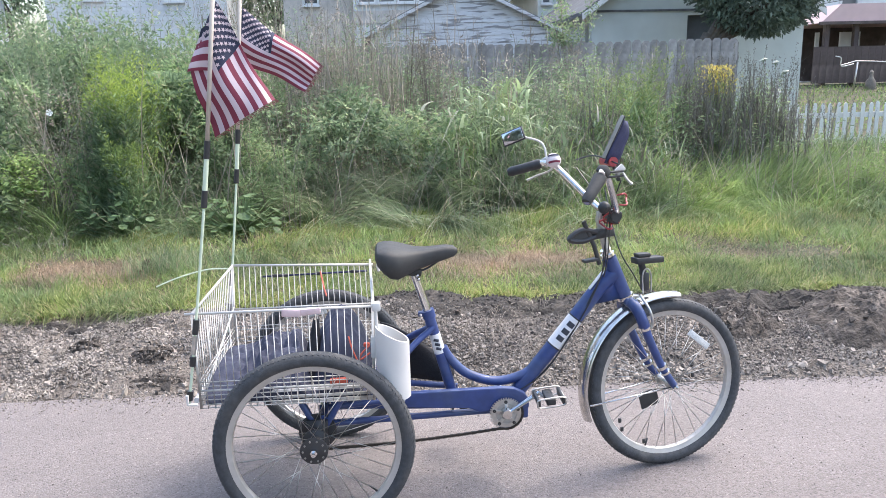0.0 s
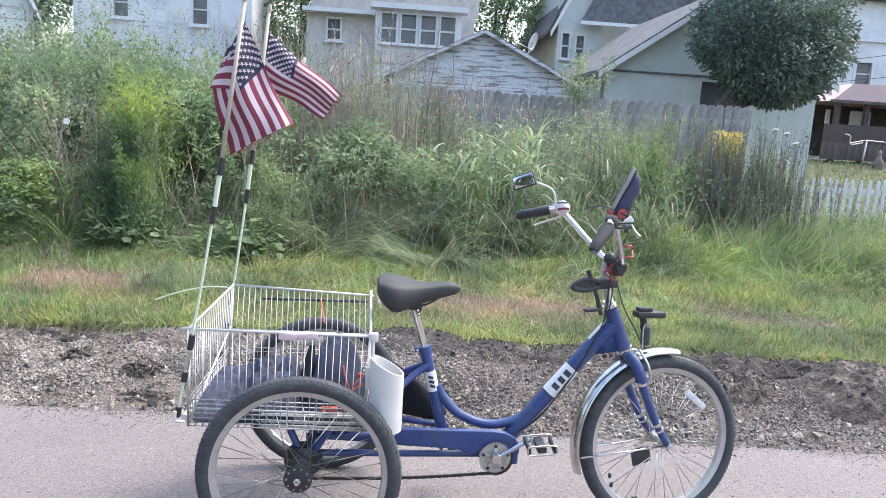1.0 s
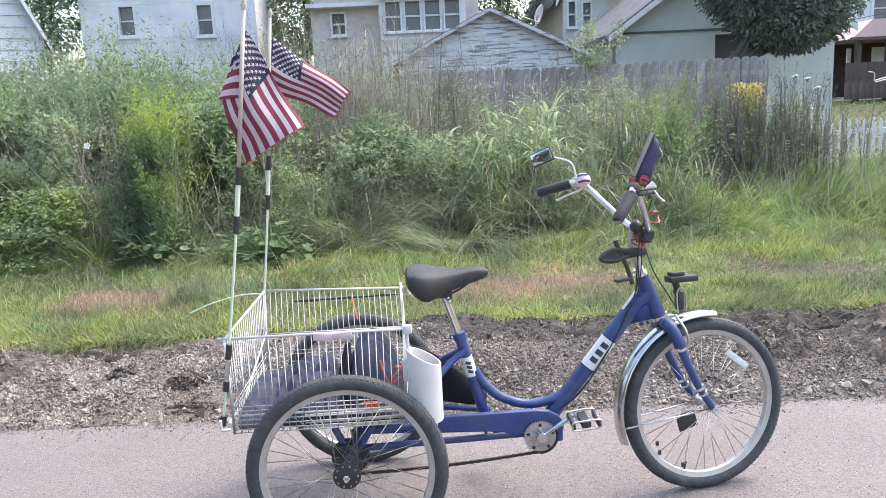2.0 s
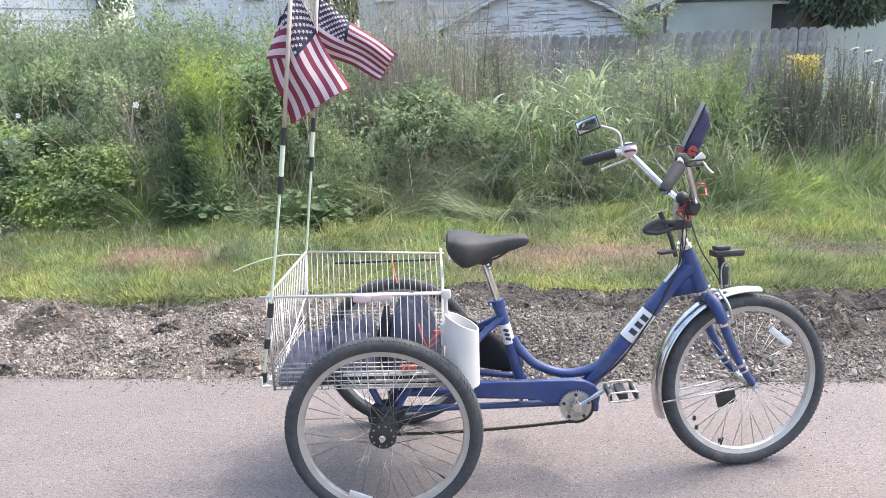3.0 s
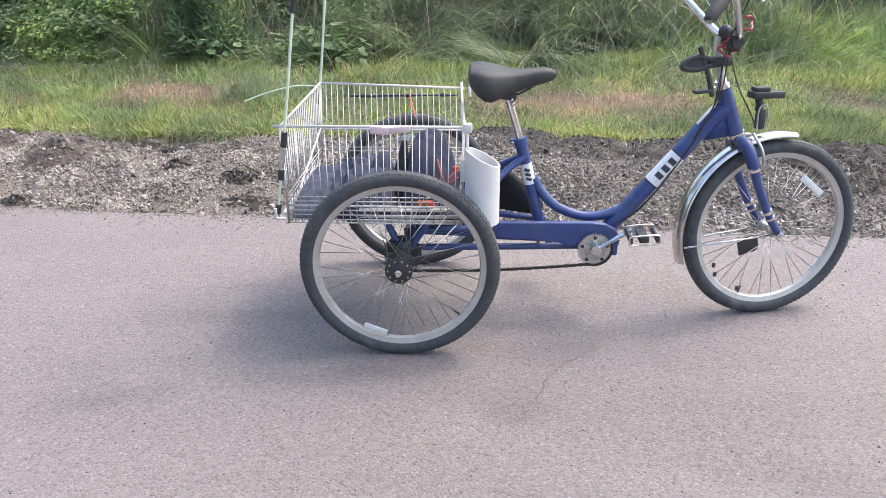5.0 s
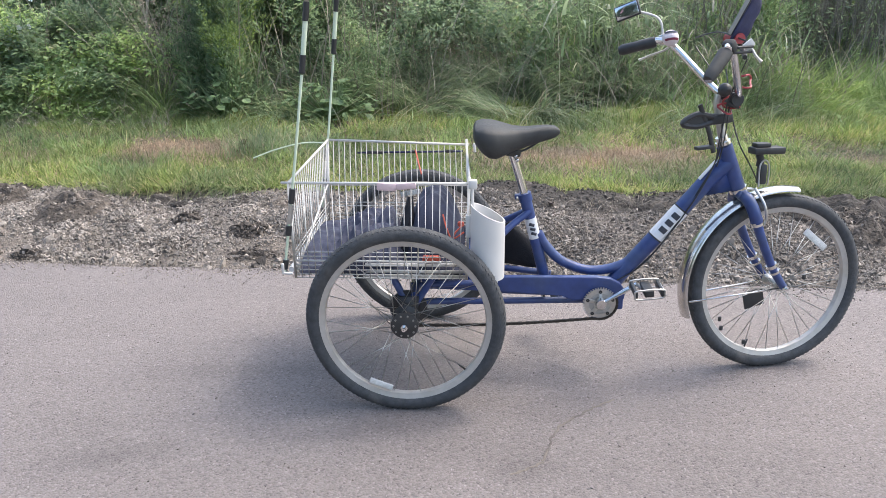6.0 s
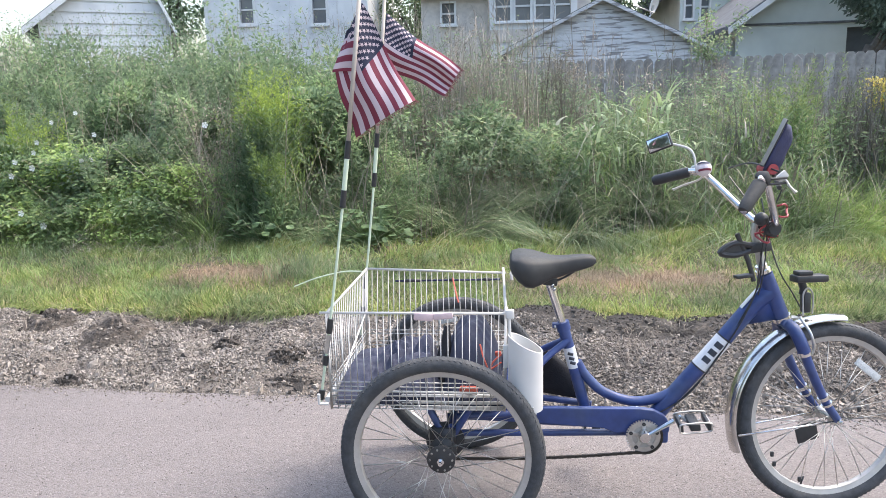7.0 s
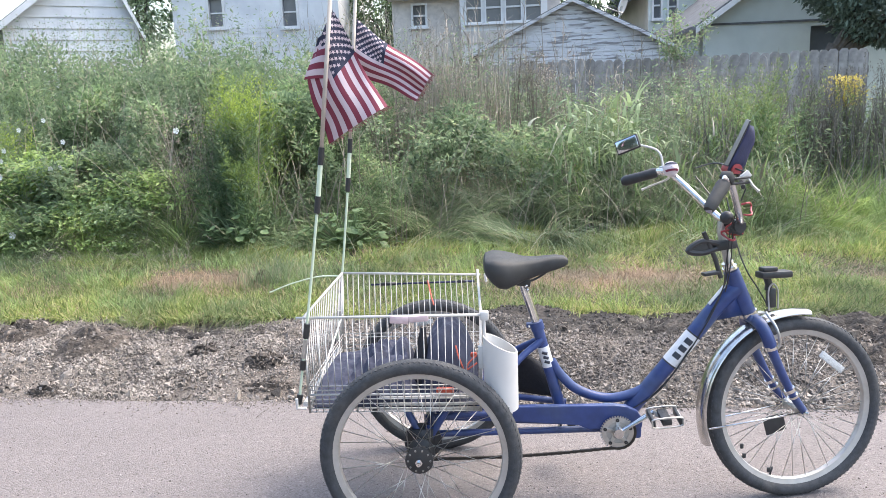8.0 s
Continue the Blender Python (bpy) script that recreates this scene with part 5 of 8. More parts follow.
part("rear_bar", Shape().tube([(X0 - 0.012, -YB, 0.440), (X0 - 0.012, YB, 0.440)], 0.009, 10), M_PVC, basket, "white bar along the rear")
part("rear_bolt", Shape().tube([(X0 - 0.03, -YB - 0.03, 0.47), (X0 - 0.03, -YB - 0.03, 0.44), (X0 - 0.005, -YB - 0.02, 0.435)], 0.005, 8), M_PVC, basket)
pipe = part("pipe_holder", Shape().lathe([(0.047, 0), (0.0515, 0), (0.0515, 0.19), (0.047, 0.19)], 36), M_PVC, trike, "short white plastic pipe with slanted open top")
for vtx in pipe.data.vertices:
    if vtx.co.y > 0.1:
        vtx.co.y += 0.012 - 0.52 * (vtx.co.x + 0.0)
pipe.matrix_basis = Matrix.Translation((0.247, -0.272, 0.428)) @ Matrix.Rotation(radians(90), 4, "X")
part("pipe_base", Shape().lathe([(0.001, 0.0), (0.047, 0.0), (0.047, 0.006), (0.001, 0.006)], 30, False), M_PVC, pipe)
part("pipe_foot", Shape().box((0.25, -0.25, 0.412), (0.06, 0.05, 0.026), Matrix.Rotation(0.2, 4, "Y"), 0.006), M_PVC, trike, "white plastic foot under the pipe")
part("pipe_screw", Shape().lathe([(0.001, 0), (0.004, 0), (0.001, 0.003)], 10, False), M_STEEL, pipe, "", Matrix.Translation((0.02, 0.02, 0.049)) @ Matrix.Rotation(radians(90), 4, "X"))
part("pipe_bracket", Shape().box((0.196, -0.262, 0.585), (0.03, 0.02, 0.07), None, 0.004), M_PVC, trike, "white bracket")

# bag in the basket
def bag_height(x, y):
    side = max(0.0, 1 - abs((y + 0.015) / 0.235) ** 3) ** 0.6
    ends = min(1.0, max(0.0, (x + 0.335) / 0.16)) ** 0.7
    body = (0.075 + 0.17 * max(0.0, x + 0.26)) * side * ends * (1 + 0.35 * noise.noise((x * 9, y * 6, 2.0))) * min(1.0, max(0.0, (0.05 - x) / 0.05)) ** 0.5 if x < 0.05 else 0.0
    dome = 0.215 * max(0.0, 1 - ((x - 0.075) / 0.09) ** 2) ** 0.5 * max(0.0, 1 - ((y + 0.02) / 0.19) ** 2) ** 0.5
    skirt = 0.05 * side * min(1.0, max(0.0, (0.165 - x) / 0.04))
    crease = (1 - abs(noise.noise((x * 22 + y * 9, y * 14 - x * 9, 4.0))) * 2.6) * 0.015 + (1 - abs(noise.noise((x * 12 - y * 15, y * 7, 8.0))) * 3) * 0.017
    fold = crease + noise.fractal((x * 16, y * 13, 1.0), 0.9, 2.0, 4) * 0.011
    mouth = 0.12 * math.exp(-(((x + 0.012 + 0.10 * (y + 0.2)) / 0.026) ** 2))
    return 0.419 + max(0.004, max(body, dome, skirt) + (fold * (0.55 if dome > body else 1.0) - mouth) * side * ends)


bg = Shape().grid([[(x, y, bag_height(x, y)) for x in np.linspace(-0.335, 0.172, 110)] for y in np.linspace(-0.25, 0.22, 84)])
bg.grid([[(x, y, 0.4185) for x in (-0.335, 0.172)] for y in (-0.25, 0.22)])
bag = tagged(part("bag", bg, M_BAG), "slumped slate-blue fabric bag in the wire basket", "bag")
def panel(off):
    """The dark gap of the bag's mouth as a black sheet: a drooping wedge, wider below."""
    return [[(-0.001 - 0.018 * t + u * (0.009 + 0.031 * t), -0.075 - 0.055 * t - 0.012 * (1 - u * u) + off + 0.004 * math.sin(9 * t + 4 * u), 0.622 - 0.19 * t) for u in np.linspace(-1, 1, 9)] for t in np.linspace(0, 1, 14)]


# black cloth sheet put where the bag's open mouth is dark
part("strap", Shape().grid(panel(0.0)).grid(panel(0.006)), M_STRAP, bag, "black sheet for the dark gap of the bag's mouth")
cord = thing("bungee_cord", "orange bungee cords hooked over the basket rail", "bungee cord")
for pts in ([(-0.012, 0.268, 0.695), (-0.004, 0.22, 0.69), (0.014, 0.10, 0.682), (0.025, 0.06, 0.66)], [(0.11, -0.20, 0.60), (0.122, -0.225, 0.565), (0.14, -0.235, 0.52)],
            [(0.175, -0.22, 0.575), (0.15, -0.235, 0.555), (0.145, -0.235, 0.535), (0.175, -0.22, 0.55)]):
    part("cord", Shape().tube(bend(pts, 6), 0.0027, 8), M_ORANGE, cord)
part("orange_hook", Shape().box((0.165, -0.2, 0.57), (0.02, 0.014, 0.016), None, 0.005), M_ORANGE, cord)
part("orange_strap_end", Shape().box((0.075, -0.238, 0.468), (0.055, 0.02, 0.022), None, 0.006), M_ORANGE, cord)
prod = thing("rod", "thin dark blue rod tied along the basket rail", "rod")
part("shaft", Shape().tube([(-0.225, YB + 0.008, 0.684), (0.16, YB + 0.008, 0.690)], 0.0036, 8), M_NAVY, prod)
for a, c in ((-0.19, -0.13), (-0.03, -0.01), (0.10, 0.125)):
    part("tape", Shape().tube([(a, YB + 0.008, 0.6845 + (a + 0.225) * 0.0156), (c, YB + 0.008, 0.6845 + (c + 0.225) * 0.0156)], 0.0062, 8), M_BLACK, prod)
tie = thing("cable_tie", "long pale cable tie tail bent from the basket corner", "cable tie")
part("tail", Shape().tube(bend([(-0.335, 0.264, 0.722), (-0.42, 0.262, 0.722), (-0.52, 0.25, 0.700), (-0.60, 0.235, 0.672)], 6), 0.0026, 6), M_ROD, tie)


# flags
def build_flag(y, base, top, corners, phase, label):
    """A rod with taped joints and a stick, and a limp striped cloth; corners in (x, z): top hoist, top fly, low fly, low hoist."""
    flag = thing("flag", label, "flag", "flags on the basket")
    base, top = Vector(base), Vector(top)

    def at(s):
        return base.lerp(top, s) + Vector((0.010 * math.sin(math.pi * s), 0, 0))
    z = lambda h: (h - base.z) / (top.z - base.z)
    part("rod", Shape().tube([at(0), at(z(0.8)), at(z(1.03))], 0.0042, 8), M_ROD, flag, "thin pale green fibreglass rod")
    part("sleeve", Shape().tube([at(z(1.08)), at(z(1.18))], 0.0072, 10), M_ROD, flag, "pale tube joint")
    for a, c in ((1.035, 1.085), (1.175, 1.225)):
        part("tape", Shape().tube([at(z(a)), at(z(c))], 0.0088, 10), M_BLACK, flag, "black tape wrap")
    for a, c in ((0.445, 0.475), (0.555, 0.585), (0.655, 0.700)):
        part("rail_tape", Shape().tube([at(z(a)), at(z(c))], 0.0095, 10), M_BLACK, flag, "black tape holding the rod to the basket")
    part("clamp_tube", Shape().tube([at(z(0.592)), at(z(0.65))], 0.0075, 10), M_STEEL, flag, "dull silver tube round the rod")
    part("stick", Shape().tube([at(z(1.22)), at(1.0)], 0.0062, 8), M_WOODPOLE, flag, "pale wooden flag stick")
    part("finial", Shape().tube([at(1.0), at(1.0) + Vector((0.002, 0, 0.012)), at(1.0) + Vector((0.004, 0, 0.03))], [0.006, 0.0095, 0.003], 10), M_WOODPOLE, flag)
    a, b, c, d = (Vector((p[0], y, p[1])) for p in corners)
    NU, NV = 36, 39

    def cloth(u, v):
        p = a.lerp(b, u).lerp(d.lerp(c, u), v ** (1.25 if y < 0 else 1.1))
        fold = 0.015 * math.sin(5.5 * v + 2.2 * u + phase) * (0.25 + 0.75 * u) + 0.006 * math.sin(11 * v - 4 * u + phase * 2)
        back = -0.02 * math.sin(math.pi * v)
        drop = 0.004 * math.sin(7 * u + phase + 2 * v)
        return p + Vector((drop * 0.6, fold + back + 0.040, drop))
    sh = Shape().grid([[cloth(i / NU, j / NV) for i in range(NU + 1)] for j in range(NV + 1)])
    me = bpy.data.meshes.new("cloth")
    me.from_pydata(sh.v, [], sh.f)
    for mt in (M_FLAGRED, M_FLAGWHITE, M_FLAGBLUE):
        me.materials.append(mt)
    for k, poly in enumerate(me.polygons):
        i, j = k % NU, k // NU
        poly.material_index = 2 if i < NU * 0.4 and j < 21 else (j // 3) % 2
        poly.use_smooth = True
    cl = part("cloth", me, None, flag, "faded striped cloth with a starred corner")
    for r in range(9):
        for q in range(6 if r % 2 == 0 else 5):
            u, v = 0.4 * (q + (0.5 if r % 2 == 0 else 1.0)) / 6, 21 / 39 * (r + 0.5) / 9
            p = cloth(u, v)
            du, dv = cloth(u + 0.01, v) - p, cloth(u, v + 0.01) - p
            nrm = du.cross(dv).normalized()
            du, dv = du.normalized(), nrm.cross(du.normalized())
            rim = [(du * math.sin(k * math.pi / 5) + dv * math.cos(k * math.pi / 5)) * (0.0066 if k % 2 == 0 else 0.0028) for k in range(10)]
            star = Shape().add([p + nrm * 0.0015 + e for e in rim] + [p - nrm * 0.0015 + e for e in rim],
                               [tuple(range(10)), tuple(range(10, 20))[::-1]] + [(k, 10 + k, 10 + (k + 1) % 10, (k + 1) % 10) for k in range(10)])
            part("star", star, M_FLAGWHITE, cl, smooth=False)
    if y < 0:
        # the hoist side, folded back over itself
        rows = []
        for j in range(15):
            w = j / 14
            left, right = Vector((-0.246, y + 0.028, 1.530)).lerp(Vector((-0.292, y + 0.024, 1.416)), w), Vector((-0.208, y + 0.020, 1.548)).lerp(Vector((-0.212, y + 0.012, 1.414)), w)
            rows.append([left.lerp(right, i / 8) + Vector((0, 0.006 * math.sin(5 * w + i * 0.5), 0.004 * math.sin(math.pi * i / 8))) for i in range(9)])
        fold_me = bpy.data.meshes.new("folded_edge")
        fs = Shape().grid(rows)
        fold_me.from_pydata(fs.v, [], fs.f)
        for mt in (M_FLAGRED, M_FLAGWHITE, M_FLAGBLUE):
            fold_me.materials.append(mt)
        for k, poly in enumerate(fold_me.polygons):
            j = k // 8
            poly.material_index = 2 if j < 3 else 1 - ((j - 3) // 2) % 2
            poly.use_smooth = True
        part("folded_edge", fold_me, None, cl, "cloth folded back along the stick")
    fringe = Shape()
    for k in range(60):
        v = k / 59
        p = cloth(1, v)
        fringe.tube([p, p + Vector((0.006 + 0.008 * random.random(), 0.004 * random.random(), -0.012 * random.random()))], 0.0006, 3)
    part("frayed_edge", fringe, M_FLAGRED, cl)


build_flag(-0.27, (-0.378, -0.27, 0.43), (-0.195, -0.27, 1.655), ((-0.204, 1.604), (-0.062, 1.330), (-0.242, 1.230), (-0.288, 1.412)), 0.4,
           "faded stars and stripes flag on a taped rod")
build_flag(0.27, (-0.373, 0.275, 0.43), (-0.222, 0.27, 1.70), ((-0.228, 1.636), (0.032, 1.440), (-0.028, 1.352), (-0.245, 1.455)), 2.1,
           "frayed stars and stripes flag flying from a taped rod")


# ---- fences and buildings behind ----
def wall_sheet(x0, x1, z0, z1, y, thick, holes=()):
    """A wall in the xz plane, front at y, with rectangular holes (x0, x1, z0, z1) through it."""
    xs = sorted({x0, x1, *(h[0] for h in holes), *(h[1] for h in holes)})
    zs = sorted({z0, z1, *(h[2] for h in holes), *(h[3] for h in holes)})
    s = Shape()
    for a, b in zip(xs, xs[1:]):
        for c, d in zip(zs, zs[1:]):
            if not any(h[0] <= a and b <= h[1] and h[2] <= c and d <= h[3] for h in holes):
                s.box(((a + b) / 2, y + thick / 2, (c + d) / 2), (b - a, thick, d - c))
    spots, index, count = {}, [], {}
    for p in s.v:
        index.append(spots.setdefault(tuple(round(q, 4) for q in p), len(spots)))
    faces = [tuple(index[i] for i in f) for f in s.f]
    for f in faces:
        count[frozenset(f)] = count.get(frozenset(f), 0) + 1
    one = Shape()
    return one.add(list(spots), [f for f in faces if count[frozenset(f)] == 1])


def build_window(house, x0, x1, z0, z1, y, trim=0.07, rails=1, posts=0):
    w = part("window", Shape().box(((x0 + x1) / 2, y + 0.10, (z0 + z1) / 2), (x1 - x0, 0.012, z1 - z0)), M_GLASS, house, "dark sash window", smooth=False)
    f = Shape()
    for a, b, c, d in ((x0 - trim, x0, z0 - trim, z1 + trim), (x1, x1 + trim, z0 - trim, z1 + trim), (x0, x1, z1, z1 + trim), (x0, x1, z0 - trim, z0)):
        f.box(((a + b) / 2, y - 0.01, (c + d) / 2), (b - a, 0.06, d - c))
    part("window_frame", f, M_TRIM, w, "painted window casing", smooth=False)
    for k in range(rails):
        z = z0 + (z1 - z0) * (k + 1) / (rails + 1)
        part("sash_rail", Shape().box(((x0 + x1) / 2, y + 0.07, z), (x1 - x0, 0.04, 0.045)), M_TRIM, w, smooth=False)
    for k in range(posts):
        x = x0 + (x1 - x0) * (k + 1) / (posts + 1)
        part("sash_post", Shape().box((x, y + 0.07, (z0 + z1) / 2), (0.04, 0.04, z1 - z0)), M_TRIM, w, smooth=False)
    part("sill", Shape().box(((x0 + x1) / 2, y - 0.05, z0 - trim - 0.02), (x1 - x0 + 2 * trim + 0.06, 0.12, 0.04)), M_TRIM, w, smooth=False)


def slab(p0, p1, y0, y1, thick):
    """A roof plane between two (x, z), from y0 to y1."""
    (xa, za), (xb, zb) = p0, p1
    return Shape().prism([(xa, za), (xb, zb), (xb, zb + thick), (xa, za + thick)], y0, y1)


def gable_boards(house, x0, x1, zb, ze, xa, za, y, step, mat, lap=0.012):
    """Lapped boards across a gable end, each one cut to the slope."""
    z = zb
    while z < za - 0.04:
        t = min(z + step, za - 0.01)

        def span(h):
            if h <= ze:
                return x0, x1
            k = (h - ze) / (za - ze)
            return x0 + (xa - x0) * k, x1 + (xa - x1) * k
        (a0, a1), (b0, b1) = span(z), span(t)
        s = Shape().add([(a0, y - lap, z), (a1, y - lap, z), (b1, y - 0.002, t), (b0, y - 0.002, t), (a0, y + 0.02, z), (a1, y + 0.02, z), (b1, y + 0.02, t), (b0, y + 0.02, t)],
                        [(0, 1, 2, 3), (7, 6, 5, 4), (0, 4, 5, 1), (3, 2, 6, 7), (0, 3, 7, 4), (1, 5, 6, 2)])
        part("clapboard", s, mat, house, smooth=False)
        z = t


def build_board_fence():
    fence = thing("board_fence", "weathered grey dog-eared board fence behind the weeds", "fence")
    w, h = 0.138, 1.74
    board = mesh_of("board", Shape().prism([(-w / 2, 0), (w / 2, 0), (w / 2, h - 0.04), (w / 2 - 0.035, h), (-w / 2 + 0.035, h), (-w / 2, h - 0.04)], -0.009, 0.009), M_FENCE, False)
    rnd = random.Random(4)
    x, k = -2.2, 0
    while x < 5.72:
        m = Matrix.Translation((x, 9.0 + rnd.uniform(-0.006, 0.006), 0.16 + rnd.uniform(-0.015, 0.02))) @ Matrix.Rotation(rnd.uniform(-0.008, 0.008), 4, "Y")
        part("board", board, None, fence, "", m)
        x += 0.1400
    for z in (0.45, 1.05, 1.62):
        part("rail", Shape().box((1.75, 9.03, z), (7.95, 0.038, 0.088)), M_FENCE, fence, smooth=False)
    post = mesh_of("post", Shape().box((0, 9.075, 0.98), (0.09, 0.09, 1.75)), M_FENCE, False)
    for x in (-2.1, 0.3, 2.7, 5.1, 5.68):
        part("post", post, None, fence, "", Matrix.Translation((x, 0, 0)))


def build_picket_fence():
    fence = thing("picket_fence", "white painted wooden picket fence with rounded tips", "fence")
    out = [(-0.029, 0.1), (0.029, 0.1), (0.029, 0.83)] + [(0.029 * math.cos(a), 0.85 + 0.065 * math.sin(a)) for a in np.linspace(0.2, math.pi - 0.2, 7)] + [(-0.029, 0.83)]
    picket = mesh_of("picket", Shape().prism(out, -0.009, 0.009), M_PICKET, False)
    rnd = random.Random(9)
    for k in range(46):
        part("picket", picket, None, fence, "", Matrix.Translation((5.45 + 0.127 * k, 8.5, rnd.uniform(-0.012, 0.012))) @ Matrix.Rotation(rnd.uniform(-0.02, 0.02), 4, "Y"))
    for z in (0.34, 0.725):
        part("rail", Shape().box((8.3, 8.53, z), (5.8, 0.036, 0.075)), M_PICKET, fence, smooth=False)
    for x in (6.15, 8.4, 10.6):
        p = part("post", Shape().box((x, 8.58, 0.56), (0.09, 0.09, 0.95), None, 0.006), M_PICKET, fence, smooth=False)
        part("post_cap", Shape().lathe([(0.001, 0.13), (0.03, 0.12), (0.055, 0.08), (0.055, 0.05), (0.035, 0.02), (0.04, 0), (0.001, 0)], 14, False), M_PICKET, p, "turned post finial",
             Matrix.Translation((x, 8.58, 1.03)) @ Matrix.Rotation(radians(90), 4, "X"))


def build_garage():
    g = thing("garage", "small garage with peeling white clapboard gable", "garage")
    x0, x1, xa, ze, za, y = 0.02, 3.56, 1.77, 2.27, 3.13, 12.0
    part("wall", Shape().prism([(x0, 0.4), (x1, 0.4), (x1, ze), (xa, za), (x0, ze)], y + 0.02, y + 5.5), M_PEEL, g, smooth=False)
    gable_boards(g, x0, x1, 0.9, ze, xa, za, y, 0.118, M_PEEL)
    for e, sx in (((x0 - 0.2, ze - 0.1), 1), ((x1 + 0.2, ze - 0.1), -1)):
        r = part("roof", slab(e, (xa, za + 0.0), y - 0.16, y + 5.7, 0.05), M_SHINGLE, g, "grey shingle roof", smooth=False)
        part("rake_board", slab((e[0], e[1] - 0.03), (xa, za - 0.03), y - 0.17, y - 0.14, 0.065), M_PEEL, r, smooth=False)
    dish = thing("satellite_dish", "pale grey satellite dish on the garage roof", "satellite dish")
    dm = Matrix.Translation((2.78, 12.5, 3.08)) @ Matrix.Rotation(radians(62), 4, "Z") @ Matrix.Rotation(radians(20), 4, "X")
    part("reflector_dish", Shape().lathe([(0.001, 0.03), (0.08, 0.02), (0.16, -0.005), (0.19, -0.025), (0.19, -0.018), (0.16, 0.005), (0.08, 0.03), (0.001, 0.04)], 28, False), M_TRIM, dish, "", dm)
    part("mast", Shape().tube([(2.62, 12.5, 2.72), (2.74, 12.53, 2.88), (2.79, 12.53, 3.06)], 0.02, 8), M_STEEL, dish)
    part("feed_arm", Shape().tube([(2.79, 12.48, 2.92), (2.55, 12.30, 2.98), (2.38, 12.2, 3.03)], 0.014, 8), M_STEEL, dish)


def build_cream_house():
    h = thing("house", "weathered cream two-storey house with a glazed porch", "house")
    y = 17.0
    holes = [(-1.67, -1.36, 3.33, 3.82)]
    part("wall", wall_sheet(-2.2, -0.5, 0.6, 3.98, y, 0.25, holes), M_CREAM, h, smooth=False)
    for a in holes:
        build_window(h, *a, y, 0.05)
    part("back_wall", Shape().box((0, y + 4, 3.2), (4.2, 6.5, 5.2)), M_CREAM, h, smooth=False)
    part("eave", Shape().box((-1.38, y - 0.12, 4.0), (1.8, 0.4, 0.10)), M_TRIM, h, smooth=False)
    bays = [(-0.31 + 0.49 * k, 0.05 + 0.49 * k, 3.31, 4.0) for k in range(4)]
    part("porch_wall", wall_sheet(-0.46, 1.68, 1.0, 4.12, y - 0.35, 0.2, bays), M_TRIM, h, smooth=False)
    for b in bays:
        build_window(h, *b, y - 0.35, 0.035)
    part("porch_roof", Shape().box((0.61, y - 0.3, 4.17), (2.4, 0.55, 0.13)), M_TRIM, h, smooth=False)
    part("porch_skirt", Shape().box((0.61, y - 0.37, 2.95), (2.16, 0.05, 0.30)), M_CREAM, h, smooth=False)
    part("upper_wall", Shape().box((0.0, y + 0.9, 4.9), (4.4, 0.2, 1.4)), M_CREAM, h, smooth=False)
    part("roof", slab((-2.5, 5.6), (2.5, 5.62), y + 0.5, y + 6.5, 0.2), M_SHINGLE, h, smooth=False)


def build_white_house():
    h = thing("house", "white sided house with dark sash windows", "house")
    y = 22.0
    holes = [(-8.78, -8.34, 4.10, 4.95), (-6.36, -5.92, 4.02, 4.9)]
    part("wall", wall_sheet(-10.0, -4.55, 1.0, 6.6, y, 0.25, holes), M_WHITEWALL, h, smooth=False)
    for a in holes:
        build_window(h, *a, y, 0.08)
    part("side_wall", Shape().box((-7.27, y + 4, 3.8), (5.4, 7.4, 5.6)), M_WHITEWALL, h, smooth=False)
    part("roof", Shape().prism([(-10.4, 6.5), (-4.2, 6.5), (-7.3, 8.6)], y - 0.3, y + 8), M_SHINGLE, h, smooth=False)
    for k in range(38):
        if not 20 < k < 27:
            part("siding_board", Shape().box((-7.275, y - 0.004, 1.1 + 0.145 * k), (5.45, 0.012, 0.012)), M_TRIM, h, smooth=False)


def build_left_garage():
    g = thing("garage", "bright white sided garage with a grey roof", "garage")
    x0, x1, xa, ze, za, y = 0.0, 2.65, 1.95, 3.3, 4.85, 0.0
    g.matrix_basis = Matrix.Translation((-9.9, 13.0, 0)) @ Matrix.Rotation(radians(30), 4, "Z")
    part("wall", Shape().prism([(x0, 0.4), (x1, 0.4), (x1, ze), (xa, za), (x0, ze)], y + 0.02, y + 5), M_WHITEWALL, g, smooth=False)
    gable_boards(g, x0, x1, 0.9, ze, xa, za, y, 0.235, M_WHITEWALL, 0.03)
    for e in ((x0 - 0.3, ze - 0.238), (x1 + 0.12, ze - 0.266)):
        r = part("roof", slab(e, (xa, za + 0.02), y - 0.25, y + 5.3, 0.07), M_SHINGLE, g, "grey shingle roof", smooth=False)
        part("rake_board", slab((e[0], e[1] - 0.10), (xa, za - 0.08), y - 0.27, y - 0.235, 0.15), M_WHITEWALL, r, smooth=False)


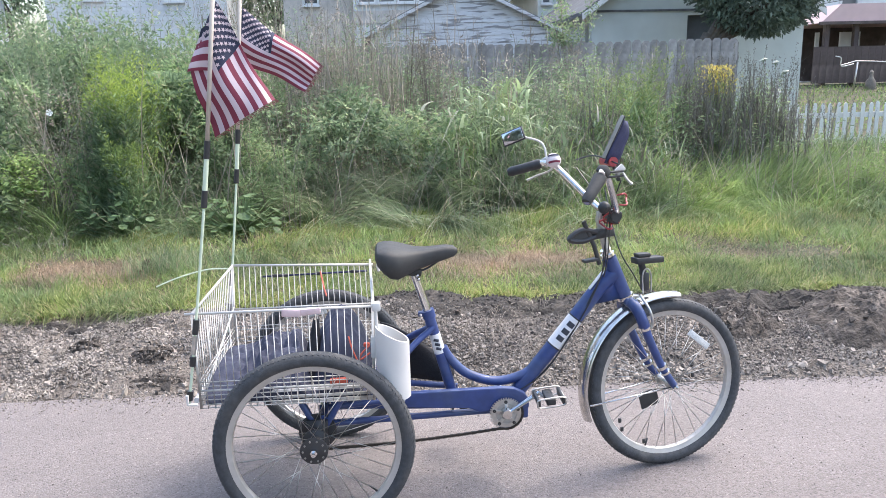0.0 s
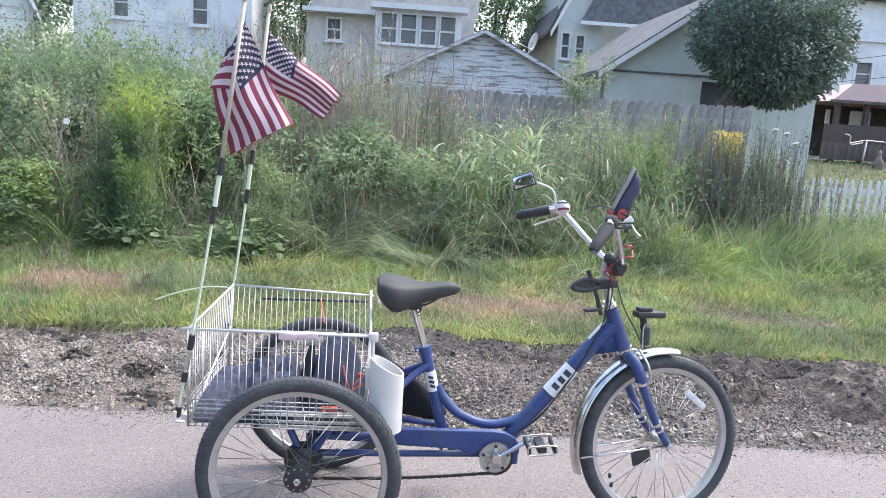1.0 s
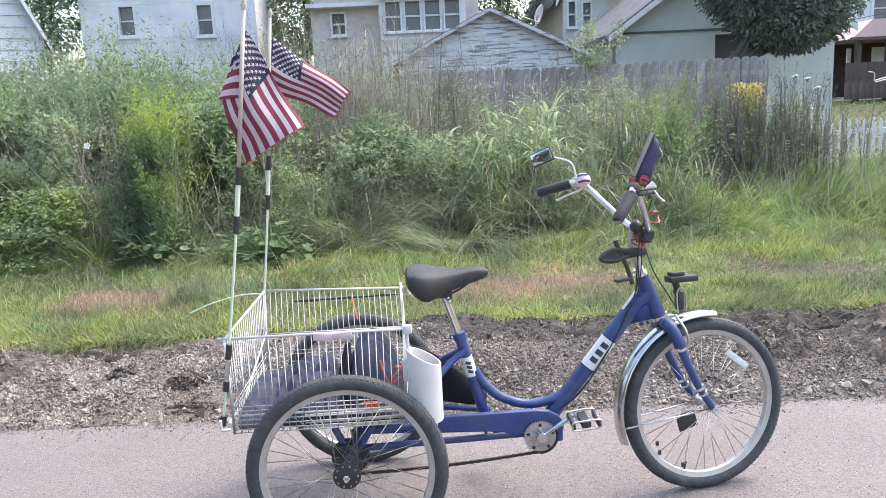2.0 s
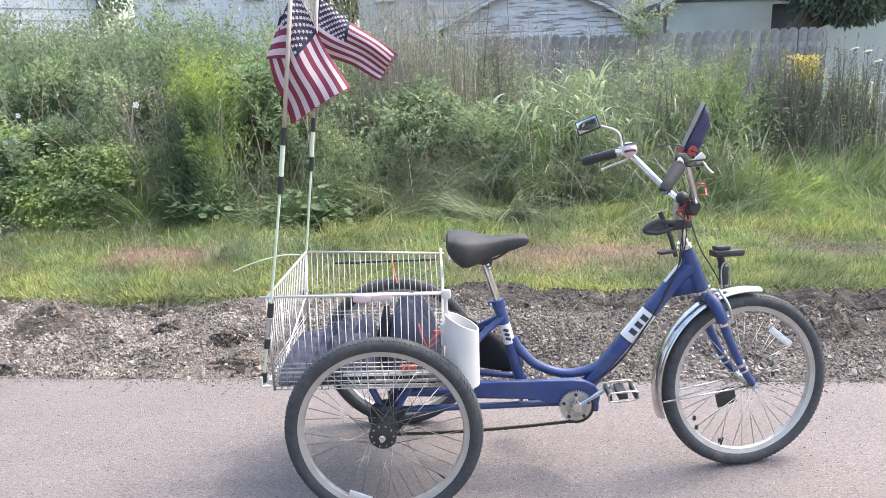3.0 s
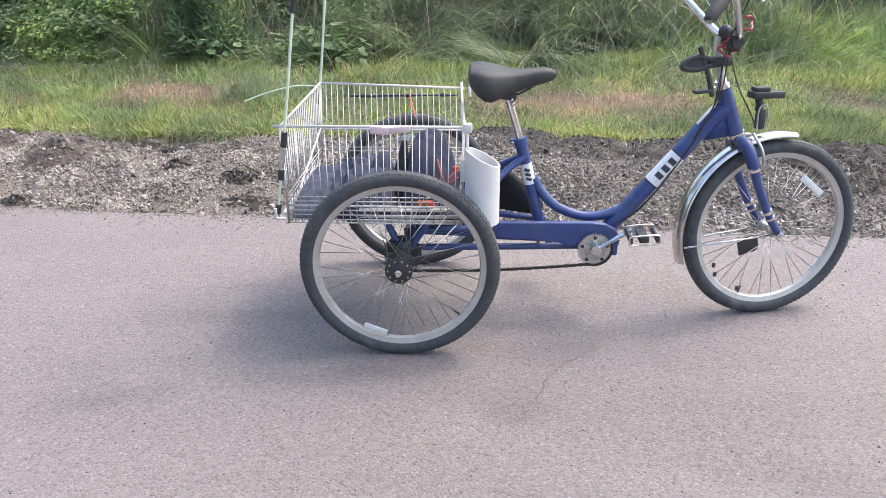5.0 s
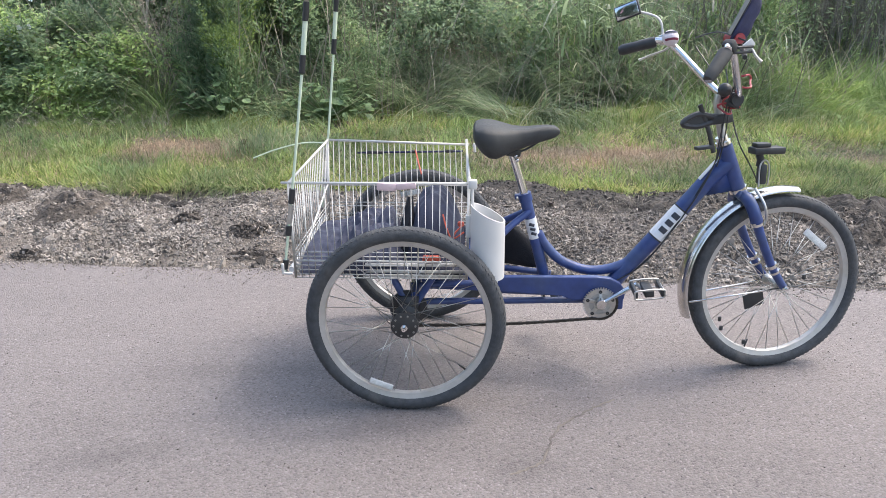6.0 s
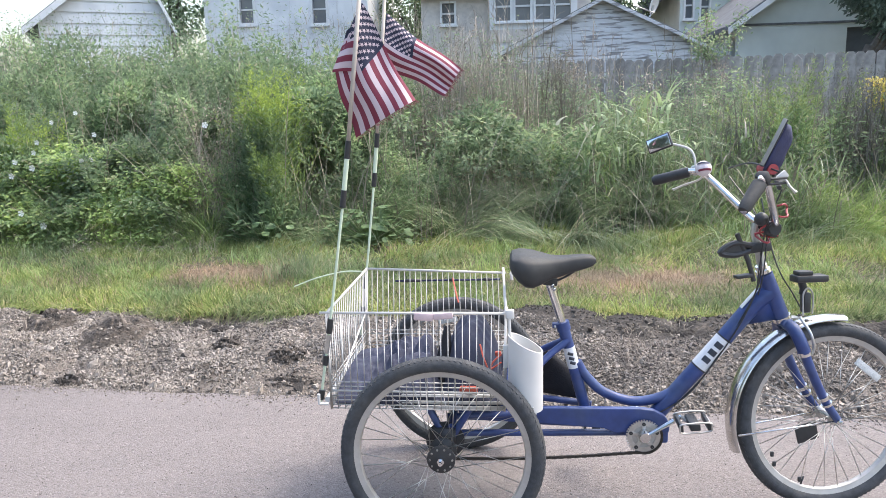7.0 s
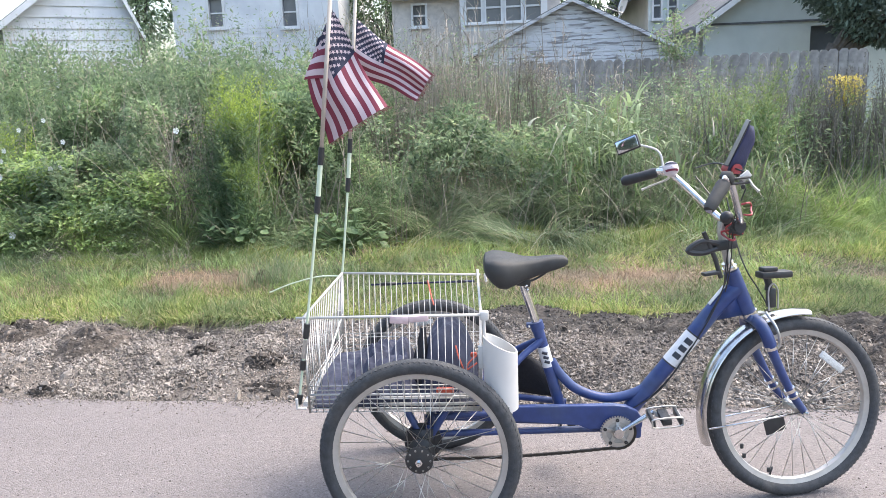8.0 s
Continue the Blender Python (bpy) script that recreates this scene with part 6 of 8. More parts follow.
def build_sage_house():
    g = thing("outbuilding", "pale sage-green gabled outbuilding with grey roof", "building")
    y, x0, x1, xa, ze, za = 13.0, 4.5, 9.0, 6.75, 2.78, 4.35
    hole = (6.5, 7.12, 1.5, 2.58)
    lower = wall_sheet(x0, x1, 0.5, ze, y, 0.2, [hole])
    part("wall", lower, M_SAGE, g, smooth=False)
    part("gable", Shape().prism([(x0, ze), (x1, ze), (xa, za)], y, y + 0.2), M_SAGE, g, smooth=False)
    part("body", Shape().prism([(x0 + 0.02, 0.5), (x1 - 0.02, 0.5), (x1 - 0.02, ze), (xa, za - 0.02), (x0 + 0.02, ze)], y + 0.6, y + 6), M_SAGE, g, smooth=False)
    part("door", Shape().box((6.81, y + 0.15, 2.0), (0.62, 0.05, 1.16)), M_SLATE, g, "dark grey-blue door", smooth=False)
    part("band", Shape().box(((x0 + x1) / 2, y - 0.012, 2.68), (x1 - x0, 0.03, 0.04)), M_SHINGLE, g, smooth=False)
    for e, d in (((x0 - 0.28, ze - 0.20), 1), ((x1 + 0.28, ze - 0.20), -1)):
        r = part("roof", slab(e, (xa, za), y - 0.3, y + 6.3, 0.08), M_SHINGLE, g, "grey shingle roof", smooth=False)
        part("fascia", slab((e[0], e[1] - 0.08), (xa, za - 0.08), y - 0.33, y - 0.30, 0.12), M_TRIM, r, smooth=False)
    h = thing("house", "pale green two-storey house with white trim", "house")
    yy = 20.0
    holes = [(4.95, 5.15, 3.55, 4.25), (5.38, 5.6, 3.5, 4.2)]
    part("wall", wall_sheet(4.8, 6.1, 0.8, 6.4, yy, 0.25, holes), M_SAGE, h, smooth=False)
    for a in holes:
        build_window(h, *a, yy, 0.05)
    part("body", Shape().box((6.9, yy + 3.5, 3.3), (4.0, 6, 5.0)), M_SAGE, h, smooth=False)
    part("gable_trim", slab((4.55, 4.1), (6.3, 7.6), yy - 0.25, yy - 0.15, 0.18), M_TRIM, h, smooth=False)
    part("roof", slab((4.45, 4.15), (6.3, 7.8), yy - 0.1, yy + 6.5, 0.12), M_SHINGLE, h, smooth=False)
    part("low_roof", Shape().prism([(5.4, 4.55), (9.2, 4.6), (9.2, 5.6), (5.9, 5.6)], yy - 0.4, yy - 0.2), M_SHINGLE, h, smooth=False)
    part("gutter", Shape().box((7.3, yy - 0.45, 4.53), (3.9, 0.12, 0.10)), M_TRIM, h, smooth=False)


def build_right_yard():
    h = thing("house", "white two-storey house beyond the lawn", "house")
    y = 28.0
    holes = [(19.05, 19.7, 4.05, 4.95)]
    part("wall", wall_sheet(16.5, 24.5, 1.0, 7.4, y, 0.3, holes), M_WHITEWALL, h, smooth=False)
    build_window(h, *holes[0], y, 0.12)
    part("body", Shape().box((20.5, y + 4, 4.2), (7.9, 6.8, 6.3)), M_WHITEWALL, h, smooth=False)
    part("roof", Shape().prism([(16.1, 7.4), (24.9, 7.4), (22.5, 9.2), (18.5, 9.2)], y - 0.4, y + 8), M_SHINGLE, h, smooth=False)
    part("band", Shape().box((20.5, y - 0.05, 5.85), (8, 0.1, 0.12)), M_TRIM, h, smooth=False)
    c = thing("porch", "brown porch under a faded pink canopy", "porch")
    part("canopy", Shape().prism([(12.2, 2.68), (17.5, 2.72), (17.0, 3.2), (12.75, 3.17)], 17.8, 21.0), M_PINKROOF, c, "faded pink canopy roof", smooth=False)
    part("fascia", Shape().box((14.85, 17.78, 2.67), (5.4, 0.06, 0.08)), M_BROWN, c, smooth=False)
    part("back_wall", Shape().box((14.9, 20.6, 1.9), (5.0, 0.2, 1.6)), M_BROWN, c, smooth=False)
    for x in (12.5, 13.35, 14.6, 16.0, 17.2):
        part("post", Shape().box((x, 18.0, 1.85), (0.13, 0.13, 1.7)), M_BROWN, c, smooth=False)
    for x, w in ((12.95, 0.12), (13.95, 0.62), (15.2, 0.2)):
        part("white_panel", Shape().box((x, 19.2, 2.25), (w, 0.05, 0.5)), M_TRIM, c, "pale panel", smooth=False)
    board = mesh_of("deck_board", Shape().box((0, 0, 0), (0.19, 0.03, 0.98)), M_BROWN, False)
    for k in range(28):
        part("deck_board", board, None, c, "", Matrix.Translation((12.1 + 0.197 * k, 17.7, 1.55)))
    line = thing("clothesline_frame", "thin pale bent metal clothesline frame", "frame")
    part("arm", Shape().tube(bend([(11.6, 16.0, 1.75), (11.75, 16, 1.70), (11.78, 16, 1.50), (12.1, 16, 1.55)]), 0.015, 8), M_STEEL, line)
    part("rail", Shape().tube([(11.75, 16, 1.52), (12.15, 16.0, 1.62), (16.5, 16.2, 1.45)], 0.013, 8), M_STEEL, line)
    part("post", Shape().tube([(12.2, 16.0, 1.6), (12.15, 16.0, 0.85)], 0.02, 8), M_STEEL, line)
    orn = thing("garden_ornament", "pale stone garden ornament standing on the lawn", "ornament")
    part("stone_body", Shape().lathe([(0.001, 0.0), (0.11, 0.0), (0.14, 0.09), (0.12, 0.22), (0.06, 0.31), (0.04, 0.4), (0.055, 0.45), (0.03, 0.5), (0.001, 0.52)], 18, False), M_STONE, orn, "",
         Matrix.Translation((13.0, 16.6, 0.88)) @ Matrix.Rotation(radians(90), 4, "X"))


build_board_fence()
build_picket_fence()
build_garage()
build_cream_house()
build_white_house()
build_left_garage()
build_sage_house()
build_right_yard()
wires = thing("overhead_cable", "thin dark overhead cables in front of the white house", "cable")
for z0, z1 in ((4.15, 6.2), (3.45, 5.2)):
    part("wire", Shape().tube(bend([(14.0, 25, z0), (18.0, 25, z0 + 0.35 * (z1 - z0)), (25.0, 25, z1)], 6), 0.012, 6), M_BLACK, wires)
part("pole", Shape().tube([(25.0, 25, 0.6), (25.0, 25, 6.6)], 0.12, 10), M_BARK, wires)


# ---- plants ----
def scatter(n, x0, x1, y0, y1):
    p = np.stack([RNG.uniform(x0, x1, n), RNG.uniform(y0, y1, n), np.zeros(n)], 1)
    p[:, 2] = ground_z(p[:, 0], p[:, 1])
    return p


def field(p, s, seed):
    return np.array([noise.noise((a * s, b * s, seed)) for a, b, c in p])


def stems_with_leaves(p, h, lean, per, length, width, mi_stem=0, mi_leaf=1, low=0.15, droop=0.25, stem_w=0.007, spread=1.0):
    """Upright stems with leaves set along them."""
    n = len(p)
    chunks = [blades(p, h, stem_w, lean, mi_stem)]
    s = RNG.uniform(low, 1.0, (n, per)) ** 0.8
    base = np.repeat(p, per, 0)
    s1 = s.ravel()[:, None]
    lf = np.repeat(np.concatenate([lean, np.zeros((n, 1))], 1), per, 0)
    pos = base + lf * s1 ** 1.8
    pos[:, 2:] += np.repeat(np.broadcast_to(h, n), per)[:, None] * s1
    a = RNG.uniform(0, 2 * np.pi, n * per)
    d = np.stack([np.cos(a), np.sin(a), RNG.normal(0.25 - droop, 0.45, n * per)], 1)
    pos += d * RNG.uniform(0, 0.05, (n * per, 1)) * spread
    chunks.append(leaves(pos, d, RNG.uniform(0.65, 1.2, n * per) * length, RNG.uniform(0.7, 1.2, n * per) * width, mi_leaf))
    return chunks


def lumps(centres, radii, n, length, width, mi=1, droop=0.2):
    """Leaves in rounded, uneven masses."""
    out = []
    for c, r in zip(centres, radii):
        d = unit(RNG.normal(size=(n, 3)))
        shell = RNG.uniform(0.45, 1.0, (n, 1)) ** 0.45
        k = 1 + 0.28 * np.array([noise.noise((a * 2.2 + c[0], b * 2.2 + c[1], e * 2.2)) for a, b, e in d])[:, None]
        pos = np.array(c) + d * shell * k * np.array(r)
        keep = pos[:, 2] > 0.12
        pos, dd = pos[keep], d[keep] + RNG.normal(0, 0.6, (keep.sum(), 3))
        dd[:, 2] -= droop
        out.append(leaves(pos, dd, RNG.uniform(0.6, 1.25, len(pos)) * length, RNG.uniform(0.7, 1.2, len(pos)) * width, mi))
    return out


def lean_of(n, amount, toward=(0, 0)):
    return RNG.normal(0, amount, (n, 2)) + np.array(toward)


def dead_share(p, ahead=0.0, swell=1.0):
    """How dead the verge is at p: worn brown patches, and the strip ahead of them."""
    x, y = p[:, 0], p[:, 1] + ahead
    spots = ((-1.84, 2.78, 0.44, 0.2, 4, 1.0), (0.95, 2.58, 0.68, 0.25, 4, 1.0), (3.0, 2.6, 0.5, 0.2, 2, 0.75), (-3.1, 2.62, 0.28, 0.16, 2, 0.9))
    return np.max([k * np.exp(-np.abs((x - a) / (rx * swell)) ** q - ((y - b) / (ry * swell)) ** 2) for a, b, rx, ry, q, k in spots], 0)


def build_lawn():
    p = np.concatenate([scatter(112000, -4.6, 5.6, 1.3, 4.5), scatter(30000, -7.0, 9.0, 1.8, 5.0)])
    d = p[:, 1] - (0.765 - 0.058 * p[:, 0])
    dens = field(p, 1.4, 2.0)
    dead, bare = dead_share(p), dead_share(p, 0.27)
    ragged = turf_edge(p[:, 0]) - 0.03 + 0.12 * field(p, 2.5, 7.0)
    keep = (d > ragged + 0.06) & (RNG.uniform(size=len(p)) < 0.8 + dens) & (RNG.uniform(size=len(p)) > dead * 0.3)
    p, d, dead, dens, bare = p[keep], d[keep], dead[keep], dens[keep], bare[keep]
    p[:, 2] = np.maximum(p[:, 2], np.where(d < 1.15, np.where(p[:, 0] < 0, 0.125, 0.105), 0)) - 0.005
    fine = 1.3 * field(p, 5.5, 4.0)
    h = (0.022 + 0.055 * RNG.beta(2, 3, len(p)) + 0.045 * np.clip(dens, 0, 1) + 0.05 * np.clip(fine, 0, 1) + 0.01 * smooth_step(1.2, 2.4, p[:, 0])) * (1 - 0.55 * np.maximum(dead, bare)) * (1 + 0.4 * smooth_step(2.2, 3.2, d))
    tan = RNG.uniform(size=len(p)) < dead * 1.6 + 0.16 + 0.45 * np.clip(field(p, 2.3, 15.0), -0.4, 0.6) - 0.06 * smooth_step(0.8, 2.2, p[:, 0])
    comb = 7.0 * field(p, 1.9, 21.0)
    lean = lean_of(len(p), 0.04) + 0.055 * np.stack([np.cos(comb), 0.6 * np.sin(comb) - 0.3], 1)
    o = np.stack([RNG.uniform(-4.6, 5.6, 9000), np.zeros(9000), np.full(9000, 0.125)], 1)
    o[:, 1] = 0.765 - 0.058 * o[:, 0] + turf_edge(o[:, 0]) + 0.07 + RNG.exponential(0.04, 9000) + 0.07 * np.array([noise.noise((x * 3.0, 1.0, 2.0)) + 0.6 * noise.noise((x * 9.0, 3.0, 2.0)) for x in o[:, 0]])
    fringe = blades(o, RNG.uniform(0.02, 0.075, 9000), 0.006, lean_of(9000, 0.04, (0, -0.085)), 0, 3)
    np_object("grass", [fringe, blades(p[~tan], h[~tan], RNG.uniform(0.005, 0.0105, (~tan).sum()), lean[~tan], 0, 3), blades(p[tan], h[tan] * 0.8, 0.006, lean[tan] * 1.6, 1, 2)], [M_GRASS, M_STRAW],
              "mown green grass verge with dead straw patches", "grass")
    q = np.concatenate([scatter(60000, -6.0, 8.0, 1.6, 4.2), scatter(16000, -2.5, -1.2, 2.4, 3.2), scatter(16000, 0.2, 1.8, 2.1, 3.1)])
    dd = q[:, 1] - (0.765 - 0.058 * q[:, 0])
    thick = dead_share(q, 0, 1.1)
    q = q[(dd > 0.97) & (RNG.uniform(size=len(q)) < 0.16 + thick)]
    np_object("dead_straw", [blades(q, RNG.uniform(0.02, 0.075, len(q)), 0.0046, lean_of(len(q), 0.08), 0, 2)], [M_STRAW], "flattened dead straw lying in the verge", "straw")
    p = scatter(9000, 5.5, 19.0, 8.9, 17.6)
    np_object("yard_grass", [blades(p, RNG.uniform(0.04, 0.11, len(p)), 0.03, lean_of(len(p), 0.05), 0, 2)], [M_LUSH], "short green lawn in the yard behind the pickets", "grass")
    e = np.stack([RNG.uniform(-4.6, 5.6, 30000), np.zeros(30000), np.zeros(30000)], 1)
    out = 1.0 + 0.75 * RNG.uniform(size=30000) ** 1.3
    e[:, 1] = 0.765 - 0.058 * e[:, 0] + out
    e[:, 2] = np.maximum(ground_z(e[:, 0], e[:, 1]), np.where(out < 1.15, 0.11, 0)) - 0.004
    straw = RNG.uniform(size=30000) < 0.28
    np_object("edge_turf", [blades(e[~straw], RNG.uniform(0.03, 0.10, (~straw).sum()), 0.0055, lean_of((~straw).sum(), 0.05), 0, 3), blades(e[straw], RNG.uniform(0.015, 0.06, straw.sum()), 0.0042, lean_of(straw.sum(), 0.07), 1, 2)],
              [M_GRASS, M_STRAW], "thin grass and straw behind the torn edge", "grass")
    # taller tufts in the verge
    cs = np.concatenate([scatter(60, -5, 7, 1.95, 4.0), scatter(70, 1.3, 7, 2.2, 4.0)])
    cs = cs[dead_share(cs, 0.12, 1.2) < 0.3]
    n = len(cs) * 40
    q = np.repeat(cs, 40, 0) + np.concatenate([RNG.normal(0, 0.06, (n, 2)), np.zeros((n, 1))], 1)
    cl = scatter(420, -6, 7.5, 1.85, 4.1)
    cl = cl[dead_share(cl, 0.12, 1.2) < 0.3]
    m = len(cl)
    lush = np.repeat(cl, 45, 0) + np.concatenate([RNG.normal(0, 0.07, (m * 45, 2)), np.zeros((m * 45, 1))], 1)
    np_object("grass_tufts", [blades(q, RNG.uniform(0.05, 0.15, n), 0.0065, lean_of(n, 0.10), 0, 4), blades(lush, RNG.uniform(0.05, 0.14, len(lush)), 0.007, np.repeat(lean_of(m, 0.06), 45, 0) + lean_of(len(lush), 0.05), 1, 4)], [M_GRASS, M_LUSH], "taller tufts standing in the grass", "grass tufts")


def sprays(c, n, h, reach, per, ln, wd, leaf, around=0.16, toward=None, fan=6.283, taper=0.5, drop=0.35, fold=0.9, stem=4, sw=0.005):
    """Arching branches from about c, with leaves set in rows along them, shorter towards the tips."""
    base = np.stack([RNG.normal(c[0], around, n), RNG.normal(c[1], around, n), np.full(n, 0.1)], 1)
    a = (RNG.uniform(0, 6.283, n) if toward is None else toward + RNG.uniform(-fan / 2, fan / 2, n))
    out = np.stack([np.cos(a), np.sin(a), np.zeros(n)], 1) * (reach * RNG.uniform(0.35, 1.0, n))[:, None]
    hh = h * RNG.uniform(0.62, 1.0, n)
    lean = out[:, :2]
    s = RNG.uniform(0.12, 1.0, (n, per)) ** 0.85

    def at(q):
        k = np.repeat(np.arange(n), per)
        f = q.ravel()[:, None]
        p = base[k] + out[k] * f ** 1.8
        cut = np.linalg.norm(lean, axis=1)
        p[:, 2:] += (hh[k] * f[:, 0] - np.maximum(0, cut[k] - 0.55 * hh[k]) * 0.6 * f[:, 0] ** 3)[:, None]
        return p
    p0, p1 = at(s), at(np.minimum(s + 0.05, 1.06))
    t = unit(p1 - p0)
    side = unit(np.cross(t, RNG.normal(size=t.shape)))
    d = t * 0.75 + side * fold * RNG.uniform(0.5, 1.1, (len(t), 1))
    d[:, 2] -= drop * RNG.uniform(0.2, 1.2, len(t))
    size = (1 - taper * s.ravel() ** 2) * RNG.uniform(0.7, 1.25, len(t))
    twig = side * (RNG.uniform(0, 0.075, len(t)) * (1.15 - s.ravel()))[:, None]
    return [blades(base, hh, sw, lean, stem, 5), leaves(p0 + twig, d, size * ln, size * wd * 1.6, leaf)]


def carve(chunks, hollows):
    """Takes away the leaves and stems that reach into ellipsoid hollows."""
    out = []
    for v, f, mi in chunks:
        n = (len(v) - 2 * len(f)) // 2
        q, g = v.reshape(n, -1, 3), f.reshape(n, -1, 4)
        keep = np.ones(n, bool)
        for c, r in hollows:
            deep = (((q - np.array(c)) / np.array(r)) ** 2).sum(2).min(1)
            keep &= deep > 1 + 0.3 * RNG.normal(size=n)
        q = q[keep]
        g = g[0][None] + (np.arange(len(q)) * q.shape[1])[:, None, None]
        out.append((q.reshape(-1, 3), g.reshape(-1, 4), mi))
    return out


HOLLOWS = [((-1.72, 4.95, 0.66), (0.24, 1.35, 0.44)), ((-3.75, 4.85, 1.24), (0.42, 0.75, 0.27)), ((-0.75, 5.0, 0.95), (0.25, 0.6, 0.18)), ((-2.6, 4.6, 0.45), (0.2, 0.4, 0.25)), ((-5.4, 4.5, 0.6), (0.3, 0.5, 0.25)),
           ((0.1, 5.0, 0.56), (0.55, 0.45, 0.15)), ((1.2, 4.7, 0.55), (0.35, 0.5, 0.15)), ((-2.75, 4.75, 1.0), (0.16, 0.6, 0.3)), ((2.0, 4.9, 0.5), (0.3, 0.5, 0.14)), ((-1.42, 5.0, 1.62), (0.16, 0.8, 0.2))]


def build_left_thicket():
    ch = []
    rnd = random.Random(12)
    # front clumps: x, y, height, reach, branches, leaf kind, leaf length
    front = [(-1.42, 4.75, 1.35, 0.45, 34, 2, 0.075), (-1.15, 4.95, 1.25, 0.4, 26, 1, 0.07), (-0.95, 4.5, 0.7, 0.4, 24, 2, 0.06), (-2.75, 4.75, 1.5, 0.45, 30, 1, 0.06), (-3.05, 4.45, 1.05, 0.55, 34, 3, 0.08),
             (-3.6, 4.4, 1.0, 0.4, 34, 1, 0.075), (-3.9, 4.3, 0.6, 0.6, 34, 2, 0.07), (-4.35, 4.6, 1.0, 0.5, 34, 2, 0.075), (-4.8, 4.35, 0.85, 0.5, 30, 2, 0.07), (-5.3, 4.7, 1.2, 0.5, 34, 1, 0.075), (-5.9, 4.5, 1.0, 0.5, 30, 2, 0.07),
             (-6.5, 4.7, 1.3, 0.5, 30, 1, 0.075), (-7.2, 4.7, 1.3, 0.5, 30, 3, 0.075), (-3.3, 4.9, 1.65, 0.45, 34, 1, 0.07), (-2.95, 5.1, 1.75, 0.4, 30, 3, 0.07), (-2.05, 5.2, 1.6, 0.4, 34, 2, 0.08), (-4.7, 5.1, 1.5, 0.5, 34, 3, 0.075)]
    for x, y, h, r, n, leaf, ln in front:
        ch += sprays((x, y), n + 8, h, r, 90, ln, ln * 0.22, leaf, toward=-1.57, fan=4.6)
        ch += lumps([(x, y + 0.15, h * 0.5)], [(r * 0.8, r * 0.6, h * 0.42)], int(2600 * r), 0.062, 0.026, leaf)
    for row, y in enumerate((5.4, 5.9, 6.5, 7.2)):
        x = -8.0 + 0.2 * row
        while x < -1.0:
            h = (1.65 + 0.12 * row + rnd.uniform(-0.25, 0.3) + 0.22 * (row > 1 and x < -3.0)) * (1 - 0.2 * min(1, max(0, (x + 1.9) / 0.9)))
            if row == 0 and rnd.random() < 0.28:
                h *= 0.55
            leaf = rnd.choice((1, 1, 2, 2, 3))
            ch += sprays((x + rnd.uniform(-0.12, 0.12), y + rnd.uniform(-0.15, 0.15)), 26, h, rnd.uniform(0.35, 0.6), 62, rnd.uniform(0.065, 0.095), rnd.uniform(0.014, 0.022), leaf, toward=-1.57, fan=5.6)
            ch += lumps([(x, y + 0.1, h * 0.66)], [(rnd.uniform(0.25, 0.42), 0.32, h * rnd.uniform(0.26, 0.36))], 1150, 0.072, 0.032, leaf)
            x += 0.44
    # a bank of vines sloping down to the verge
    n = 24000
    x = RNG.uniform(-7.5, -2.75, n)
    k = RNG.uniform(0, 1, n) ** 0.8
    wave = np.array([noise.noise((a * 1.7, b * 2.0, 6.0)) + 0.6 * noise.noise((a * 4.5, b * 5.0, 2.0)) for a, b in zip(x, k)])
    fade = smooth_step(-2.75, -3.6, x)
    p = np.stack([x, 3.78 + 0.75 * k + 0.14 * wave + RNG.normal(0, 0.04, n), 0.1 + (0.92 * k + 0.22 * wave) * fade + RNG.normal(0, 0.035, n)], 1)
    p = p[(p[:, 2] > 0.1) & (RNG.uniform(size=n) < 0.25 + fade) & (wave > -0.42)]
    ch.append(leaves(p, RNG.normal(size=p.shape) * np.array((1, 1, 0.35)) + np.array((0, -0.6, -0.1)), RNG.uniform(0.035, 0.08, len(p)), RNG.uniform(0.024, 0.05, len(p)), 5, (0, -0.3, 1.4)))
    # shelves of vine leaves that catch the light
    for k in range(46):
        c = np.array((RNG.uniform(-6.6, -2.75), RNG.uniform(3.7, 4.3), 0))
        c[2] = 0.12 + (c[1] - 3.62) * RNG.uniform(0.95, 1.5)
        q = c + RNG.normal(size=(210, 3)) * np.array((0.2, 0.09, 0.045))
        ch.append(leaves(q, RNG.normal(size=q.shape) * np.array((1, 1, 0.3)) + np.array((0, -0.5, -0.15)), RNG.uniform(0.035, 0.07, 210), RNG.uniform(0.022, 0.04, 210), 5 if k % 3 else 2, (0, -0.3, 1.5)))
    # long willowy sprays arching outwards low down
    for x, y, h, side in ((-3.1, 4.35, 0.95, 3.5), (-3.35, 4.3, 0.75, 3.3), (-4.3, 4.3, 0.8, -0.1), (-2.8, 4.3, 0.8, 3.9), (-5.2, 4.3, 0.8, 3.4), (-1.35, 4.55, 1.05, 4.2)):
        ch += sprays((x, y), 16, h, 1.15, 60, 0.075, 0.011, 3, toward=side, fan=1.3, around=0.1, fold=0.6)
    ch += lumps([(-3.35, 4.35, 0.85), (-4.0, 4.3, 0.75), (-3.75, 4.55, 1.2), (-4.75, 4.3, 0.85), (-5.3, 4.3, 0.9), (-3.05, 4.6, 1.25)], [(0.36, 0.2, 0.24), (0.4, 0.2, 0.2), (0.34, 0.2, 0.22), (0.4, 0.22, 0.26), (0.4, 0.22, 0.3), (0.25, 0.2, 0.25)], 650, 0.06, 0.032, 1)
    ch = carve(ch, HOLLOWS)
